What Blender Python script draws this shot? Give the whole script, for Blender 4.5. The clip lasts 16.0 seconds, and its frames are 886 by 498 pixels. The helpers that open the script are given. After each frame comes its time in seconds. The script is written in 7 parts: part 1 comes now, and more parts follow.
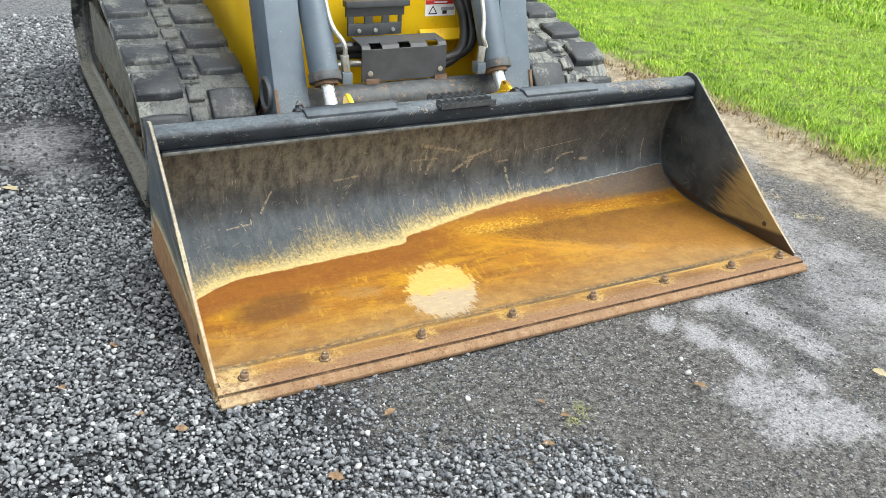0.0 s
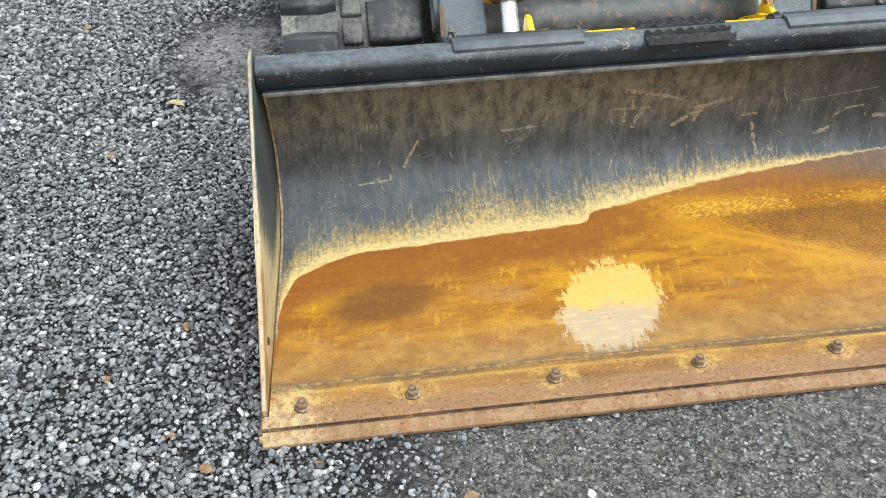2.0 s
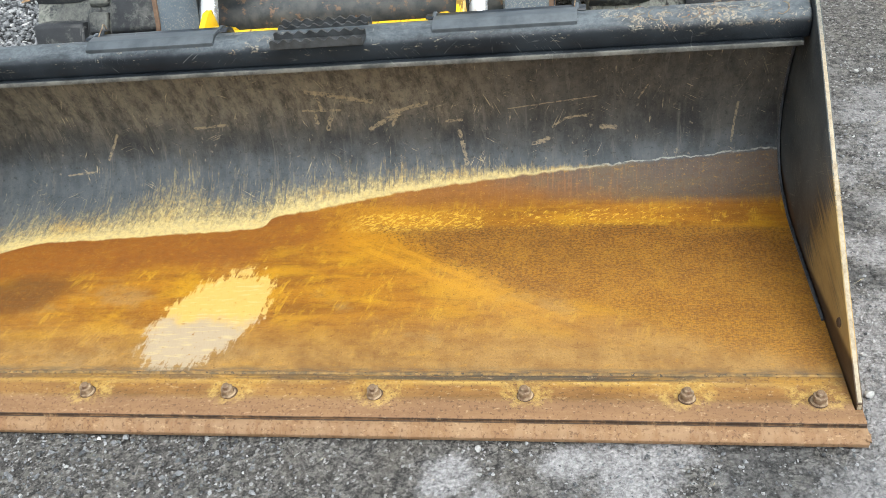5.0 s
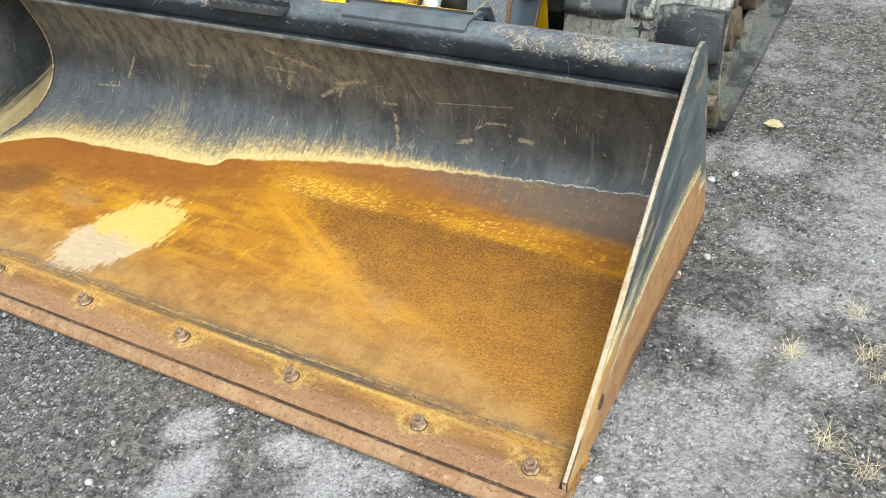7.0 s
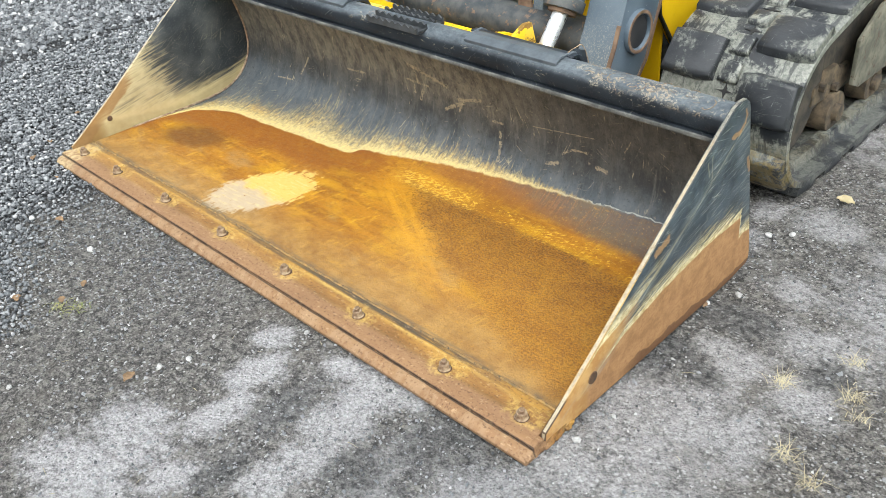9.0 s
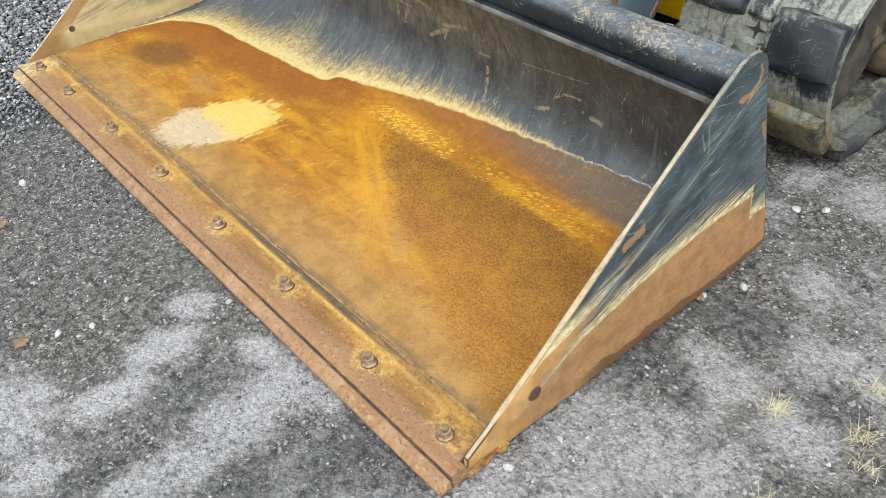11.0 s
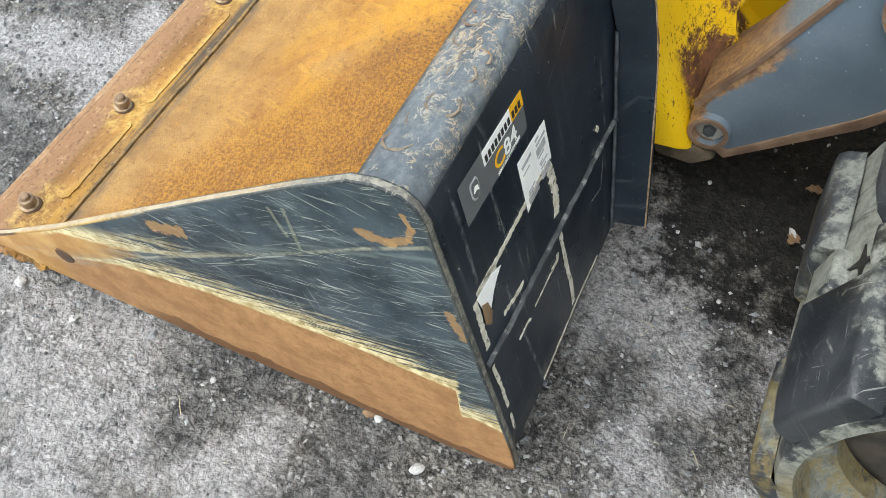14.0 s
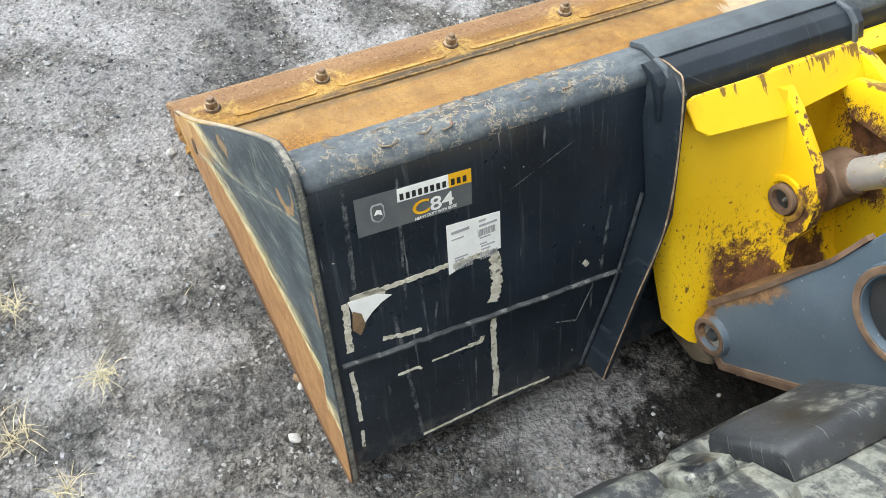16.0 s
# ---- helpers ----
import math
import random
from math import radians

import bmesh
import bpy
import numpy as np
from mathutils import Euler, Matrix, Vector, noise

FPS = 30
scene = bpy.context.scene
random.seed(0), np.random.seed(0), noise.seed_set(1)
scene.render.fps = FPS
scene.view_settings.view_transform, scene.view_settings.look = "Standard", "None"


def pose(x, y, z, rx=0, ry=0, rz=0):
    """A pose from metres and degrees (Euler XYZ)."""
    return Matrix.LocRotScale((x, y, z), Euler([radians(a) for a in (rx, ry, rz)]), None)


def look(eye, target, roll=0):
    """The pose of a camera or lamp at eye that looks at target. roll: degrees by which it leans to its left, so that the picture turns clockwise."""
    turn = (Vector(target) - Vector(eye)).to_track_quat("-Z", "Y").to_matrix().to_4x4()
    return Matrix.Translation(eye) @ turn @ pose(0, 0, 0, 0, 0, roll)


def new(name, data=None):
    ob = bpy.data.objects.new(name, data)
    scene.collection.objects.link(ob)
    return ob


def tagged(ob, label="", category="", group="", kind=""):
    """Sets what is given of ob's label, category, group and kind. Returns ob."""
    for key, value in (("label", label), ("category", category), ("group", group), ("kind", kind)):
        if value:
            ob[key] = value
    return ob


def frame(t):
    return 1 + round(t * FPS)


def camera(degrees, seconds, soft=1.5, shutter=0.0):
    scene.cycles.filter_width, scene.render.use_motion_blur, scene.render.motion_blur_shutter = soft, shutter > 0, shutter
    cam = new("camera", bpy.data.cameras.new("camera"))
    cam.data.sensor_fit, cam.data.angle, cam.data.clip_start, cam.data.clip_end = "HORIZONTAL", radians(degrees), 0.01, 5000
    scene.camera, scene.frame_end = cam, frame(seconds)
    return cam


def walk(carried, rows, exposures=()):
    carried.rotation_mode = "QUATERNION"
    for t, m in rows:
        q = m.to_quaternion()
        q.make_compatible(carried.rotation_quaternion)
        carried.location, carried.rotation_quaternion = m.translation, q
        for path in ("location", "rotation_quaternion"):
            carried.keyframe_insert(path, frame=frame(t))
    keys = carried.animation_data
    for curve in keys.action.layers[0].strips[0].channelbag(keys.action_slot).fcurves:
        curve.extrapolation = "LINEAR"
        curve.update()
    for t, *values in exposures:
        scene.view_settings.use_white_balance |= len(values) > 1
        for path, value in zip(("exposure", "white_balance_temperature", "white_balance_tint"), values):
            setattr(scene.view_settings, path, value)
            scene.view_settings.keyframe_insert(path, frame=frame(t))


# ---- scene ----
cam = camera(54.8, 16.0, soft=0.8)
PATH = [
    (0, (-1.443, -1.823, 1.401), (-0.586, -0.253, 0.507), 3.6),
    (0.5, (-1.409, -1.785, 1.382), (-0.606, -0.204, 0.455), 2.1),
    (1, (-1.179, -1.649, 1.325), (-0.595, -0.007, 0.344), 0.5),
    (1.5, (-0.948, -1.477, 1.335), (-0.628, 0.179, 0.261), -1.2),
    (2, (-0.805, -1.219, 1.305), (-0.655, 0.416, 0.163), -2.2),
    (2.5, (-0.664, -1.132, 1.29), (-0.665, 0.496, 0.129), -4.1),
    (3, (-0.391, -1.182, 1.27), (-0.48, 0.457, 0.127), -4.2),
    (3.5, (-0.123, -1.179, 1.26), (-0.272, 0.459, 0.121), -6.2),
    (4, (0.116, -1.038, 1.257), (-0.084, 0.573, 0.089), -7.6),
    (4.5, (0.304, -1.006, 1.238), (0.01, 0.585, 0.063), -8.9),
    (5, (0.579, -1.063, 1.275), (0.256, 0.505, 0.076), -8.1),
    (5.2, (0.676, -1.062, 1.281), (0.331, 0.498, 0.078), -8.1),
    (7.3, (1.54, -0.718, 1.295), (0.567, 0.528, 0.07), -6.3),
    (7.5, (1.616, -0.7, 1.305), (0.569, 0.499, 0.094), -5.4),
    (8, (1.784, -0.8, 1.322), (0.619, 0.35, 0.173), -3.6),
    (8.2, (1.816, -0.863, 1.356), (0.626, 0.285, 0.232), -2.6),
    (10.3, (1.858, -0.97, 1.288), (0.643, 0.204, 0.217), -5.9),
    (10.5, (1.854, -0.824, 1.279), (0.624, 0.287, 0.16), -5.4),
    (11, (1.773, -0.485, 1.253), (0.546, 0.448, -0.023), -4.8),
    (11.5, (1.629, -0.204, 1.221), (0.414, 0.549, -0.178), -5.0),
    (12, (1.617, 0.048, 1.185), (0.354, 0.608, -0.261), -3.8),
    (12.5, (1.638, 0.341, 1.171), (0.39, 0.633, -0.364), -3.8),
    (13, (1.531, 0.583, 1.119), (0.366, 0.661, -0.505), -1.4),
    (13.5, (1.478, 0.751, 1.112), (0.396, 0.564, -0.559), -1.9),
    (14, (1.456, 0.987, 1.121), (0.447, 0.534, -0.545), 0.8),
    (14.5, (1.352, 1.097, 1.113), (0.461, 0.453, -0.558), 1.7),
    (15, (1.272, 1.183, 1.143), (0.493, 0.373, -0.512), 2.8),
    (15.5, (1.24, 1.331, 1.174), (0.551, 0.34, -0.421), 4.5),
    (16, (1.261, 1.405, 1.204), (0.586, 0.327, -0.339), 5.5),
]
walk(cam, [(t, look(eye, target, roll)) for t, eye, target, roll in PATH],
     [(0.0, 1.32, 6350, 5), (3.0, 1.21, 6350, 5), (5.0, 1.22, 6350, 5), (7.0, 1.35, 6350, 5), (8.5, 1.37, 6350, 5), (10.5, 1.24, 6350, 5), (12.5, 1.22, 6350, 5), (13.5, 1.27, 6350, 5), (14.4, 1.49, 6350, 5), (15.0, 1.51, 6350, 5), (16.0, 1.45, 6350, 5)])

# ---- world and light: a bright overcast day ----
world = bpy.data.worlds.new("overcast_sky")
scene.world = world
world.use_nodes = True
wn, wl = world.node_tree.nodes, world.node_tree.links
sky = wn.new("ShaderNodeTexSky")
sky.sky_type, sky.sun_disc = "NISHITA", False
sky.sun_elevation, sky.sun_rotation = radians(56), radians(150)
sky.dust_density, sky.air_density = 4.0, 1.0
haze = wn.new("ShaderNodeHueSaturation")
haze.inputs["Saturation"].default_value = 0.22
wl.new(sky.outputs[0], haze.inputs["Color"])
wl.new(haze.outputs[0], wn["Background"].inputs["Color"])
wn["Background"].inputs["Strength"].default_value = 0.15
sun = new("sun", bpy.data.lights.new("sun", "SUN"))
sun.data.energy, sun.data.angle, sun.data.color = 0.75, radians(45), (1.0, 0.985, 0.95)
sun.matrix_world = look((2.0, 0.1, 3.2), (0, 0, 0))


# ---- material helper ----
class Graph:
    """A small way to write node materials."""

    def __init__(self, name):
        self.mat = bpy.data.materials.new(name)
        self.mat.use_nodes = True
        self.t = self.mat.node_tree
        self.bsdf = self.t.nodes["Principled BSDF"]

    def put(self, sock, v):
        if hasattr(v, "is_output"):
            self.t.links.new(v, sock)
        elif isinstance(v, (tuple, list)) and sock.type == "RGBA" and len(v) == 3:
            sock.default_value = (*v, 1)
        else:
            sock.default_value = v

    def obj(self):
        return self.t.nodes.new("ShaderNodeTexCoord").outputs["Object"]

    def uv(self):
        return self.t.nodes.new("ShaderNodeTexCoord").outputs["UV"]

    def sep(self, v):
        n = self.t.nodes.new("ShaderNodeSeparateXYZ")
        self.put(n.inputs[0], v)
        return n.outputs

    def comb(self, x, y, z):
        n = self.t.nodes.new("ShaderNodeCombineXYZ")
        for s, v in zip(n.inputs, (x, y, z)):
            self.put(s, v)
        return n.outputs[0]

    def scaled(self, v, s):
        n = self.t.nodes.new("ShaderNodeVectorMath")
        n.operation = "MULTIPLY"
        self.put(n.inputs[0], v)
        n.inputs[1].default_value = s
        return n.outputs[0]

    def add_vec(self, v, o):
        n = self.t.nodes.new("ShaderNodeVectorMath")
        n.operation = "ADD"
        self.put(n.inputs[0], v)
        self.put(n.inputs[1], o)
        return n.outputs[0]

    def m(self, op, a, b=0.0, clamp=False):
        n = self.t.nodes.new("ShaderNodeMath")
        n.operation, n.use_clamp = op, clamp
        self.put(n.inputs[0], a)
        self.put(n.inputs[1], b)
        return n.outputs[0]

    def add(self, a, b):
        return self.m("ADD", a, b)

    def sub(self, a, b):
        return self.m("SUBTRACT", a, b)

    def mul(self, a, b):
        return self.m("MULTIPLY", a, b)

    def inv(self, a):
        return self.m("SUBTRACT", 1.0, a)

    def noise(self, v, scale, detail=4.0, rough=0.6, dist=0.0, color=False):
        n = self.t.nodes.new("ShaderNodeTexNoise")
        self.put(n.inputs["Vector"], v)
        n.inputs["Scale"].default_value, n.inputs["Detail"].default_value = scale, detail
        n.inputs["Roughness"].default_value, n.inputs["Distortion"].default_value = rough, dist
        return n.outputs["Color" if color else "Fac"]

    def voro(self, v, scale, feature="F1", out="Distance", rand=1.0):
        n = self.t.nodes.new("ShaderNodeTexVoronoi")
        n.feature = feature
        self.put(n.inputs["Vector"], v)
        n.inputs["Scale"].default_value = scale
        n.inputs["Randomness"].default_value = rand
        return n.outputs[out]

    def step(self, x, a, b, to0=0.0, to1=1.0):
        n = self.t.nodes.new("ShaderNodeMapRange")
        n.interpolation_type = "SMOOTHSTEP"
        self.put(n.inputs["Value"], x)
        for k, v in (("From Min", a), ("From Max", b), ("To Min", to0), ("To Max", to1)):
            self.put(n.inputs[k], v)
        return n.outputs["Result"]

    def line(self, x, pts):
        """A function of x through the given (x, value) points."""
        x0, x1 = pts[0][0], pts[-1][0]
        lo, hi = min(p[1] for p in pts), max(p[1] for p in pts)
        hi = hi if hi > lo else lo + 1
        u = self.t.nodes.new("ShaderNodeMapRange")
        self.put(u.inputs["Value"], x)
        u.inputs["From Min"].default_value, u.inputs["From Max"].default_value = x0, x1
        r = self.t.nodes.new("ShaderNodeValToRGB")
        self.t.links.new(u.outputs["Result"], r.inputs[0])
        el = r.color_ramp.elements
        while len(el) < len(pts):
            el.new(0.5)
        for e, p in zip(el, pts):
            e.position = (p[0] - x0) / (x1 - x0)
        for e, p in zip(el, pts):
            g = (p[1] - lo) / (hi - lo)
            e.color = (g, g, g, 1)
        return self.add(self.mul(r.outputs[0], hi - lo), lo)

    def ramp(self, f, stops):
        r = self.t.nodes.new("ShaderNodeValToRGB")
        self.put(r.inputs[0], f)
        el = r.color_ramp.elements
        while len(el) < len(stops):
            el.new(0.5)
        for e, p in zip(el, stops):
            e.position = p[0]
        for e, p in zip(el, stops):
            e.color = (*p[1], 1)
        return r.outputs[0]

    def mix(self, f, a, b):
        n = self.t.nodes.new("ShaderNodeMix")
        n.data_type = "RGBA"
        self.put(n.inputs[0], f)
        self.put(n.inputs[6], a)
        self.put(n.inputs[7], b)
        return n.outputs[2]

    def spot(self, x, y, cx, cy, rx, ry, wob, soft=0.25):
        """1 inside an uneven ellipse, 0 outside."""
        a = self.m("POWER", self.m("ABSOLUTE", self.mul(self.sub(x, cx), 1 / rx)), 2.0)
        b = self.m("POWER", self.m("ABSOLUTE", self.mul(self.sub(y, cy), 1 / ry)), 2.0)
        d = self.add(self.m("SQRT", self.add(a, b)), wob)
        return self.step(d, 1 + soft, 1 - soft)

    def mark(self, x, y, a, b, width, wob=0.0):
        """1 on an uneven stroke from a to b."""
        dx, dy = b[0] - a[0], b[1] - a[1]
        ll = dx * dx + dy * dy
        px, py = self.sub(x, a[0]), self.sub(y, a[1])
        t = self.m("ADD", self.mul(px, dx / ll), self.mul(py, dy / ll), True)
        ex, ey = self.sub(px, self.mul(t, dx)), self.sub(py, self.mul(t, dy))
        d = self.m("SQRT", self.add(self.mul(ex, ex), self.mul(ey, ey)))
        return self.step(self.add(self.mul(d, 1 / width), wob), 1.1, 0.7)

    def turned(self, v, degrees_, s):
        """Coordinates turned by an angle, then stretched."""
        x, y, _ = self.sep(v)
        c, k = math.cos(radians(degrees_)), math.sin(radians(degrees_))
        return self.comb(self.mul(self.add(self.mul(x, c), self.mul(y, k)), s[0]), self.mul(self.sub(self.mul(y, c), self.mul(x, k)), s[1]), 0.0)

    def bump(self, h, strength, dist):
        n = self.t.nodes.new("ShaderNodeBump")
        self.put(n.inputs["Height"], h)
        n.inputs["Strength"].default_value, n.inputs["Distance"].default_value = strength, dist
        self.t.links.new(n.outputs[0], self.bsdf.inputs["Normal"])

    def done(self, color, rough=0.6, metal=0.0, spec=0.5):
        for k, v in (("Base Color", color), ("Roughness", rough), ("Metallic", metal), ("Specular IOR Level", spec)):
            self.put(self.bsdf.inputs[k], v)
        return self.mat

    def island(self):
        return self.t.nodes.new("ShaderNodeNewGeometry").outputs["Random Per Island"]


def scratches(g, v, angles, length=7.0, fine=110.0, cut=0.64, mask=0.5):
    """Short thin scratches along the given directions, 0 to 1."""
    out = 0.0
    for i, a in enumerate(angles):
        w = g.turned(v, a, (length, fine))
        w = g.add_vec(w, (3.1 * i, 7.7 * i, 0.0))
        n = g.step(g.noise(w, 1.0, 3, 0.55, 1.1), cut, cut + 0.05)
        k = g.step(g.noise(g.add_vec(v, (5.3 * i, 2.1, 0.0)), 9.0, 3, 0.6), mask, mask + 0.08)
        out = g.m("MAXIMUM", out, g.mul(n, k))
    return out


def make_bucket_inside():
    g = Graph("bucket_inside_steel")
    uv = g.uv()
    u, v, _ = g.sep(uv)
    big = g.noise(uv, 3.2, 5, 0.6)
    mid = g.noise(uv, 13, 5, 0.65)
    fine = g.noise(uv, 60.0, 5, 0.72)
    grain = g.noise(uv, 210.0, 4, 0.75)
    smear = g.noise(g.scaled(uv, (1.2, 9, 1)), 3.0, 5, 0.65, 0.4)
    streak = g.noise(g.scaled(uv, (150, 7, 1)), 1.0, 4, 0.7, 0.25)
    # worn back paint: slate low down, darker above, brown with dust higher up
    smudge = g.noise(g.scaled(uv, (1.0, 0.45, 1)), 9, 6, 0.72)
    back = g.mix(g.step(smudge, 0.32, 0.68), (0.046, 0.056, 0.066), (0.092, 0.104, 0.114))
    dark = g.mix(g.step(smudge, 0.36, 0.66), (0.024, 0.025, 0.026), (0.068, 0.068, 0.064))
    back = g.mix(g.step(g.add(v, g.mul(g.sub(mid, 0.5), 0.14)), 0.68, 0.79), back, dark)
    brown = g.mix(g.step(g.noise(g.scaled(uv, (1.6, 0.7, 1)), 17, 7, 0.78), 0.34, 0.64), (0.044, 0.041, 0.034), (0.180, 0.158, 0.120))
    back = g.mix(g.step(g.add(v, g.mul(g.sub(g.noise(g.scaled(uv, (2.4, 0.8, 1)), 6, 5, 0.7), 0.5), 0.22)), 0.78, 0.89, 0.0, g.step(u, 0.55, 0.10, 0.30, 1.0)), back, brown)
    wipe = g.step(g.noise(g.scaled(uv, (46, 5, 1)), 1.0, 5, 0.75, 0.6), 0.54, 0.70)
    back = g.mix(g.mul(wipe, 0.38), back, (0.165, 0.155, 0.130))
    back = g.mix(g.mul(g.step(grain, 0.56, 0.68), 0.25), back, (0.155, 0.145, 0.125))
    back = g.mix(g.mul(g.step(g.noise(uv, 75, 5, 0.78), 0.46, 0.34), 0.55), back, (0.012, 0.013, 0.014))
    pits = g.mul(g.step(g.noise(uv, 52, 4, 0.7), 0.70, 0.73), g.step(mid, 0.42, 0.52))
    back = g.mix(g.mul(pits, 0.8), back, (0.006, 0.006, 0.006))
    sc = scratches(g, uv, (88, 66, 112, 20, 150), 11.0, 210.0, 0.63, 0.56)
    back = g.mix(g.mul(g.mul(sc, g.step(fine, 0.36, 0.54)), 0.75), back, (0.40, 0.335, 0.215))
    blot = g.mul(g.step(g.noise(g.scaled(uv, (1, 0.6, 1)), 62, 4, 0.7), 0.62, 0.70), g.step(mid, 0.40, 0.56))
    back = g.mix(g.mul(blot, 0.5), back, (0.30, 0.25, 0.18))
    wobm = g.mul(g.sub(g.noise(uv, 70, 5, 0.75), 0.5), 3.6)
    gaps = g.step(g.noise(uv, 75, 5, 0.75), 0.40, 0.54)
    for a, b, w in (((-0.106, 0.928), (0.053, 0.885), 0.010), ((-0.085, 0.925), (-0.08, 0.865), 0.006), ((-0.13, 0.865), (-0.03, 0.862), 0.005), ((-0.10, 0.855), (-0.10, 0.825), 0.006), ((-0.06, 0.845), (-0.075, 0.808), 0.008),
                    ((0.040, 0.802), (0.12, 0.845), 0.009), ((0.10, 0.850), (0.195, 0.872), 0.008), ((0.12, 0.85), (0.10, 0.81), 0.006), ((0.272, 0.785), (0.286, 0.700), 0.007), ((0.24, 0.815), (0.28, 0.818), 0.005),
                    ((0.51, 0.79), (0.545, 0.812), 0.005), ((0.545, 0.812), (0.60, 0.818), 0.005), ((0.63, 0.785), (0.665, 0.780), 0.008), ((0.46, 0.745), (0.50, 0.758), 0.007), ((-0.44, 0.826), (-0.35, 0.832), 0.006),
                    ((0.40, 0.845), (0.62, 0.872), 0.0022), ((-0.715, 0.745), (-0.672, 0.815), 0.005), ((-0.84, 0.705), (-0.755, 0.712), 0.004), ((0.955, 0.835), (0.945, 0.735), 0.004), ((0.74, 0.90), (0.72, 0.86), 0.003)):
        back = g.mix(g.mul(g.mul(g.mark(u, v, a, b, w * 0.75, wobm), gaps), 0.65), back, (0.33, 0.265, 0.165))
    # water line left by the puddle
    wline = g.line(u, ((-1.07, 0.10), (-1.045, 0.30), (-1.018, 0.389), (-0.945, 0.442), (-0.85, 0.479), (-0.67, 0.484), (-0.495, 0.498), (-0.32, 0.509), (-0.238, 0.520), (-0.224, 0.556), (-0.10, 0.582), (0.10, 0.625), (0.335, 0.655), (0.54, 0.675), (0.75, 0.688), (0.95, 0.704), (1.07, 0.710)))
    edge = g.add(wline, g.mul(g.sub(g.noise(uv, 22, 5, 0.65), 0.5), 0.022))
    above = g.sub(v, edge)
    band_w = g.line(u, ((-1.07, 0.20), (-0.95, 0.17), (-0.80, 0.13), (-0.62, 0.165), (-0.52, 0.235), (-0.42, 0.185), (-0.3, 0.15), (-0.1, 0.115), (0.10, 0.085), (0.25, 0.065), (0.42, 0.035), (0.55, 0.014), (0.75, 0.003), (1.07, 0.001)))
    fade = g.sub(1.0, g.m("DIVIDE", above, band_w))
    lines = g.noise(g.scaled(uv, (105, 9, 1)), 1.0, 5, 0.75, 0.9)
    blur = g.sub(g.noise(g.scaled(uv, (2.0, 1, 1)), 40, 5, 0.78), 0.5)
    solid = g.step(g.add(fade, g.add(g.mul(blur, 1.5), g.mul(g.sub(lines, 0.5), 0.55))), 0.10, 0.85)
    thin = g.mul(g.mul(g.step(lines, 0.52, 0.64), g.step(g.add(fade, g.mul(blur, 1.8)), -0.35, 0.45)), 0.60)
    bare = g.mul(g.step(lines, 0.47, 0.36), g.step(fade, 0.95, 0.55))
    dried = g.mul(g.mul(g.m("MAXIMUM", solid, thin), g.inv(g.mul(bare, 0.75))), g.mul(g.step(fine, 0.25, 0.60, 0.55, 1.0), g.step(u, 0.78, 0.40, 0.0, 1.0)))
    cream = g.mix(g.step(g.noise(g.scaled(uv, (1.6, 1, 1)), 75, 5, 0.75), 0.36, 0.64), (0.25, 0.185, 0.070), (0.60, 0.47, 0.20))
    cream = g.mix(g.mul(g.step(g.noise(uv, 8, 4, 0.65), 0.48, 0.68), 0.65), cream, (0.52, 0.31, 0.055))
    cream = g.mix(g.mul(g.step(g.add(fade, g.mul(blur, 0.6)), 0.58, 0.92), 0.7), cream, (0.64, 0.49, 0.20))
    tide = g.mul(g.step(g.m("ABSOLUTE", g.sub(above, g.add(0.004, g.mul(g.sub(mid, 0.5), 0.02)))), 0.0030, 0.0012), g.step(u, 0.40, 0.60))
    back = g.mix(g.mul(tide, g.step(fine, 0.36, 0.56, 0.1, 0.7)), back, (0.36, 0.37, 0.33))
    dry = g.mix(g.mul(dried, 0.92), back, cream)
    # rusty floor below it
    rust = g.mix(g.step(smear, 0.32, 0.66), (0.200, 0.078, 0.006), (0.325, 0.136, 0.007))
    rust = g.mix(g.mul(g.step(g.noise(g.scaled(uv, (2, 5, 1)), 2.4, 5, 0.6, 0.5), 0.48, 0.64), 0.75), rust, (0.43, 0.218, 0.007))
    ripple = g.step(g.noise(g.turned(uv, -12, (70, 18)), 1.0, 3, 0.6, 0.8), 0.50, 0.62)
    rust = g.mix(g.mul(g.mul(ripple, g.step(mid, 0.46, 0.60)), 0.55), rust, (0.53, 0.30, 0.018))
    rust = g.mix(g.mul(g.step(v, 0.22, 0.03), g.step(smear, 0.2, 0.62, 0.5, 1.0)), rust, g.mix(g.step(mid, 0.4, 0.62), (0.205, 0.110, 0.032), (0.31, 0.178, 0.052)))
    haze_ = g.mul(g.step(g.noise(g.scaled(uv, (2.2, 3.4, 1)), 2.0, 5, 0.65), 0.53, 0.66), g.step(v, 0.45, 0.30))
    rust = g.mix(g.mul(haze_, 0.42), rust, (0.30, 0.195, 0.080))
    # fan of darker grains on one side
    wob = g.mul(g.sub(g.noise(uv, 9, 6, 0.75), 0.5), 0.14)
    lower = g.line(u, ((-0.05, 0.545), (0.089, 0.476), (0.301, 0.350), (0.513, 0.235), (0.765, 0.10), (0.967, 0.02), (1.07, 0.0)))
    upper = g.line(u, ((-0.10, 0.557), (0.113, 0.510), (0.343, 0.502), (0.672, 0.500), (1.07, 0.474)))
    past = g.sub(v, g.add(lower, wob))
    fan = g.mul(g.mul(g.step(past, -0.03, 0.07), g.step(g.sub(upper, v), -0.012, 0.010)), g.step(u, -0.02, 0.08))
    diag = g.noise(g.turned(uv, -31, (3, 40)), 1.0, 4, 0.65)
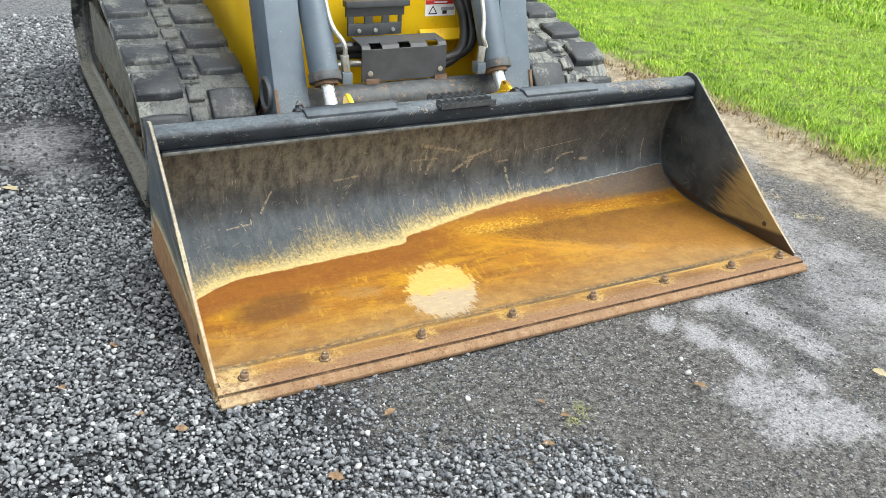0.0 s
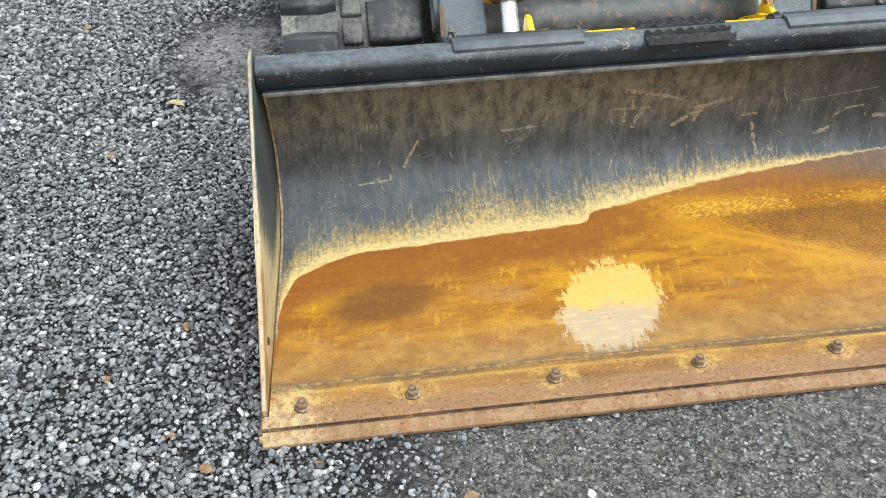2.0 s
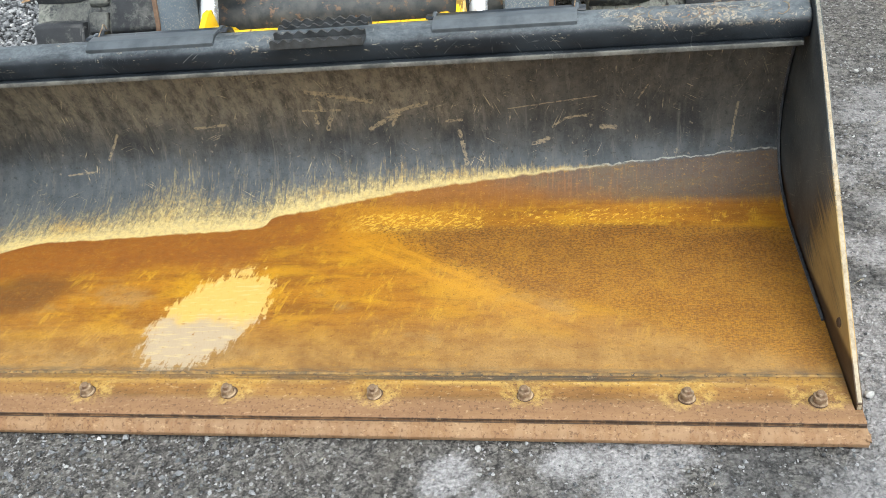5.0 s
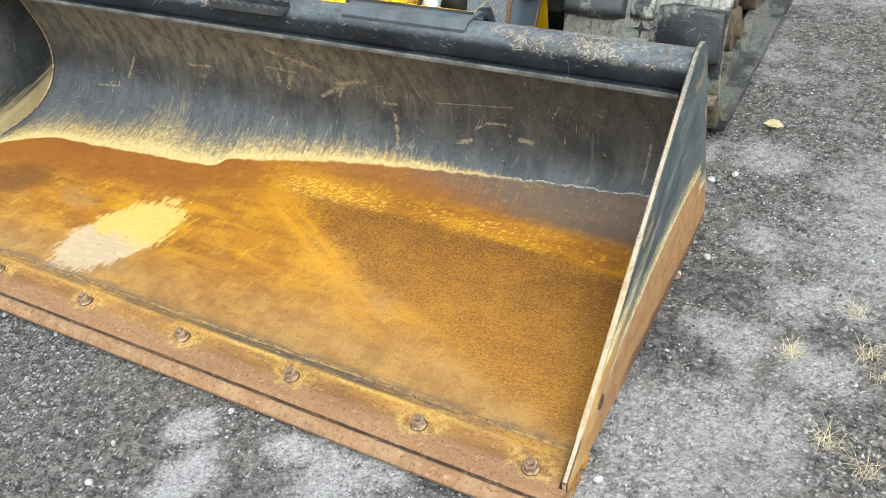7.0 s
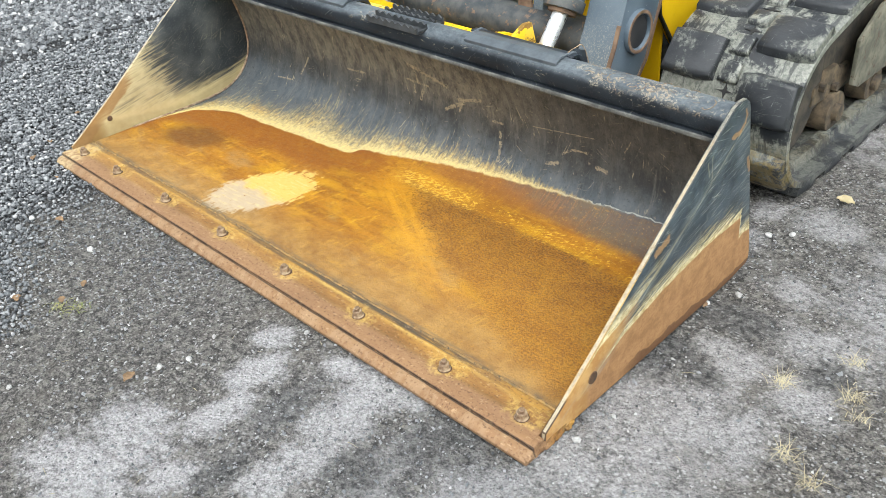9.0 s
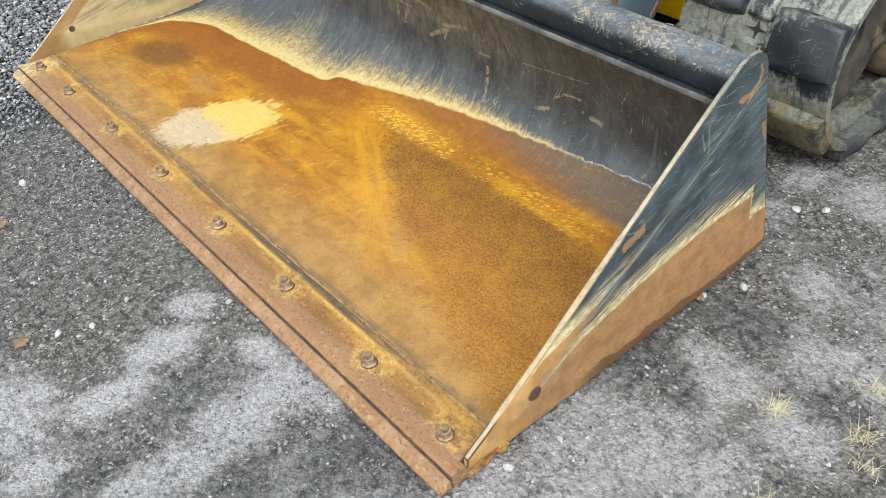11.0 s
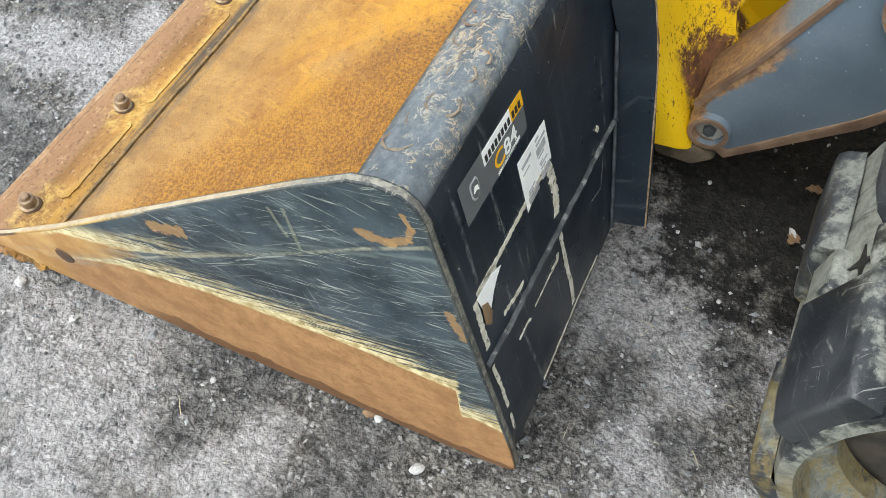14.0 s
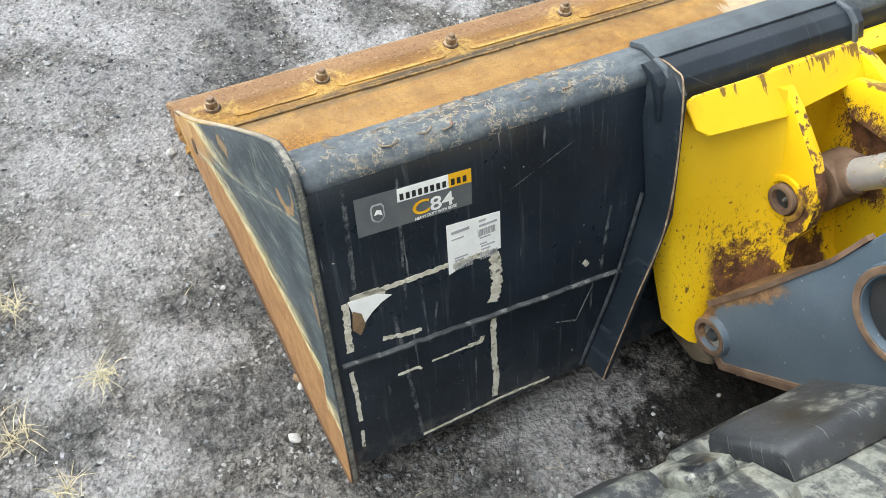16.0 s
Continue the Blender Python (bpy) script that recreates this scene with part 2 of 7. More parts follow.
    ray = g.mul(g.step(g.m("ABSOLUTE", g.add(past, 0.05)), 0.09, 0.02), g.step(u, -0.06, 0.05))
    rust = g.mix(g.mul(g.mul(g.mul(ray, g.step(u, 0.75, 0.3)), g.step(diag, 0.38, 0.6, 0.3, 1.0)), 0.75), rust, (0.47, 0.225, 0.010))
    rust = g.mix(g.mul(g.spot(u, v, 0.06, 0.50, 0.16, 0.07, g.mul(g.sub(mid, 0.5), 2.0), 0.6), 0.6), rust, (0.45, 0.205, 0.008))
    speck = g.step(g.noise(g.scaled(uv, (1.0, 1.25, 1)), 150, 4, 0.74), 0.38, 0.62)
    deep = g.step(g.sub(upper, v), 0.30, 0.02)
    rust = g.mix(g.mul(fan, 0.85), rust, g.mix(g.step(g.add(speck, g.mul(g.sub(mid, 0.5), 1.2)), 0.0, 1.0), g.mix(deep, (0.165, 0.066, 0.008), (0.085, 0.034, 0.007)), g.mix(deep, (0.350, 0.160, 0.013), (0.275, 0.120, 0.012))))
    dots = g.mul(g.mul(g.step(g.m("ABSOLUTE", g.sub(past, 0.02)), 0.05, 0.01), g.mul(g.step(u, 0.02, 0.10), g.step(u, 0.62, 0.40))), g.step(g.noise(uv, 120, 3, 0.7), 0.52, 0.60))
    rust = g.mix(g.mul(dots, 0.8), rust, (0.085, 0.038, 0.012))
    tan = g.mul(g.mul(g.step(u, 0.05, 0.45), g.step(v, 0.46, 0.25)), g.step(mid, 0.3, 0.65, 0.5, 1.0))
    rust = g.mix(g.mul(g.mul(tan, g.sub(1.0, g.mul(fan, 0.75))), 0.30), rust, (0.31, 0.190, 0.075))
    # bright ochre flecks along the bend, greyer rust above them
    fl = g.mul(g.step(g.m("ABSOLUTE", g.sub(v, 0.528)), 0.045, 0.018), g.mul(g.step(u, -0.04, 0.03), g.step(u, 1.05, 0.9)))
    dense = g.line(u, ((-0.05, 0.58), (0.12, 0.57), (0.33, 0.56), (0.36, 0.47), (0.60, 0.53), (0.75, 0.50), (1.05, 0.46)))
    flecks = g.mul(fl, g.step(g.add(g.noise(g.turned(uv, 25, (58, 115)), 1.0, 4, 0.7, 0.6), dense), 1.07, 1.12))
    rust = g.mix(g.mul(fl, g.step(u, 0.45, 0.25, 0.0, 0.35)), rust, (0.38, 0.18, 0.012))
    rust = g.mix(g.mul(flecks, 0.85), rust, (0.60, 0.37, 0.05))
    over = g.mul(g.step(g.add(v, g.mul(g.sub(streak, 0.5), 0.05)), 0.555, 0.60), g.step(u, -0.15, 0.25))
    overc = g.mix(g.step(g.add(g.add(u, g.mul(g.sub(v, 0.60), 3.5)), g.mul(g.sub(mid, 0.5), 0.5)), 0.35, 0.85), (0.205, 0.080, 0.014), (0.060, 0.062, 0.062))
    overc = g.mix(g.mul(g.step(streak, 0.5, 0.66), g.step(u, 0.95, 0.5, 0.1, 0.4)), overc, (0.28, 0.13, 0.05))
    rust = g.mix(g.mul(over, 0.85), rust, overc)
    # deep red-brown towards the other end
    left = g.mul(g.step(g.add(u, g.mul(g.sub(mid, 0.5), 0.3)), 0.10, -0.20), g.step(g.sub(v, g.add(wline, wob)), -0.19, -0.10))
    rust = g.mix(g.mul(left, 0.80), rust, g.mix(fine, (0.13, 0.040, 0.008), (0.27, 0.090, 0.011)))
    spot_w = g.mul(g.sub(g.noise(uv, 9, 4), 0.5), 1.0)
    rust = g.mix(g.mul(g.spot(g.sub(u, g.mul(v, 0.5)), v, -0.94, 0.255, 0.13, 0.085, spot_w, 0.45), 0.85), rust, g.mix(fine, (0.060, 0.026, 0.010), (0.16, 0.060, 0.012)))
    rust = g.mix(g.mul(g.step(grain, 0.53, 0.63), 0.38), rust, (0.10, 0.045, 0.012))
    rust = g.mix(g.mul(g.step(g.noise(uv, 170, 4, 0.75), 0.58, 0.68), 0.35), rust, (0.55, 0.34, 0.09))
    mott = g.noise(g.scaled(uv, (1, 1.5, 1)), 38, 6, 0.8)
    rust = g.mix(g.step(mott, 0.48, 0.34, 0.0, 0.46), rust, (0.12, 0.043, 0.006))
    rust = g.mix(g.step(mott, 0.54, 0.70, 0.0, 0.34), rust, (0.50, 0.25, 0.012))
    crumbs = g.step(g.noise(uv, 105, 4, 0.72), 0.655, 0.69)
    rust = g.mix(g.mul(crumbs, g.step(mid, 0.40, 0.56, 0.15, 0.75)), rust, (0.060, 0.030, 0.012))
    col = g.mix(g.step(above, -0.004, 0.004), rust, dry)
    # bare dry spot
    wob2 = g.add(g.mul(g.sub(g.noise(uv, 16, 5, 0.75), 0.5), 0.95), g.mul(g.sub(g.noise(g.scaled(uv, (85, 18, 1)), 1.0, 4, 0.75), 0.5), 0.95))
    dryspot = g.spot(g.sub(u, g.mul(g.sub(v, 0.17), 0.25)), v, -0.272, 0.172, 0.122, 0.165, wob2, 0.07)
    pale = g.mix(g.step(g.add(v, g.mul(g.sub(mid, 0.5), 0.16)), 0.14, 0.19), (0.38, 0.30, 0.20), (0.52, 0.345, 0.09))
    pale = g.mix(g.mul(g.step(g.noise(g.scaled(uv, (9, 60, 1)), 2, 4, 0.7), 0.52, 0.64), 0.5), pale, (0.55, 0.43, 0.20))
    holes = g.mul(g.step(g.noise(uv, 60, 6, 0.78), 0.60, 0.64), g.step(v, 0.30, 0.05, 0.35, 1.0))
    col = g.mix(g.mul(g.mul(dryspot, g.inv(holes)), 0.95), col, pale)
    # weld seam by the cutting edge
    seam = g.mul(g.step(v, 0.026, 0.006), g.step(g.noise(g.scaled(uv, (9, 60, 1)), 2.0, 4, 0.7), 0.36, 0.6))
    col = g.mix(g.mul(seam, 0.75), col, (0.09, 0.07, 0.05))
    g.bump(g.add(g.add(g.mul(fine, 0.7), g.mul(grain, 0.6)), g.mul(speck, g.mul(fan, 0.5))), 0.5, 0.004)
    wet = g.step(above, 0.01, -0.03)
    rough = g.add(g.mul(wet, -0.10), g.step(fine, 0.3, 0.7, 0.55, 0.74))
    return g.done(col, rough, 0.0, 0.35)


def make_plate_outside():
    g = Graph("side_plate_worn_paint")
    o = g.obj()
    x, y, z = g.sep(o)
    flat = g.comb(y, z, 0.0)
    mid = g.noise(flat, 12, 5, 0.65)
    paint = g.mix(g.step(mid, 0.34, 0.68), (0.016, 0.027, 0.038), (0.050, 0.070, 0.088))
    cloud = g.step(g.noise(g.turned(flat, 24, (3, 12)), 2.0, 5, 0.7), 0.52, 0.72)
    paint = g.mix(g.mul(cloud, 0.75), paint, (0.13, 0.165, 0.182))
    sc = scratches(g, flat, (8, 14, 24, 36, -14), 5.0, 260.0, 0.62, 0.48)
    paint = g.mix(g.mul(sc, 0.62), paint, (0.40, 0.43, 0.38))
    sc2 = scratches(g, flat, (60, 110, 45), 10.0, 230.0, 0.62, 0.56)
    paint = g.mix(g.mul(sc2, 0.22), paint, (0.34, 0.37, 0.34))
    paint = g.mix(g.mul(g.step(g.noise(flat, 160, 3, 0.7), 0.60, 0.68), 0.25), paint, (0.20, 0.23, 0.23))
    fib = g.noise(g.turned(flat, 16, (9, 210)), 1.0, 4, 0.72, 0.2)
    zb = g.line(y, ((0.0, 0.02), (0.12, 0.040), (0.223, 0.092), (0.33, 0.140), (0.49, 0.178), (0.68, 0.203), (0.835, 0.203), (0.842, 0.135), (0.86, 0.145), (0.92, 0.138)))
    d = g.sub(z, g.add(zb, g.mul(g.sub(g.noise(g.scaled(flat, (16, 60, 1)), 1.5, 4, 0.7), 0.5), 0.010)))
    near = g.step(d, 0.085, 0.0)
    fr = g.m("MAXIMUM", g.step(d, 0.013, 0.005), g.mul(near, g.step(g.add(fib, g.mul(near, 0.20)), 0.60, 0.67)))
    # worn upper line from the tip along the slanting edge
    ze = g.line(y, ((0.08, 0.055), (0.24, 0.160), (0.342, 0.192), (0.475, 0.258), (0.60, 0.340)))
    e = g.sub(z, g.add(ze, g.mul(g.sub(g.noise(flat, 18, 4), 0.5), 0.012)))
    reach = g.step(y, 0.62, 0.24)
    up = g.mul(g.mul(g.step(e, -0.006, 0.0), g.step(e, 0.045, 0.010)), g.mul(reach, g.step(g.add(fib, g.mul(reach, 0.25)), 0.60, 0.68)))
    up = g.m("MAXIMUM", up, g.mul(g.step(g.m("ABSOLUTE", e), 0.007, 0.003), reach))
    paint = g.mix(g.m("MAXIMUM", fr, up), paint, g.mix(g.step(g.noise(flat, 60, 4, 0.7), 0.35, 0.65), (0.38, 0.29, 0.12), (0.72, 0.64, 0.40)))
    rustc = g.mix(g.step(g.noise(flat, 26, 6, 0.74), 0.34, 0.66), (0.255, 0.130, 0.050), (0.39, 0.215, 0.092))
    rustc = g.mix(g.mul(g.step(g.noise(flat, 170, 4, 0.75), 0.50, 0.64), 0.35), rustc, (0.17, 0.075, 0.025))
    damp_dark = g.mul(g.step(g.sub(z, g.mul(g.sub(g.noise(flat, 13, 4), 0.5), 0.07)), 0.040, 0.036), g.step(y, 0.30, 0.42))
    rustc = g.mix(g.mul(damp_dark, 0.8), rustc, (0.095, 0.040, 0.015))
    col = g.mix(g.step(d, 0.002, -0.003), paint, rustc)
    over_fold = g.step(g.sub(z, g.line(y, CREASE)), -0.003, 0.003)
    tip = g.mul(g.step(g.add(y, g.mul(g.sub(mid, 0.5), 0.12)), 0.42, 0.28), g.mul(g.step(e, 0.004, -0.003), over_fold))
    tip = g.m("MAXIMUM", tip, g.step(g.add(y, g.mul(g.sub(mid, 0.5), 0.04)), 0.215, 0.195))
    col = g.mix(tip, col, g.mix(g.step(mid, 0.4, 0.6), (0.33, 0.17, 0.050), (0.44, 0.27, 0.10)))
    rag = g.mul(g.sub(g.noise(flat, 75, 5, 0.78), 0.5), 3.2)
    for a, b, w in (((0.440, 0.298), (0.482, 0.312), 0.011), ((0.731, 0.462), (0.760, 0.464), 0.008), ((0.760, 0.464), (0.780, 0.480), 0.006), ((0.780, 0.480), (0.784, 0.500), 0.004), ((0.784, 0.500), (0.775, 0.515), 0.003), ((0.824, 0.372), (0.842, 0.337), 0.007)):
        col = g.mix(g.mul(g.mark(y, z, a, b, w, rag), 0.70), col, g.mix(g.noise(flat, 70, 6, 0.8), (0.17, 0.075, 0.024), (0.44, 0.28, 0.12)))
    for a, b in (((0.643, 0.448), (0.654, 0.384)), ((0.625, 0.44), (0.640, 0.40))):
        col = g.mix(g.mul(g.mark(y, z, a, b, 0.0024, rag), 0.28), col, (0.34, 0.33, 0.22))
    # pale broken line and softer pale band painted where the plate folds
    fold = g.m("ABSOLUTE", g.sub(z, g.line(y, CREASE)))
    col = g.mix(g.mul(g.step(fold, 0.005, 0.001), g.mul(g.step(y, 0.16, 0.22), g.step(g.noise(flat, 34, 6, 0.8), 0.38, 0.62, 0.05, 0.55))), col, (0.36, 0.35, 0.26))
    col = g.mix(g.mul(g.step(g.m("ABSOLUTE", g.sub(fold, 0.012)), 0.018, 0.0), g.step(g.noise(g.turned(flat, 24, (5, 60)), 1.0, 4, 0.7), 0.45, 0.65, 0.0, 0.35)), col, (0.22, 0.26, 0.25))
    g.bump(g.add(g.noise(flat, 150, 4, 0.7), g.mul(sc, -0.5)), 0.22, 0.002)
    return g.done(col, g.step(d, -0.01, 0.02, 0.8, 0.42), 0.0, 0.45)


def make_plate_inside():
    g = Graph("side_plate_inside_steel")
    o = g.obj()
    x, y, z = g.sep(o)
    flat = g.comb(y, z, x)
    col = g.mix(g.step(g.noise(flat, 7, 5, 0.6), 0.35, 0.7), (0.022, 0.028, 0.033), (0.080, 0.088, 0.088))
    flat0 = g.comb(y, z, 0.0)
    col = g.mix(g.mul(g.step(g.noise(flat0, 170, 4, 0.75), 0.52, 0.66), 0.45), col, (0.14, 0.145, 0.14))
    lines = scratches(g, flat0, (20, 50, 75, 110, 150, 35), 11.0, 230.0, 0.62, 0.52)
    col = g.mix(g.mul(lines, 0.35), col, (0.40, 0.37, 0.27))
    w = g.mul(g.sub(g.noise(g.scaled(flat, (20, 20, 1)), 1.4, 5, 0.7), 0.5), 0.10)
    fan = g.noise(g.turned(flat0, 12, (5, 110)), 1.0, 4, 0.72, 0.3)
    w = g.add(w, g.mul(g.sub(fan, 0.5), 0.44))
    front = g.add(g.add(g.add(y, w), g.mul(z, 0.35)), g.step(x, -0.2, 0.2, 0.0, 0.025))
    gold = g.mix(g.step(x, -0.2, 0.2), g.mix(g.noise(flat, 30, 4), (0.40, 0.32, 0.16), (0.64, 0.56, 0.34)), g.mix(g.noise(flat, 30, 4), (0.26, 0.165, 0.052), (0.47, 0.33, 0.13)))
    col = g.mix(g.mul(g.step(front, 0.575, 0.475, 0.0, 0.92), g.step(fan, 0.30, 0.52, 0.45, 1.0)), col, gold)
    col = g.mix(g.step(g.add(g.sub(y, g.mul(z, 0.2)), g.mul(g.sub(g.noise(flat, 12, 5, 0.7), 0.5), 0.10)), 0.21, 0.17), col, g.mix(g.noise(flat, 24, 4), (0.24, 0.145, 0.050), (0.38, 0.25, 0.095)))
    rim = g.add(g.sub(g.add(0.046, g.mul(g.sub(y, 0.062), 0.7455)), z), g.mul(g.sub(g.noise(flat, 16, 5, 0.7), 0.5), 0.03))
    strip = g.mul(g.mul(g.step(rim, 0.062, 0.050), g.step(g.add(y, g.mul(g.sub(fan, 0.5), 0.12)), 0.36, 0.30)), g.step(x, 0.2, -0.2))
    col = g.mix(g.mul(strip, 0.9), col, g.mix(g.noise(flat, 40, 5), (0.20, 0.105, 0.034), (0.34, 0.205, 0.085)))
    foot = g.sub(z, g.add(g.line(y, ((0.1, 0.09), (0.5, 0.07), (0.75, 0.085), (0.86, 0.13))), g.mul(g.sub(fan, 0.5), 0.10)))
    col = g.mix(g.mul(g.step(foot, 0.05, -0.01), g.mul(g.step(x, 0.2, -0.2), g.step(y, 0.16, 0.22))), col, g.mix(g.noise(flat, 30, 4), (0.42, 0.33, 0.15), (0.66, 0.57, 0.33)))
    rustline = g.line(y, ((0.1, 0.10), (0.5, 0.05), (0.75, 0.09), (0.9, 0.12)))
    right_only = g.step(x, -0.2, 0.2)
    damp_dark = g.mul(g.step(g.sub(z, g.sub(rustline, g.mul(right_only, 0.008))), 0.012, -0.006), g.add(g.mul(right_only, 0.8), 0.2))
    col = g.mix(damp_dark, col, (0.06, 0.035, 0.018))
    g.bump(g.noise(flat, 110, 4, 0.7), 0.15, 0.002)
    return g.done(col, 0.5, 0.0, 0.4)


def make_worn_edge():
    g = Graph("bare_steel_edge")
    o = g.obj()
    n = g.noise(o, 46, 7, 0.82)
    col = g.ramp(n, ((0.28, (0.09, 0.065, 0.042)), (0.40, (0.25, 0.195, 0.125)), (0.58, (0.37, 0.32, 0.23)), (0.72, (0.27, 0.185, 0.095))))
    x, y, z = g.sep(o)
    kept = g.mul(g.step(g.add(y, g.mul(g.sub(g.noise(o, 20, 6, 0.8), 0.5), 0.35)), 0.58, 0.68), g.step(x, -0.5, 0.5, 0.3, 1.0))
    col = g.mix(g.mul(kept, 0.85), col, g.mix(g.step(g.noise(o, 70, 5, 0.8), 0.40, 0.62), (0.035, 0.042, 0.050), (0.20, 0.195, 0.165)))
    g.bump(g.noise(o, 150, 3), 0.3, 0.002)
    return g.done(col, 0.6, 0.0, 0.4)


def make_cutting_edge(name, rim):
    g = Graph(name)
    o = g.obj()
    x, y, z = g.sep(o)
    n = g.noise(g.scaled(o, (2.2, 9, 9)), 2.2, 5, 0.65)
    col = g.ramp(n, ((0.25, (0.120, 0.064, 0.022)), (0.5, (0.195, 0.108, 0.038)), (0.75, (0.28, 0.165, 0.062))))
    # smoother pinkish strip in front, ochre behind the bolts
    pink = g.step(g.add(y, g.mul(g.sub(g.noise(o, 30, 4), 0.5), 0.02)), 0.078, 0.062)
    col = g.mix(g.mul(pink, 0.60), col, g.mix(g.noise(g.scaled(o, (3, 20, 3)), 3, 5, 0.7), (0.150, 0.080, 0.042), (0.295, 0.174, 0.104)))
    och = g.mul(g.step(y, 0.085, 0.10), g.step(g.noise(g.scaled(o, (3, 8, 3)), 3, 4), 0.4, 0.6))
    col = g.mix(g.mul(och, 0.7), col, (0.36, 0.19, 0.030))
    yw = g.add(y, g.mul(g.sub(g.noise(o, 48, 6, 0.8), 0.5), 0.014))
    yl = g.mul(g.mul(g.step(yw, 0.103, 0.115), g.step(yw, 0.126, 0.120)), g.step(g.noise(g.scaled(o, (2.3, 1, 1)), 2, 3), 0.36, 0.52))
    mid_band = g.mul(g.step(y, 0.074, 0.080), g.step(y, 0.118, 0.114))
    col = g.mix(g.mul(mid_band, 0.5), col, g.mix(g.step(n, 0.3, 0.7), (0.165, 0.074, 0.018), (0.275, 0.138, 0.034)))
    end = g.mul(g.step(g.add(x, g.mul(g.sub(g.noise(o, 16, 5, 0.75), 0.5), 0.16)), -0.93, -1.0), g.step(g.noise(o, 36, 5, 0.75), 0.36, 0.60))
    col = g.mix(g.mul(end, 0.75), col, (0.47, 0.37, 0.20))
    strong = g.line(x, ((-1.07, 0.45), (-0.2, 0.5), (0.12, 0.75), (0.20, 1.0), (0.74, 1.0), (0.86, 0.35), (1.07, 0.2)))
    col = g.mix(g.mul(g.mul(yl, rim), strong), col, (0.54, 0.37, 0.10))
    dark = g.mul(g.step(y, 0.119, 0.126), g.step(g.noise(g.scaled(o, (3.5, 60, 1)), 1.5, 4, 0.7), 0.34, 0.50))
    col = g.mix(g.mul(g.mul(dark, 0.85), strong), col, (0.045, 0.044, 0.036))
    blade = g.mul(g.step(y, 0.0245, 0.0225), g.step(g.noise(g.scaled(o, (5, 2, 1)), 5, 5, 0.72), 0.40, 0.58))
    col = g.mix(g.mul(blade, 0.30), col, (0.34, 0.24, 0.15))
    joint = g.step(g.m("ABSOLUTE", g.sub(y, g.add(0.0235, g.mul(g.sub(g.noise(g.scaled(o, (1, 0, 0)), 30, 5, 0.7), 0.5), 0.004)))), 0.0028, 0.0012)
    col = g.mix(g.mul(joint, g.step(g.noise(g.scaled(o, (1, 0, 0)), 24, 5, 0.75), 0.34, 0.50, 0.2, 0.9)), col, (0.035, 0.024, 0.018))
    light = g.step(g.noise(g.scaled(o, (1, 2, 1)), 55, 5, 0.78), 0.57, 0.66)
    col = g.mix(g.mul(light, 0.40), col, (0.50, 0.36, 0.21))
    near = 0.0
    for bx in (-0.990, -0.760, -0.458, -0.143, 0.163, 0.464, 0.767, 1.000):
        near = g.m("MAXIMUM", near, g.spot(x, y, bx, 0.088, 0.05, 0.034, g.mul(g.sub(g.noise(o, 28, 5, 0.75), 0.5), 2.4), 0.3))
    near = g.mul(near, g.step(g.noise(o, 60, 5, 0.78), 0.40, 0.60))
    col = g.mix(g.mul(near, 0.6), col, (0.48, 0.33, 0.095))
    pits = g.step(g.noise(o, 130, 4, 0.78), 0.53, 0.64)
    col = g.mix(g.mul(pits, 0.6), col, (0.06, 0.026, 0.014))
    g.bump(g.add(g.noise(o, 70, 5, 0.75), g.mul(g.noise(o, 12, 3), 1.5)), 0.35, 0.004)
    return g.done(col, 0.75, 0.0, 0.3)


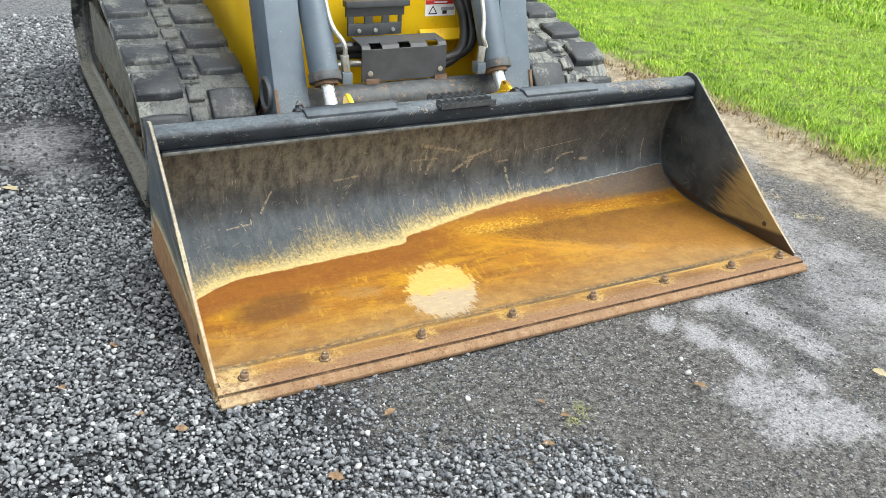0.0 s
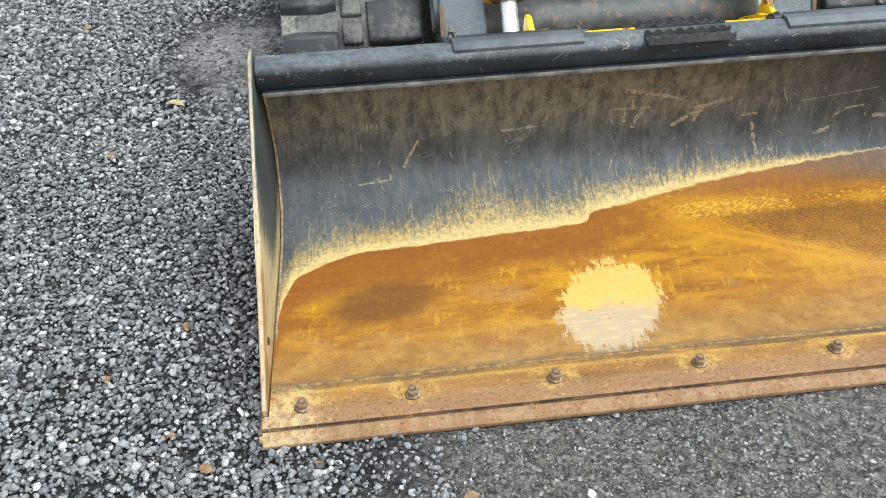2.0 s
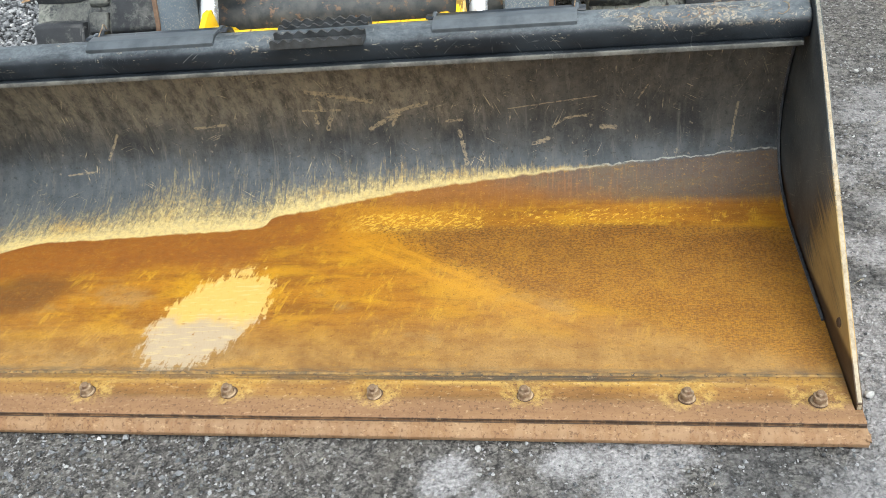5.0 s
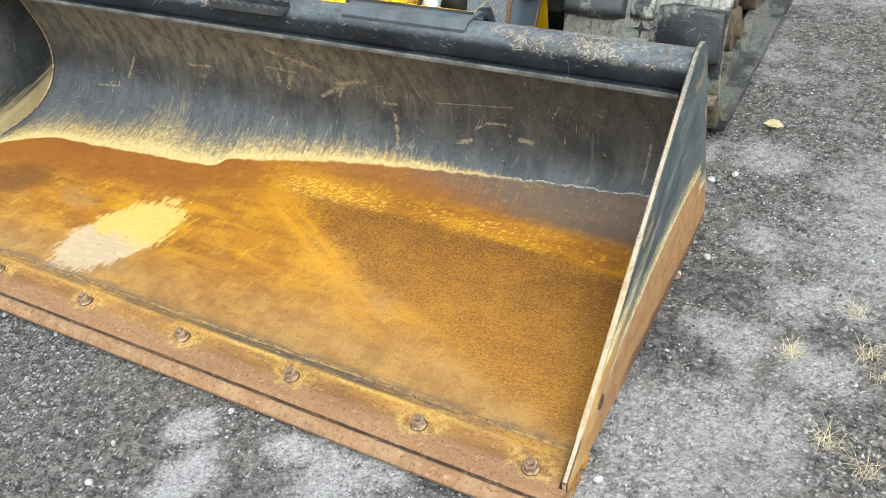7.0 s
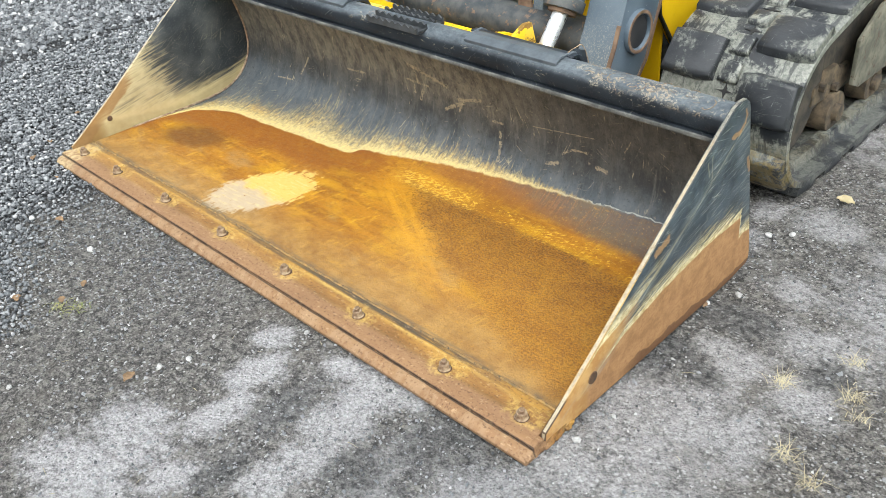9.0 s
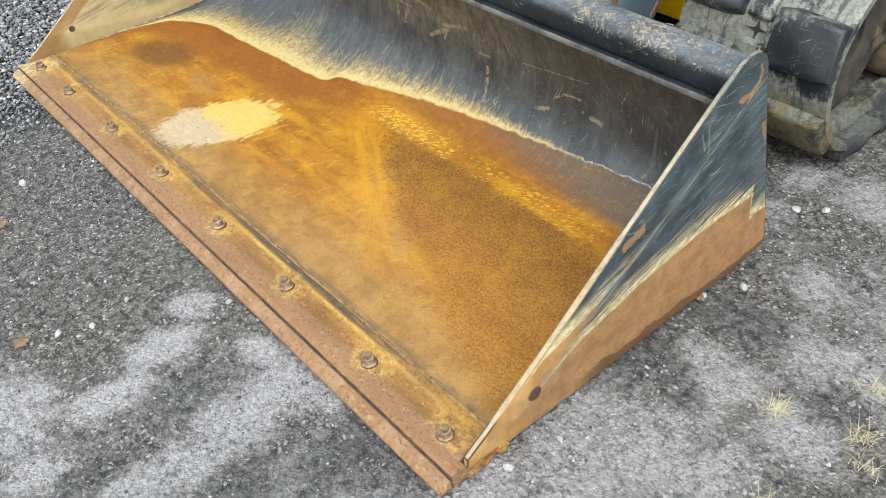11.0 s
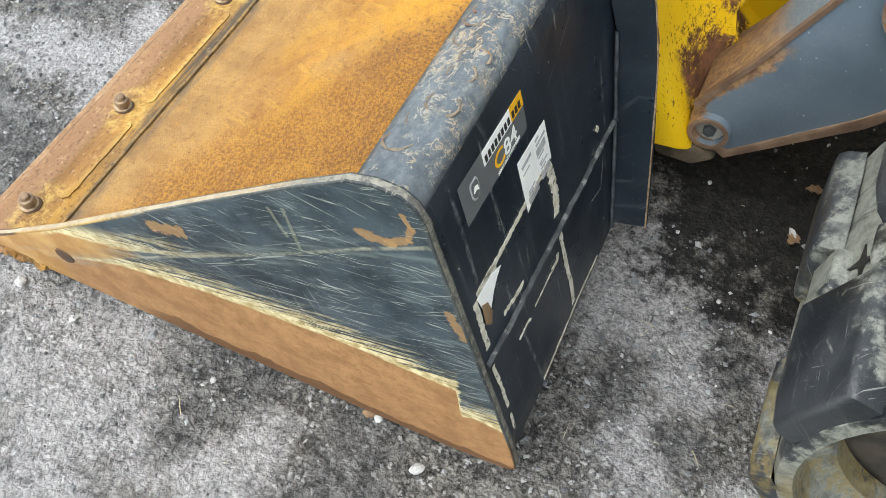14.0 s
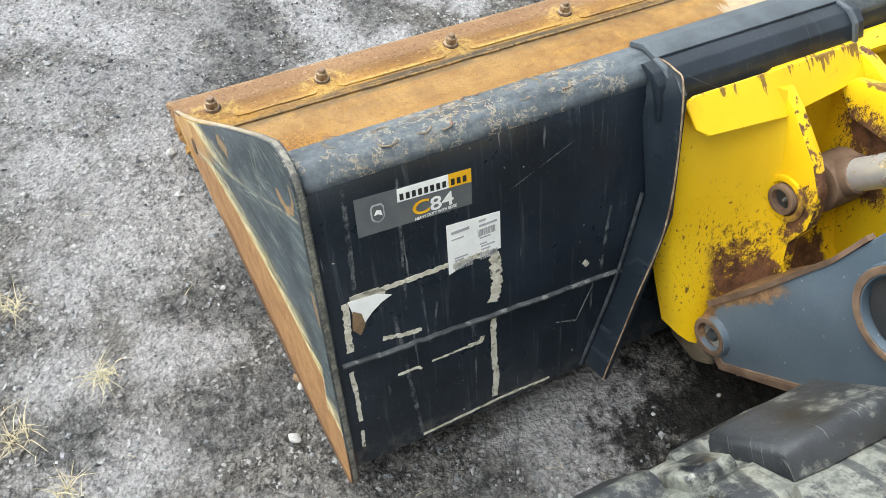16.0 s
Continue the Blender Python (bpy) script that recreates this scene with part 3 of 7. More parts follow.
def make_black_paint():
    g = Graph("black_gloss_paint")
    o = g.obj()
    x, y, z = g.sep(o)
    flat = g.comb(x, z, 0.0)
    col = g.mix(g.step(g.noise(o, 5, 5, 0.6), 0.3, 0.75), (0.0070, 0.0110, 0.017), (0.021, 0.029, 0.041))
    col = g.mix(g.mul(g.step(g.noise(g.scaled(flat, (1.0, 0.5, 1)), 4.5, 4, 0.6), 0.56, 0.72), 0.4), col, (0.030, 0.018, 0.010))
    plate = g.step(g.m("ABSOLUTE", x), 0.600, 0.625, 0.12, 1.0)
    streak = g.noise(g.scaled(flat, (70, 3.0, 1)), 1.5, 4, 0.7, 0.15)
    col = g.mix(g.mul(g.step(streak, 0.55, 0.70), g.mul(plate, 0.48)), col, (0.080, 0.092, 0.106))
    runs = g.mul(g.step(g.noise(g.scaled(flat, (95, 7, 1)), 1.0, 3, 0.6, 0.1), 0.64, 0.70), g.step(g.noise(flat, 9, 4), 0.42, 0.56))
    col = g.mix(g.mul(runs, g.mul(plate, 0.45)), col, (0.27, 0.28, 0.285))
    dust = g.step(g.noise(o, 170, 4, 0.8), 0.60, 0.68)
    col = g.mix(g.mul(dust, 0.30), col, (0.11, 0.12, 0.13))
    speck = g.mul(g.step(g.noise(flat, 85, 3, 0.6), 0.71, 0.74), g.step(g.noise(flat, 6, 3), 0.40, 0.55))
    col = g.mix(g.mul(speck, 0.8), col, (0.48, 0.47, 0.42))
    sc = scratches(g, flat, (28, 84, 92, 40), 3.0, 380.0, 0.66, 0.58)
    col = g.mix(g.mul(sc, 0.30), col, (0.26, 0.27, 0.27))
    rag = g.mul(g.sub(g.noise(g.scaled(flat, (3, 1, 1)), 60, 5, 0.78), 0.5), 4.0)
    for a, b, w, k in (((1.018, 0.50), (1.024, 0.30), 0.0045, 0.35), ((0.952, 0.50), (0.958, 0.31), 0.0030, 0.4), ((0.975, 0.30), (0.955, 0.08), 0.0040, 0.35), ((0.935, 0.33), (0.930, 0.24), 0.0020, 0.3), ((0.915, 0.30), (0.922, 0.25), 0.0025, 0.3),
                       ((0.664, 0.223), (0.692, 0.169), 0.0018, 0.9), ((0.692, 0.169), (0.727, 0.180), 0.0018, 0.9), ((0.80, 0.43), (0.70, 0.47), 0.0012, 0.35), ((0.86, 0.25), (0.865, 0.10), 0.0014, 0.45), ((0.64, 0.36), (0.652, 0.24), 0.0035, 0.4)):
        col = g.mix(g.mul(g.mul(g.mark(x, z, a, b, w * 0.7, rag), g.step(g.noise(flat, 45, 5, 0.75), 0.42, 0.62)), k * 0.95), col, (0.34, 0.35, 0.35))
    low = g.mul(g.step(g.add(z, g.mul(g.sub(g.noise(flat, 14, 4), 0.5), 0.1)), 0.13, 0.07), g.step(g.noise(flat, 40, 5, 0.75), 0.45, 0.62))
    col = g.mix(g.mul(low, 0.35), col, (0.16, 0.14, 0.11))
    g.bump(g.noise(o, 12, 3), 0.06, 0.004)
    return g.done(col, g.step(g.noise(o, 8, 4), 0.3, 0.7, 0.26, 0.42), 0.0, 0.42)


def make_top_bar():
    g = Graph("top_bar_lit_worn_paint")
    o = g.obj()
    x, y, z = g.sep(o)
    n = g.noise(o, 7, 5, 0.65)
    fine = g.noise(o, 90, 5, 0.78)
    # light's fall put into the colour: dark front, lighter top, broken by wear
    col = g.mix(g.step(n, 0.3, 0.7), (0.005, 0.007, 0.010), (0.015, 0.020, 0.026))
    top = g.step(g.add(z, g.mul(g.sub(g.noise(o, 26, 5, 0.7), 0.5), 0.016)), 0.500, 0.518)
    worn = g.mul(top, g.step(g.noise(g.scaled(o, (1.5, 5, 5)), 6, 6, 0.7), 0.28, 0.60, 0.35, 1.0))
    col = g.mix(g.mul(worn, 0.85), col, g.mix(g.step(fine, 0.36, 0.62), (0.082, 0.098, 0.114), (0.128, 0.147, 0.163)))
    low = g.mul(g.step(g.add(y, g.mul(g.sub(g.noise(o, 60, 5, 0.8), 0.5), 0.006)), 0.7060, 0.7010), g.step(z, 0.4640, 0.4620))
    col = g.mix(g.mul(low, g.step(g.noise(o, 14, 6, 0.8), 0.36, 0.66, 0.25, 0.75)), col, (0.20, 0.195, 0.175))
    # curled mud and bare steel, thicker at one end
    amount = g.line(x, ((-1.07, 0.0), (-0.6, 0.015), (-0.1, 0.03), (0.3, 0.02), (0.60, 0.02), (0.70, 0.14), (0.96, 0.17), (1.0, 0.11), (1.07, 0.0)))
    warp = g.add_vec(o, g.comb(g.mul(g.sub(g.noise(o, 38, 3), 0.5), 0.03), g.mul(g.sub(g.noise(g.scaled(o, (1, -1, 1)), 44, 3), 0.5), 0.03), 0.0))
    curl = g.step(g.m("ABSOLUTE", g.sub(g.noise(warp, 52, 4, 0.7), 0.5)), 0.040, 0.010)
    curl = g.mul(curl, g.step(g.add(g.noise(o, 20, 4, 0.7), amount), 0.60, 0.68))
    mud = g.step(g.add(g.noise(g.scaled(o, (1, 1.4, 1.4)), 42, 6, 0.8), amount), 0.66, 0.80)
    mud = g.mul(g.m("MAXIMUM", g.mul(mud, 0.35), curl), g.step(z, 0.492, 0.512))
    tan = g.mix(g.step(g.noise(o, 22, 4, 0.7), 0.40, 0.66), (0.30, 0.275, 0.22), (0.40, 0.29, 0.165))
    tan = g.mix(g.mul(g.step(g.noise(o, 12, 4, 0.7), 0.62, 0.70), 0.5), tan, (0.21, 0.085, 0.05))
    col = g.mix(g.mul(mud, 0.72), col, tan)
    chip = g.mul(g.step(g.noise(g.scaled(o, (4, 12, 12)), 9, 5, 0.75), 0.60, 0.66), g.mul(g.step(z, 0.480, 0.495), g.step(z, 0.515, 0.50)))
    col = g.mix(g.mul(chip, 0.6), col, (0.36, 0.32, 0.23))
    sc = scratches(g, g.comb(x, g.add(y, z), 0.0), (5, 40, 85, 130), 14.0, 300.0, 0.64, 0.56)
    col = g.mix(g.mul(sc, 0.3), col, (0.30, 0.31, 0.30))
    g.bump(g.add(g.mul(g.noise(o, 40, 3, 0.6), 0.5), g.add(mud, curl)), 0.30, 0.003)
    return g.done(col, g.step(n, 0.3, 0.7, 0.42, 0.65), 0.0, 0.26)


def make_yellow(name="yellow_machine_paint", edge=0.0):
    g = Graph(name)
    o = g.obj()
    x, y, z = g.sep(o)
    col = g.mix(g.step(g.noise(o, 4, 4), 0.35, 0.7), (0.74, 0.455, 0.006), (0.80, 0.525, 0.014))
    dirt = g.step(g.noise(g.scaled(o, (1, 1, 0.6)), 26, 5, 0.72), 0.60, 0.74)
    col = g.mix(g.mul(dirt, 0.35), col, (0.42, 0.24, 0.02))
    fine = g.noise(g.scaled(o, (1.6, 1.2, 0.9)), 85, 4, 0.75)
    big = g.noise(g.scaled(o, (1.2, 1, 0.7)), 6.5, 5, 0.7)
    chips = g.step(g.add(big, g.mul(g.noise(o, 60, 4, 0.75), 0.28)), 0.80 - edge, 0.825 - edge)
    # fine nicks round the rusted places and runs under the top rail
    halo = g.m("MAXIMUM", g.spot(y, z, 0.925, 0.265, 0.070, 0.12, g.mul(g.sub(big, 0.5), 2.5), 0.5), g.mul(g.step(x, 0.33, 0.30), g.spot(y, z, 0.920, 0.40, 0.08, 0.07, g.mul(g.sub(big, 0.5), 1.5), 0.5)))
    chips = g.m("MAXIMUM", chips, g.mul(halo, g.step(g.add(g.noise(g.scaled(o, (1.6, 1.2, 0.8)), 120, 4, 0.78), g.mul(halo, 0.07)), 0.665, 0.69)))
    runs = g.mul(g.mul(g.step(z, 0.478, 0.500), g.step(z, 0.522, 0.516)), g.step(g.add(g.noise(g.scaled(o, (75, 12, 9)), 1.0, 4, 0.7), g.mul(g.sub(z, 0.50), 9.0)), 0.60, 0.64))
    chips = g.m("MAXIMUM", g.mul(chips, g.step(y, 1.15, 1.05, 0.25, 1.0)), g.mul(runs, g.step(y, 1.0, 0.95, 0.0, 0.85)))
    wobr = g.mul(g.sub(g.noise(g.scaled(o, (1, 1, 0.6)), 75, 8, 0.92), 0.5), 4.6)
    for cy, cz, ry_, rz_, xa, xb in ((0.925, 0.195, 0.032, 0.080, 0.30, 0.49), (0.965, 0.215, 0.030, 0.045, 0.30, 0.49), (0.930, 0.420, 0.055, 0.045, 0.18, 0.36), (0.94, 0.34, 0.05, 0.025, 0.18, 0.30), (0.962, 0.352, 0.017, 0.045, 0.38, 0.416),
                                     (0.90, 0.11, 0.10, 0.015, 0.2, 0.6)):
        xr = g.add(x, g.mul(wobr, 0.010))
        here = g.mul(g.step(xr, xa - 0.01, xa), g.step(xr, xb + 0.02, xb))
        chips = g.m("MAXIMUM", chips, g.mul(here, g.spot(y, z, cy, cz, ry_, rz_, wobr, 0.06)))
    rusty = g.mix(g.step(g.noise(o, 40, 5, 0.7), 0.35, 0.65), (0.062, 0.026, 0.014), (0.175, 0.080, 0.038))
    col = g.mix(chips, col, rusty)
    g.bump(g.add(g.mul(chips, -1.0), g.mul(g.noise(o, 60, 3), 0.6)), 0.3, 0.002)
    return g.done(col, g.add(0.36, g.mul(chips, 0.4)), 0.0, 0.4)


def make_arm_paint():
    g = Graph("slate_grey_machine_paint")
    o = g.obj()
    n = g.noise(o, 5, 5, 0.6)
    col = g.mix(g.step(n, 0.3, 0.7), (0.070, 0.096, 0.124), (0.112, 0.142, 0.174))
    x, y, z = g.sep(o)
    dust = g.mul(g.step(g.noise(o, 230, 4, 0.8), 0.52, 0.62), g.mul(g.mul(g.step(y, 1.16, 1.08, 0.05, 1.0), g.step(g.m("ABSOLUTE", g.add(x, 0.03)), 0.546, 0.541, 0.04, 1.0)), g.step(z, 0.62, 0.40, 0.03, 1.0)))
    col = g.mix(g.mul(dust, 0.6), col, (0.34, 0.33, 0.28))
    sc = g.step(g.noise(g.scaled(o, (30, 6, 22)), 1.2, 3, 0.7, 1.0), 0.68, 0.73)
    col = g.mix(g.mul(sc, 0.35), col, (0.30, 0.32, 0.34))
    speck = g.step(g.noise(o, 120, 3, 0.6), 0.69, 0.72)
    col = g.mix(g.mul(speck, 0.5), col, (0.42, 0.42, 0.40))
    front = g.line(z, ((0.12, 0.975), (0.215, 0.972), (0.30, 1.030), (0.44, 1.095), (0.60, 1.15)))
    rag = g.add(g.sub(y, front), g.mul(g.sub(g.noise(o, 60, 5, 0.78), 0.5), 0.05))
    rust = g.mul(g.step(rag, 0.014, 0.004), g.step(g.add(z, g.mul(g.sub(n, 0.5), 0.2)), 0.36, 0.28))
    col = g.mix(g.mul(rust, 0.9), col, g.mix(g.step(g.noise(o, 70, 5, 0.75), 0.35, 0.65), (0.13, 0.062, 0.026), (0.33, 0.19, 0.08)))
    on_arm = g.mul(g.mul(g.step(g.m("ABSOLUTE", g.add(x, 0.03)), 0.415, 0.418), g.step(g.m("ABSOLUTE", g.add(x, 0.03)), 0.543, 0.540)), g.step(z, 0.46, 0.36))
    rub = g.mul(g.mul(g.step(g.m("ABSOLUTE", g.sub(rag, 0.006)), 0.012, 0.003), g.step(z, 0.2, 0.28)), on_arm)
    col = g.mix(g.mul(rub, 0.6), col, (0.42, 0.40, 0.34))
    g.bump(g.noise(o, 40, 4), 0.08, 0.003)
    return g.done(col, g.step(n, 0.3, 0.7, 0.35, 0.55), 0.0, 0.5)


def make_plain(name, a, b, rough, metal=0.0, scale=18.0, bump=0.15, chips=None):
    g = Graph(name)
    o = g.obj()
    n = g.noise(o, scale, 5, 0.65)
    col = g.mix(g.step(n, 0.32, 0.68), a, b)
    if chips:
        col = g.mix(g.step(g.noise(o, scale * 1.7, 5, 0.72), 0.56, 0.64), col, chips)
    g.bump(g.noise(o, scale * 6, 4, 0.7), bump, 0.002)
    return g.done(col, g.step(n, 0.2, 0.8, max(rough - 0.1, 0.05), min(rough + 0.1, 1.0)), metal, 0.5)


def make_rubber(name, dusty):
    g = Graph(name)
    t = g.t.nodes.new("ShaderNodeNewGeometry")
    pos = t.outputs["Position"]
    x, y, z = g.sep(pos)
    n = g.noise(pos, 7, 5, 0.65)
    fine = g.noise(pos, 70, 5, 0.78)
    col = g.mix(g.step(n, 0.3, 0.7), (0.012, 0.014, 0.017), (0.034, 0.037, 0.042))
    dust = g.step(g.add(g.noise(g.scaled(pos, (1, 1, 0.8)), 9, 5, 0.62), g.mul(g.sub(fine, 0.5), 0.34)), 0.655 - 0.26 * dusty, 0.755 - 0.26 * dusty)
    drip = g.mul(g.step(g.noise(g.scaled(pos, (40, 6, 6)), 1.0, 4, 0.7), 0.54, 0.62), dusty)
    dust = g.mul(dust, g.sub(1.0, g.mul(drip, 0.8)))
    grey = g.mix(g.step(fine, 0.35, 0.65), (0.120, 0.127, 0.112), (0.260, 0.265, 0.232))
    col = g.mix(g.mul(dust, g.mul(0.25 + 0.62 * dusty, g.mul(g.m("MAXIMUM", g.step(x, -0.4, 0.6, 0.45, 1.0), g.step(x, -0.93, -1.0)), g.step(z, 0.03, 0.12, 0.4, 1.0)))), col, grey)
    mud = g.mul(g.step(g.add(g.noise(pos, 16, 5, 0.75), g.add(g.mul(g.sub(fine, 0.5), 0.3), g.step(x, 0.0, 0.6, 0.0, 0.06))), 0.50, 0.58), g.mul(g.step(z, 0.26, 0.16), g.step(z, 0.04, 0.08)))
    mud = g.mul(mud, g.step(y, 1.40, 1.30, 0.25, 1.0))
    col = g.mix(g.mul(mud, 0.75), col, g.mix(fine, (0.085, 0.062, 0.018), (0.23, 0.175, 0.065)))
    inner = g.mul(g.step(z, 0.085, 0.060), g.mul(g.step(x, -0.86, -0.92), g.step(fine, 0.30, 0.52)))
    col = g.mix(g.mul(inner, 0.8), col, g.mix(fine, (0.16, 0.145, 0.105), (0.34, 0.315, 0.25)))
    sc = scratches(g, g.comb(x, g.add(y, z), 0.0), (5, 40, 85, 130), 12.0, 320.0, 0.64, 0.54)
    col = g.mix(g.mul(sc, 0.45), col, (0.30, 0.30, 0.28))
    g.bump(g.add(g.noise(pos, 45, 5, 0.7), g.noise(pos, 9, 3)), 0.35, 0.006)
    return g.done(col, g.step(n, 0.3, 0.7, 0.34, 0.60), 0.0, 0.40)


def make_ground():
    g = Graph("compacted_stone_dust_ground")
    t = g.t.nodes.new("ShaderNodeNewGeometry")
    pos = t.outputs["Position"]
    x, y, z = g.sep(pos)
    p = g.comb(x, y, 0.0)
    big = g.noise(p, 1.3, 6, 0.62)
    mid = g.noise(p, 6.5, 6, 0.68)
    fine = g.noise(p, 45, 6, 0.75)
    pw = g.add_vec(p, g.comb(g.mul(g.sub(g.noise(p, 60, 3, 0.7), 0.5), 0.022), g.mul(g.sub(g.noise(g.scaled(p, (1, -1, 1)), 66, 3, 0.7), 0.5), 0.022), 0.0))
    vd = g.voro(pw, 120)
    vc = g.voro(pw, 120, out="Color")
    cr, cg, cb = g.sep(vc)
    v2 = g.voro(pw, 62, out="Color")
    dr, dg, db = g.sep(v2)
    base = g.mix(g.step(g.add(fine, g.mul(g.sub(g.noise(p, 170, 4, 0.8), 0.5), 0.9)), 0.34, 0.66), (0.024, 0.023, 0.023), (0.225, 0.214, 0.200))
    base = g.mix(g.mul(g.step(cr, 0.72, 0.95), g.step(vd, 0.50, 0.30)), base, (0.36, 0.36, 0.36))
    # grain edges darkened in colour for the small shadows between them
    base = g.mix(g.mul(g.step(vd, 0.40, 0.70), 0.45), base, (0.024, 0.023, 0.022))
    base = g.mix(g.mul(g.mul(g.step(dg, 0.55, 0.8), g.step(g.voro(pw, 62), 0.50, 0.36)), 0.45), base, (0.22, 0.21, 0.19))
    base = g.mix(g.mul(g.step(mid, 0.50, 0.72), 0.45), base, (0.125, 0.112, 0.094))
    # pale dust dried on the packed part
    wob = g.add(g.mul(g.sub(g.noise(p, 11, 8, 0.80), 0.5), 3.8), g.mul(g.sub(big, 0.5), 0.6))
    pale = 0.0
    for cx, cy, rx, ry in DUST:
        pale = g.m("MAXIMUM", pale, g.spot(x, y, cx, cy, rx, ry, wob, 0.44))
    for cx, cy, rx, ry in DUST_SIDE:
        pale = g.m("MAXIMUM", pale, g.mul(g.spot(x, y, cx, cy, rx, ry, wob, 0.55), 0.78))
    worn = 0.0
    for cx, cy, rx, ry in BARE:
        worn = g.m("MAXIMUM", worn, g.spot(x, y, cx, cy, rx, ry, wob, 0.45))
    pale = g.mul(pale, g.inv(worn))
    base = g.mix(g.mul(worn, 0.55), base, g.mix(g.step(fine, 0.35, 0.65), (0.022, 0.023, 0.025), (0.125, 0.128, 0.132)))
    soft = g.mul(g.step(g.add(big, g.mul(g.sub(mid, 0.5), 0.5)), 0.50, 0.66), g.step(x, 0.2, 1.05, 0.0, 0.62))
    pale = g.m("MAXIMUM", pale, soft)
    pale = g.mul(pale, g.step(g.add(g.add(fine, g.mul(mid, 0.5)), g.mul(g.sub(g.noise(p, 150, 4, 0.8), 0.5), 0.7)), 0.52, 0.82, 0.30, 1.0))
    base = g.mix(g.mul(pale, 0.80), base, g.mix(g.step(g.noise(p, 110, 6, 0.82), 0.30, 0.66), (0.20, 0.198, 0.206), (0.54, 0.53, 0.54)))
    # damp soil under machine and behind bucket, their shade put into the colour too
    damp_dark = g.spot(x, y, 0.10, 1.50, 0.70, 0.72, g.add(g.mul(g.sub(mid, 0.5), 0.9), g.mul(g.sub(fine, 0.5), 0.5)), 0.10)
    base = g.mix(g.mul(damp_dark, 0.93), base, g.mix(g.step(fine, 0.4, 0.7), (0.002, 0.002, 0.002), (0.015, 0.013, 0.011)))
    # dry dirt verge, then lawn soil
    vx = g.add(x, g.mul(g.sub(g.noise(p, 2.2, 5, 0.65), 0.5), 0.7))
    verge = g.step(vx, 1.62, 1.95)
    base = g.mix(verge, base, g.mix(g.step(g.noise(p, 14, 6, 0.72), 0.3, 0.7), (0.20, 0.155, 0.100), (0.50, 0.42, 0.30)))
    lawn = g.step(g.add(x, g.mul(g.sub(g.noise(p, 5, 5, 0.7), 0.5), 0.3)), 2.26, 2.42)
    base = g.mix(lawn, base, g.mix(g.step(mid, 0.35, 0.65), (0.10, 0.115, 0.028), (0.22, 0.34, 0.035)))
    # loose gravel bed, ground between stones painted dark for the shade in gaps
    bed = g.step(g.add(x, g.mul(g.sub(mid, 0.5), 0.5)), -0.55, -0.95)
    beyond = g.m("MAXIMUM", g.m("MAXIMUM", g.step(y, 4.6, 5.2), g.step(g.add(y, g.mul(g.sub(mid, 0.5), 0.2)), -1.10, -1.24)), g.step(x, -2.25, -2.6))
    base = g.mix(g.mul(bed, 0.9), base, g.mix(beyond, g.mix(g.step(cr, 0.2, 0.9), (0.006, 0.0065, 0.008), (0.034, 0.036, 0.040)), g.mix(g.step(cr, 0.1, 0.95), (0.045, 0.047, 0.051), (0.26, 0.265, 0.275))))
    settled = g.m("MAXIMUM", g.spot(x, y, -1.34, 2.25, 0.20, 0.30, wob, 0.6), g.spot(x, y, -1.26, 1.80, 0.12, 0.16, wob, 0.6))
    base = g.mix(g.mul(settled, 0.8), base, g.mix(g.step(fine, 0.32, 0.66), (0.13, 0.128, 0.13), (0.46, 0.455, 0.46)))
    g.bump(g.add(g.mul(g.inv(vd), 0.9), g.add(g.mul(fine, 1.3), g.mul(mid, 0.6))), 0.9, 0.010)
    return g.done(base, g.step(pale, 0.0, 0.6, 0.78, 0.95), 0.0, 0.3)


# pale dust patches: centre x, y and half sizes
DUST = ((0.325, -0.08, 0.05, 0.05), (0.40, -0.19, 0.06, 0.08), (0.46, -0.33, 0.05, 0.10), (0.355, -0.50, 0.12, 0.08), (0.34, -0.62, 0.12, 0.09), (0.45, -0.68, 0.11, 0.10), (0.53, -0.50, 0.06, 0.06), (0.66, -0.06, 0.09, 0.07),
        (0.74, -0.01, 0.06, 0.04), (0.675, -0.17, 0.08, 0.09), (0.705, -0.28, 0.06, 0.09), (0.69, -0.38, 0.06, 0.08), (0.55, -0.05, 0.06, 0.04), (1.25, -0.40, 0.14, 0.10), (1.11, -0.29, 0.10, 0.08), (0.95, -0.75, 0.20, 0.16),
        (-1.32, 2.25, 0.17, 0.26), (-1.24, 1.78, 0.11, 0.16), (-1.50, 2.42, 0.10, 0.10))
DUST_SIDE = ((1.11, 0.28, 0.06, 0.10), (1.12, 0.08, 0.10, 0.10), (1.19, 0.20, 0.11, 0.12), (1.25, 0.35, 0.11, 0.13), (1.35, 0.36, 0.08, 0.10), (1.31, 0.07, 0.10, 0.10), (1.24, 0.55, 0.06, 0.08), (1.17, 0.59, 0.05, 0.04), (1.36, 0.73, 0.12, 0.08),
             (1.14, 1.27, 0.09, 0.07), (0.99, 1.24, 0.05, 0.05), (0.69, 0.945, 0.13, 0.08), (0.72, 0.99, 0.10, 0.07), (0.75, 1.04, 0.09, 0.08), (0.83, 1.09, 0.07, 0.06), (0.97, 1.06, 0.07, 0.05), (0.76, 1.20, 0.05, 0.05), (1.40, 0.55, 0.08, 0.06), (1.22, 0.92, 0.07, 0.06), (1.52, 1.0, 0.2, 0.2))
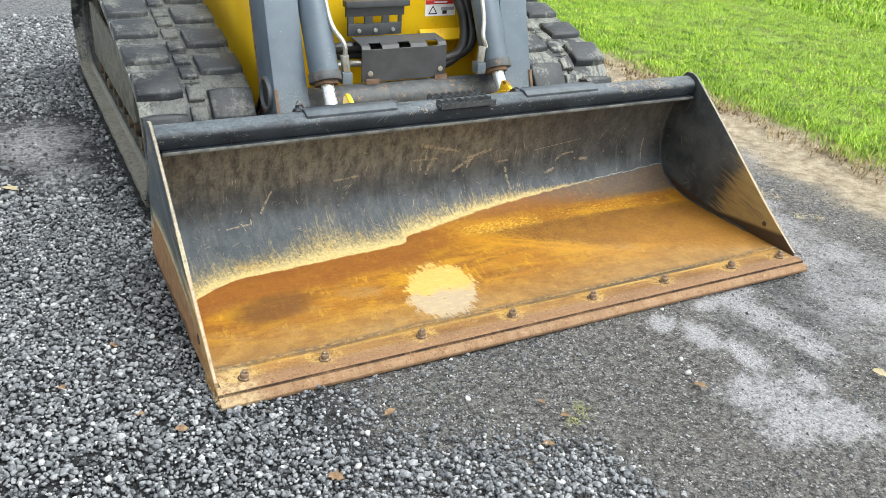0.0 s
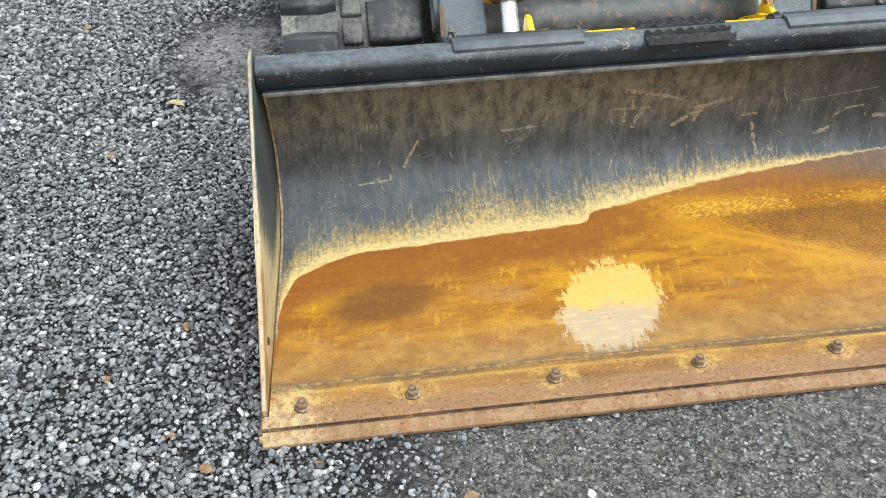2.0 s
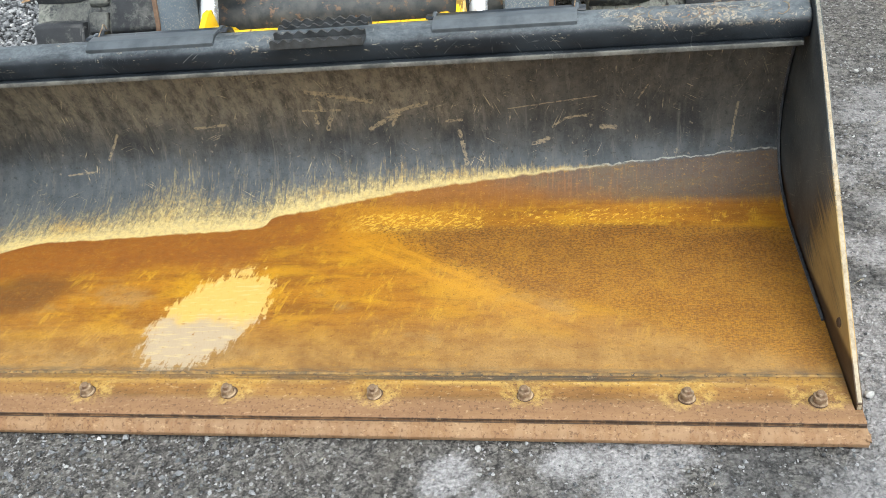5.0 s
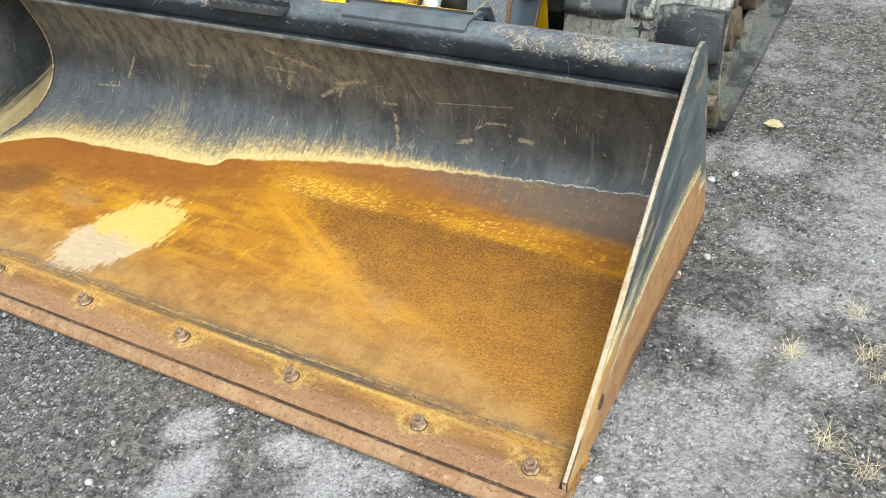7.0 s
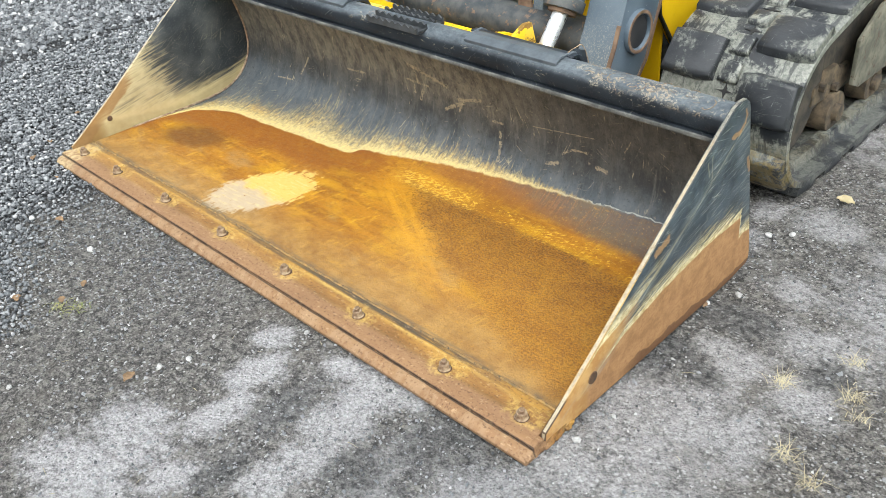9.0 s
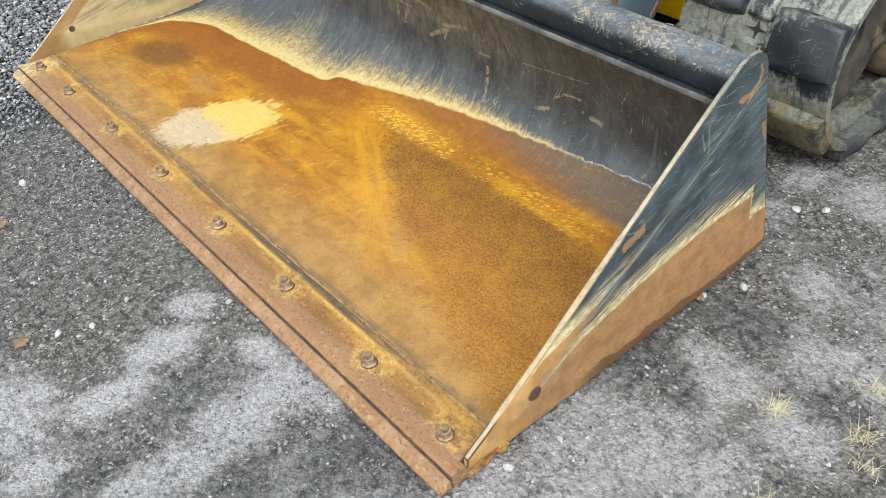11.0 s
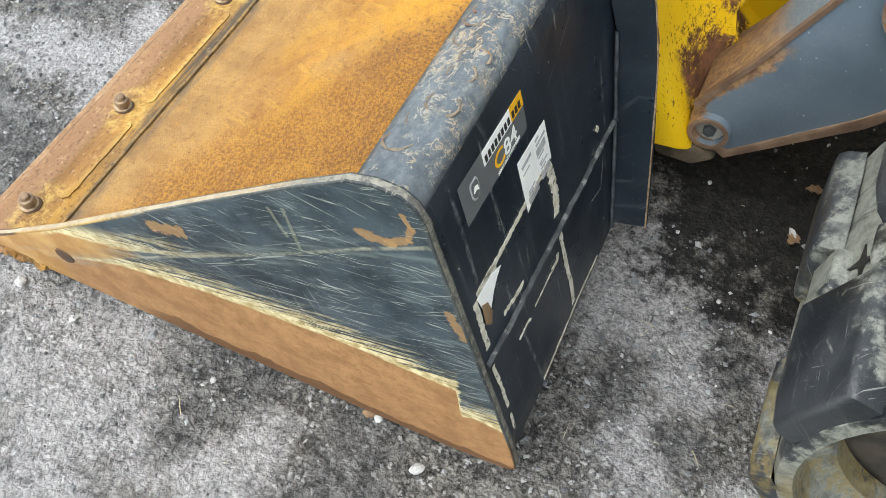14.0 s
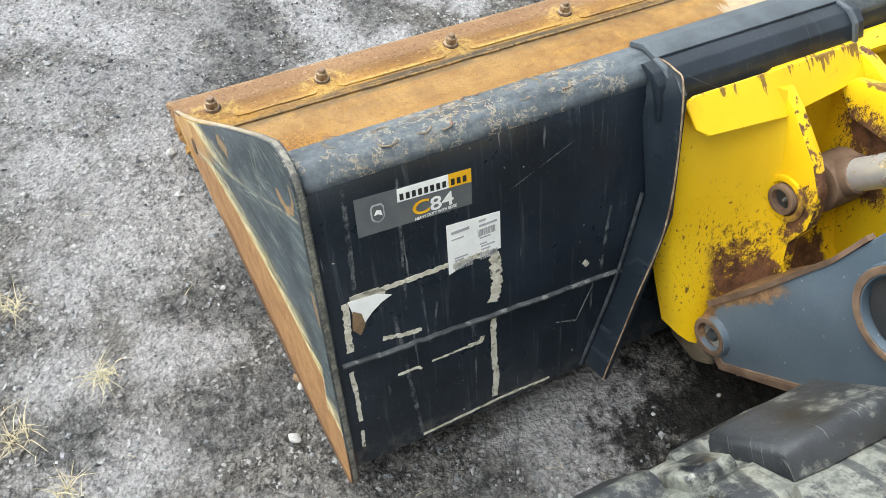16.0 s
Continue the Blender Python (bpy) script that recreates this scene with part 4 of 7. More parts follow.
# darker bare places in between
BARE = ((0.87, -0.12, 0.10, 0.07), (1.00, -0.08, 0.09, 0.07), (0.85, -0.25, 0.09, 0.09), (0.90, -0.02, 0.08, 0.05), (0.60, -0.42, 0.035, 0.08), (1.09, 0.49, 0.05, 0.09), (1.19, 0.48, 0.05, 0.04), (1.17, 0.71, 0.10, 0.06), (0.775, 1.15, 0.05, 0.04),
        (0.87, 1.00, 0.05, 0.04), (0.93, 1.12, 0.04, 0.04), (1.20, -0.145, 0.08, 0.06), (1.41, 0.66, 0.05, 0.05), (0.54, -0.22, 0.05, 0.10))
CREASE = ((0.0, 0.0), (0.20, 0.075), (0.303, 0.135), (0.445, 0.234), (0.569, 0.318), (0.65, 0.375), (0.728, 0.433), (0.80, 0.480))


def make_stone():
    g = Graph("grey_crushed_stone")
    r = g.island()
    t = g.t.nodes.new("ShaderNodeNewGeometry")
    pos = t.outputs["Position"]
    col = g.ramp(r, ((0.0, (0.034, 0.037, 0.042)), (0.22, (0.082, 0.089, 0.098)), (0.55, (0.160, 0.169, 0.180)), (0.86, (0.255, 0.265, 0.276)), (0.96, (0.37, 0.375, 0.38)), (1.0, (0.52, 0.52, 0.515))))
    col = g.mix(g.mul(g.step(g.noise(pos, 260, 4, 0.75), 0.48, 0.66), 0.35), col, (0.36, 0.36, 0.355))
    col = g.mix(g.mul(g.step(g.noise(pos, 190, 3, 0.7), 0.46, 0.36), 0.45), col, (0.045, 0.047, 0.052))
    g.bump(g.noise(pos, 320, 3, 0.7), 0.25, 0.002)
    return g.done(col, 0.62, 0.0, 0.45)


def make_grass():
    g = Graph("lawn_grass")
    r = g.island()
    t = g.t.nodes.new("ShaderNodeNewGeometry")
    pos = t.outputs["Position"]
    n = g.noise(pos, 0.9, 4)
    col = g.ramp(r, ((0.0, (0.16, 0.32, 0.014)), (0.5, (0.29, 0.48, 0.026)), (0.85, (0.42, 0.60, 0.05)), (1.0, (0.54, 0.55, 0.16))))
    col = g.mix(g.mul(g.step(n, 0.45, 0.7), 0.45), col, (0.25, 0.42, 0.05))
    clump = g.noise(pos, 7.0, 5, 0.7)
    col = g.mix(g.step(clump, 0.50, 0.36, 0.0, 0.75), col, (0.075, 0.165, 0.010))
    col = g.mix(g.step(clump, 0.54, 0.68, 0.0, 0.6), col, (0.52, 0.60, 0.075))
    gx_, gy_, gz_ = g.sep(pos)
    dryness = g.step(g.add(gx_, g.mul(g.sub(g.noise(pos, 4, 4), 0.5), 0.9)), 2.50, 2.15)
    col = g.mix(g.mul(dryness, g.step(r, 0.2, 0.7)), col, (0.36, 0.31, 0.12))
    return g.done(col, 0.55, 0.0, 0.3)


BUCKET_IN, PLATE_OUT, PLATE_IN, WORN = make_bucket_inside(), make_plate_outside(), make_plate_inside(), make_worn_edge()
STRIP = make_cutting_edge("wear_strip_rust", 0.6)
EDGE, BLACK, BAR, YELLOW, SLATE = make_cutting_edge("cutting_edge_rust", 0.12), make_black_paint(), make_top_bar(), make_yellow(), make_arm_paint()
RUBBER, LUG = make_rubber("dusty_black_rubber", 0.95), make_rubber("black_lug_rubber", 0.56)
GROUND, STONE, GRASS = make_ground(), make_stone(), make_grass()
RUSTY = make_plain("rusty_steel", (0.085, 0.050, 0.031), (0.185, 0.118, 0.076), 0.75, 0.0, 22)
BOLT = make_plain("rusty_bolt_steel", (0.13, 0.075, 0.042), (0.38, 0.29, 0.19), 0.55, 0.2, 60)
CHROME = make_plain("chrome_rod", (0.70, 0.71, 0.72), (0.82, 0.83, 0.84), 0.30, 0.75, 30, 0.02)
BRACKET = make_plain("charcoal_powder_coat", (0.035, 0.038, 0.043), (0.055, 0.058, 0.064), 0.5, 0.0, 12)
HOSE = make_plain("black_hose_rubber", (0.012, 0.012, 0.013), (0.03, 0.03, 0.032), 0.45, 0.0, 20)
TUBE = make_plain("dusty_grey_tube", (0.026, 0.033, 0.041), (0.080, 0.083, 0.082), 0.55, 0.0, 22, 0.2, (0.16, 0.105, 0.07))
FITTING = make_plain("zinc_fitting", (0.30, 0.30, 0.28), (0.45, 0.44, 0.40), 0.4, 0.6, 30)
DARKSTEEL = make_plain("dark_grated_steel", (0.018, 0.020, 0.022), (0.05, 0.055, 0.06), 0.5, 0.0, 30)
WELD = make_plain("painted_weld_bead", (0.03, 0.034, 0.04), (0.10, 0.105, 0.11), 0.5, 0.0, 32, 0.5, (0.22, 0.225, 0.22))
BLACK_WELD = make_plain("black_painted_weld", (0.014, 0.018, 0.024), (0.050, 0.058, 0.068), 0.42, 0.0, 60, 0.4)
YELLOW_EDGE = make_yellow("chipped_yellow_edge", 0.13)
# darker copy of the muddy steel: shade inside the belt put into its colour
SHADY = make_plain("shaded_muddy_steel", (0.020, 0.018, 0.015), (0.070, 0.058, 0.044), 0.85, 0.0, 22, 0.4)
MUDDY = make_plain("muddy_track_steel", (0.032, 0.025, 0.018), (0.135, 0.100, 0.062), 0.85, 0.0, 24, 0.4)
LEAF = make_plain("dry_leaf", (0.12, 0.072, 0.038), (0.27, 0.175, 0.095), 0.8, 0.0, 40)
LEAF_YELLOW = make_plain("yellow_leaf", (0.28, 0.23, 0.12), (0.38, 0.33, 0.20), 0.7, 0.0, 40)
DRYGRASS = make_plain("matted_dry_grass", (0.16, 0.105, 0.045), (0.36, 0.27, 0.13), 0.85, 0.0, 30)
WEED = make_plain("dull_weed_leaf", (0.13, 0.16, 0.045), (0.30, 0.29, 0.11), 0.8, 0.0, 40)
STRAW = make_plain("dry_straw", (0.36, 0.31, 0.19), (0.50, 0.45, 0.30), 0.8, 0.0, 20)
PALE = make_plain("pale_pebble", (0.28, 0.28, 0.275), (0.50, 0.50, 0.49), 0.8, 0.0, 50)
DECAL_GREY = make_plain("grey_decal_film", (0.095, 0.102, 0.110), (0.120, 0.127, 0.135), 0.4, 0.0, 30, 0.02)
WHITE = make_plain("white_decal_film", (0.78, 0.78, 0.77), (0.86, 0.86, 0.85), 0.5, 0.0, 40, 0.02)
AMBER = make_plain("amber_decal_film", (0.72, 0.36, 0.008), (0.80, 0.44, 0.012), 0.45, 0.0, 40, 0.02)
INK = make_plain("black_print", (0.010, 0.010, 0.010), (0.02, 0.02, 0.02), 0.5, 0.0, 40, 0.02)
GREYINK = make_plain("grey_print", (0.30, 0.30, 0.31), (0.42, 0.42, 0.43), 0.5, 0.0, 40, 0.02)
REDINK = make_plain("red_print", (0.45, 0.02, 0.015), (0.52, 0.03, 0.02), 0.5, 0.0, 40, 0.02)
WASHER = make_plain("dark_rusted_washer", (0.040, 0.024, 0.014), (0.11, 0.060, 0.030), 0.8, 0.0, 60)
PAD = make_plain("worn_blue_black_pad", (0.040, 0.050, 0.060), (0.082, 0.097, 0.112), 0.5, 0.0, 16, 0.1)
TAPE = make_plain("torn_tape_residue", (0.42, 0.39, 0.31), (0.66, 0.63, 0.54), 0.8, 0.0, 70, 0.3, (0.14, 0.125, 0.10))
CRUST = make_plain("dried_mud_crust", (0.085, 0.074, 0.060), (0.20, 0.155, 0.105), 0.85, 0.0, 60, 0.3, (0.17, 0.075, 0.045))


# ---- mesh helpers ----
def mesh_of(bm, materials, angle=32.0):
    me = bpy.data.meshes.new("mesh")
    bmesh.ops.recalc_face_normals(bm, faces=bm.faces)
    for f in bm.faces:
        f.smooth = True
    bm.to_mesh(me)
    bm.free()
    for m in materials if isinstance(materials, (list, tuple)) else [materials]:
        me.materials.append(m)
    me.set_sharp_from_angle(angle=radians(angle))
    return me


def thing(name, at, label, category, group="", kind=""):
    ob = new(name)
    ob.empty_display_size = 0.1
    ob.location = at
    return tagged(ob, label, category, group, kind)


def hang(ob, parent):
    ob.parent = parent
    if parent.type == "EMPTY":
        ob.location = -Vector(parent.location)
    return ob


def part(name, bm, material, parent, label="", angle=32.0):
    ob = hang(new(name, mesh_of(bm, material, angle)), parent)
    return tagged(ob, label) if label else ob


def bevel(bm, w, seg=2, limit=30.0):
    if w <= 0:
        return bm
    edges = [e for e in bm.edges if len(e.link_faces) == 2 and e.calc_face_angle(0) > radians(limit)]
    bmesh.ops.bevel(bm, geom=edges, offset=w, segments=seg, affect="EDGES", profile=0.6, clamp_overlap=True)
    return bm


def box(x0, x1, y0, y1, z0, z1, w=0.003, bm=None):
    own = bm is None
    b = bmesh.new()
    bmesh.ops.create_cube(b, size=1, matrix=Matrix.Translation(((x0 + x1) / 2, (y0 + y1) / 2, (z0 + z1) / 2)) @ Matrix.Diagonal((abs(x1 - x0), abs(y1 - y0), abs(z1 - z0), 1)))
    bevel(b, w)
    return b if own else join(bm, b)


def join(bm, other):
    me = bpy.data.meshes.new("tmp")
    other.to_mesh(me)
    other.free()
    bm.from_mesh(me)
    bpy.data.meshes.remove(me)
    return bm


def prism(profile, x0, x1, w=0.002, seg=2):
    """A (y, z) outline drawn along x."""
    b = bmesh.new()
    vs = [b.verts.new((x0, y, z)) for y, z in profile]
    f = b.faces.new(vs)
    ext = bmesh.ops.extrude_face_region(b, geom=[f])
    bmesh.ops.translate(b, vec=(x1 - x0, 0, 0), verts=[v for v in ext["geom"] if isinstance(v, bmesh.types.BMVert)])
    bmesh.ops.recalc_face_normals(b, faces=b.faces)
    return bevel(b, w, seg, 20)


def sheet(rows, thick, w=0.0015):
    """A plate through rows of points, given thickness."""
    b = bmesh.new()
    grid = [[b.verts.new(p) for p in r] for r in rows]
    for r0, r1 in zip(grid, grid[1:]):
        for i in range(len(r0) - 1):
            b.faces.new((r0[i], r0[i + 1], r1[i + 1], r1[i]))
    bmesh.ops.recalc_face_normals(b, faces=b.faces)
    bmesh.ops.solidify(b, geom=list(b.faces), thickness=thick)
    bmesh.ops.recalc_face_normals(b, faces=b.faces)
    return bevel(b, w, 1, 50)


def rod(p, q, r, seg=20, r2=None, w=0.0, bm=None):
    p, q = Vector(p), Vector(q)
    b = bmesh.new()
    m = Matrix.Translation((p + q) / 2) @ (q - p).to_track_quat("Z", "Y").to_matrix().to_4x4()
    bmesh.ops.create_cone(b, cap_ends=True, segments=seg, radius1=r, radius2=r if r2 is None else r2, depth=(q - p).length, matrix=m)
    bevel(b, w, 2, 50)
    return b if bm is None else join(bm, b)


def ring(p, q, r_out, r_in, seg=28, w=0.002):
    """A short pipe from p to q."""
    p, q = Vector(p), Vector(q)
    m = Matrix.Translation(p) @ (q - p).to_track_quat("Z", "Y").to_matrix().to_4x4()
    h = (q - p).length
    b = bmesh.new()
    loops = []
    for r, z in ((r_out, 0), (r_out, h), (r_in, h), (r_in, 0)):
        loops.append([b.verts.new(m @ Vector((r * math.cos(2 * math.pi * i / seg), r * math.sin(2 * math.pi * i / seg), z))) for i in range(seg)])
    for k in range(4):
        a, c = loops[k], loops[(k + 1) % 4]
        for i in range(seg):
            b.faces.new((a[i], a[(i + 1) % seg], c[(i + 1) % seg], c[i]))
    bmesh.ops.recalc_face_normals(b, faces=b.faces)
    return bevel(b, w, 2, 50)


def smooth_path(pts, n=8):
    """A rounded way through points."""
    pts = [Vector(p) for p in pts]
    out = []
    ext = [pts[0] * 2 - pts[1]] + pts + [pts[-1] * 2 - pts[-2]]
    for i in range(1, len(ext) - 2):
        a, b, c, d = ext[i - 1:i + 3]
        for k in range(n):
            t = k / n
            out.append(0.5 * ((2 * b) + (c - a) * t + (2 * a - 5 * b + 4 * c - d) * t * t + (3 * b - a - 3 * c + d) * t ** 3))
    return out + [pts[-1]]


def pipe(pts, r, seg=10, bm=None):
    b = bmesh.new() if bm is None else bm
    pts = smooth_path(pts)
    last = None
    up = Vector((0.3, 0.2, 1)).normalized()
    for i, p in enumerate(pts):
        d = (pts[min(i + 1, len(pts) - 1)] - pts[max(i - 1, 0)]).normalized()
        s = d.cross(up).normalized()
        up = s.cross(d).normalized()
        loop = [b.verts.new(p + r * (math.cos(a) * s + math.sin(a) * up)) for a in (2 * math.pi * k / seg for k in range(seg))]
        if last:
            for k in range(seg):
                b.faces.new((last[k], last[(k + 1) % seg], loop[(k + 1) % seg], loop[k]))
        else:
            b.faces.new(loop)
        last = loop
    b.faces.new(last)
    return b


# ---- ground: one sheet to the horizon ----
def make_ground_sheet():
    def axis(a, b, fine, far):
        pts = [a + (b - a) * i / fine for i in range(fine + 1)]
        return [-far, -far / 5, a - 8, a - 2] + pts + [b + 2, b + 8, far / 5, far]
    xs, ys = axis(-3.2, 3.2, 150, 1500), axis(-2.4, 4.4, 160, 1500)
    nx, ny = len(xs), len(ys)
    verts = []
    for y in ys:
        for x in xs:
            near = abs(x) < 5 and abs(y) < 6
            z = 0.0
            if near:
                z = 0.006 * noise.noise((x * 1.7, y * 1.7, 0)) + 0.003 * noise.noise((x * 7, y * 7, 3)) - 0.004
                if x > 2.0:
                    z += 0.05 * min(1.0, (x - 2.0) / 0.6)
            elif x > 2.0:
                z = 0.05
            verts.append((x, y, z))
    faces = [(j * nx + i, j * nx + i + 1, (j + 1) * nx + i + 1, (j + 1) * nx + i) for j in range(ny - 1) for i in range(nx - 1)]
    me = bpy.data.meshes.new("ground")
    me.from_pydata(verts, [], faces)
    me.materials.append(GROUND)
    for p in me.polygons:
        p.use_smooth = True
    return tagged(new("ground", me), "grey compacted stone dust with pale dried patches", "ground", kind="structure")


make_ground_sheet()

# ---- the loader bucket ----
HALF = 1.067
BACK_TOP, BACK_LOW = (0.800, 0.480), (0.912, 0.075)


def back_y(z):
    return BACK_TOP[0] + (BACK_TOP[1] - z) * (BACK_LOW[0] - BACK_TOP[0]) / (BACK_TOP[1] - BACK_LOW[1])


INNER = [(0.140, 0.036), (0.30, 0.035), (0.45, 0.034), (0.56, 0.034), (0.64, 0.037), (0.70, 0.046), (0.745, 0.060), (0.785, 0.082), (0.815, 0.110), (0.838, 0.145), (0.850, 0.185),
         (0.853, 0.225), (0.848, 0.275), (0.836, 0.325), (0.820, 0.375), (0.805, 0.420), (0.796, 0.450)]


def make_shell():
    """The curved sheet with floor, bend and back; u runs along the bucket, v along the bend, both in metres."""
    b = bmesh.new()
    layer = b.loops.layers.uv.new("UVMap")
    pts = smooth_path([(0, y, z) for y, z in INNER], 3)
    arc = [0.0]
    for p, q in zip(pts, pts[1:]):
        arc.append(arc[-1] + (q - p).length)
    cols = 40
    xs = [-HALF + 0.008 + (2 * HALF - 0.016) * i / cols for i in range(cols + 1)]
    info = {}
    grid = []
    for p, v in zip(pts, arc):
        row = []
        for x in xs:
            dent = 0.0025 * noise.noise((x * 2.3, v * 3.0, 1.0))
            bv = b.verts.new((x, p.y + (dent if v > 0.6 else 0), p.z + (dent if v <= 0.6 else 0)))
            info[bv] = (x, v)
            row.append(bv)
        grid.append(row)
    for r0, r1 in zip(grid, grid[1:]):
        for i in range(cols):
            f = b.faces.new((r0[i], r0[i + 1], r1[i + 1], r1[i]))
            for loop in f.loops:
                loop[layer].uv = info[loop.vert]
    # underside
    low = [[b.verts.new((x, y, z)) for x in (xs[0], xs[-1])] for y, z in ((0.140, 0.022), (0.60, 0.014), (0.80, 0.022), (0.89, 0.058))]
    for r0, r1 in zip(low, low[1:]):
        f = b.faces.new((r0[0], r1[0], r1[1], r0[1]))
        f.material_index = 1
    me = bpy.data.meshes.new("shell")
    for f in b.faces:
        f.smooth = True
    b.to_mesh(me)
    b.free()
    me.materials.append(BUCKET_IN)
    me.materials.append(RUSTY)
    return me


def side_outline():
    pts = [(0.060, 0.024), (0.062, 0.046), (0.100, 0.070), (0.240, 0.170), (0.406, 0.299), (0.540, 0.402), (0.665, 0.496), (0.721, 0.535), (0.748, 0.543), (0.774, 0.541), (0.789, 0.530), (0.799, 0.510),
           (0.806, 0.480), (0.914, 0.088), (0.922, 0.050), (0.921, 0.036), (0.912, 0.026), (0.865, 0.019), (0.81, 0.014), (0.70, 0.012), (0.40, 0.010), (0.165, 0.012), (0.150, 0.006), (0.064, 0.006)]
    return pts


def make_side_plate(sign, bucket):
    x_in, x_out = sign * (HALF - 0.006), sign * (HALF + 0.006)
    b = bmesh.new()
    out = side_outline()
    vi = [b.verts.new((x_in, y, z)) for y, z in out]
    vo = [b.verts.new((x_out, y, z)) for y, z in out]
    fi, fo = b.faces.new(vi), b.faces.new(vo)
    fi.material_index, fo.material_index = 0, 1
    n = len(out)
    for i in range(n):
        f = b.faces.new((vi[i], vi[(i + 1) % n], vo[(i + 1) % n], vo[i]))
        f.material_index = 2 if 0 <= i < 16 else 1
    bmesh.ops.recalc_face_normals(b, faces=b.faces)
    bevel(b, 0.0025, 2, 40)
    return part("side_plate", b, [PLATE_IN, PLATE_OUT, WORN], bucket, "black side plate worn to rust along its lower half")


def hex_bolt(parent, x, y, z, s=1.0, turn=0.0):
    b = bmesh.new()
    bmesh.ops.create_cone(b, cap_ends=True, segments=18, radius1=0.0155 * s, radius2=0.0150 * s, depth=0.004, matrix=Matrix.Translation((0, 0, 0.0035)))
    bmesh.ops.create_cone(b, cap_ends=True, segments=6, radius1=0.0135 * s, radius2=0.0132 * s, depth=0.014, matrix=Matrix.Translation((0, 0, 0.0120)))
    bmesh.ops.create_cone(b, cap_ends=True, segments=14, radius1=0.0082 * s, radius2=0.0072 * s, depth=0.008, matrix=Matrix.Translation((0, 0, 0.0225)))
    bevel(b, 0.0012, 1, 40)
    ob = part("bolt", b, BOLT, parent)
    # dark washer, its tone also standing for the shadow ring round the bolt
    w = bmesh.new()
    bmesh.ops.create_cone(w, cap_ends=True, segments=20, radius1=0.0172, radius2=0.0160, depth=0.0024, matrix=Matrix.Translation((0.001, 0.002, 0.0012)))
    hang(new("washer", mesh_of(w, WASHER)), ob)
    ob.matrix_basis = Matrix.Translation(-Vector(parent.location)) @ pose(x, y, z, random.uniform(-4, 4), random.uniform(-4, 4), turn)
    return ob


def make_bucket():
    bucket = thing("loader_bucket", (0, 0.45, 0), "wide black loader bucket with a rust-orange floor, lying on the ground", "loader bucket")
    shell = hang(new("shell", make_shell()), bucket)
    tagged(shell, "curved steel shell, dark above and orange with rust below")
    for s in (-1, 1):
        plate = make_side_plate(s, bucket)
        hole = rod((s * (HALF + 0.004), 0.222, 0.092), (s * (HALF + 0.0075), 0.222, 0.092), 0.017, 20, 0.015)
        part("plug", hole, WASHER, plate)
        part("plug", rod((s * (HALF - 0.0045), 0.222, 0.098), (s * (HALF - 0.010), 0.222, 0.098), 0.0105, 16, 0.009, 0.002), WASHER, plate)
    for s in (-1, 1):
        arc = [(s * (HALF - 0.0105 - random.uniform(0, 0.001)), y - 0.004, z + 0.003) for y, z in INNER[1:]]
        part("corner_weld", pipe(arc, 0.0035, 8), BOLT if s < 0 else BLACK_WELD, bucket)
    # cutting edge: bolted blade below, thicker base edge above it
    blade = prism([(-0.002, 0.002), (-0.004, 0.013), (0.006, 0.0235), (0.016, 0.0268), (0.135, 0.0268), (0.135, 0.002)], -HALF - 0.004, HALF + 0.006, 0.002)
    for v in blade.verts:
        v.co.z += 0.0012 * noise.noise((v.co.x * 9, v.co.y * 9, 0))
    part("cutting_edge", blade, EDGE, bucket, "rusty bolted cutting edge with a worn lip")
    base = bmesh.new()
    n = 90
    prof = [(0.026, 0.0230), (0.0245, 0.0335), (0.033, 0.0368), (0.072, 0.0378), (0.076, 0.0380), (0.112, 0.0380), (0.120, 0.0370), (0.141, 0.0365), (0.141, 0.0225)]
    rows = []
    for i in range(n + 1):
        x = -HALF + 0.009 + (2 * HALF - 0.018) * i / n
        rows.append([base.verts.new((x, y + (0.0012 * noise.noise((x * 14, 3, y * 20)) if k < 3 else 0), z + (0.0008 * noise.noise((x * 10, y * 30, 2)) if 0 < k < 8 else 0))) for k, (y, z) in enumerate(prof)])
    for r0, r1 in zip(rows, rows[1:]):
        for k in range(len(prof)):
            base.faces.new((r0[k], r0[(k + 1) % len(prof)], r1[(k + 1) % len(prof)], r1[k]))
    base.faces.new(rows[0])
    base.faces.new(rows[-1])
    part("base_edge", base, EDGE, bucket)
    for s in (-1, 1):
        part("edge_end", prism([(0.024, 0.0225), (0.022, 0.033), (0.030, 0.0366), (0.057, 0.0366), (0.057, 0.0225)], s * (HALF - 0.010), s * (HALF + 0.005), 0.002), EDGE, bucket)
        crust = pipe([(s * (HALF + 0.004), 0.004 + 0.152 * k / 30, 0.013 + 0.004 * math.sin(k * 0.9)) for k in range(31)], 0.0068, 8)
        for v in crust.verts:
            v.co += 0.0055 * noise.noise_vector(v.co * 55) + 0.003 * noise.noise_vector(v.co * 170)
            v.co.z = max(v.co.z, 0.002)
        part("weld_crust", crust, EDGE, bucket, "ragged rusty weld crust under the plate's tip")
    seam = pipe([(-HALF + 0.01 + (2 * HALF - 0.02) * i / 60, 0.139 + random.uniform(-0.0012, 0.0012), 0.0372) for i in range(61)], 0.0035, 6)
    part("weld_seam", seam, make_plain("rusty_weld", (0.10, 0.07, 0.035), (0.30, 0.18, 0.06), 0.8, 0.0, 45, 0.5, (0.05, 0.04, 0.03)), bucket)
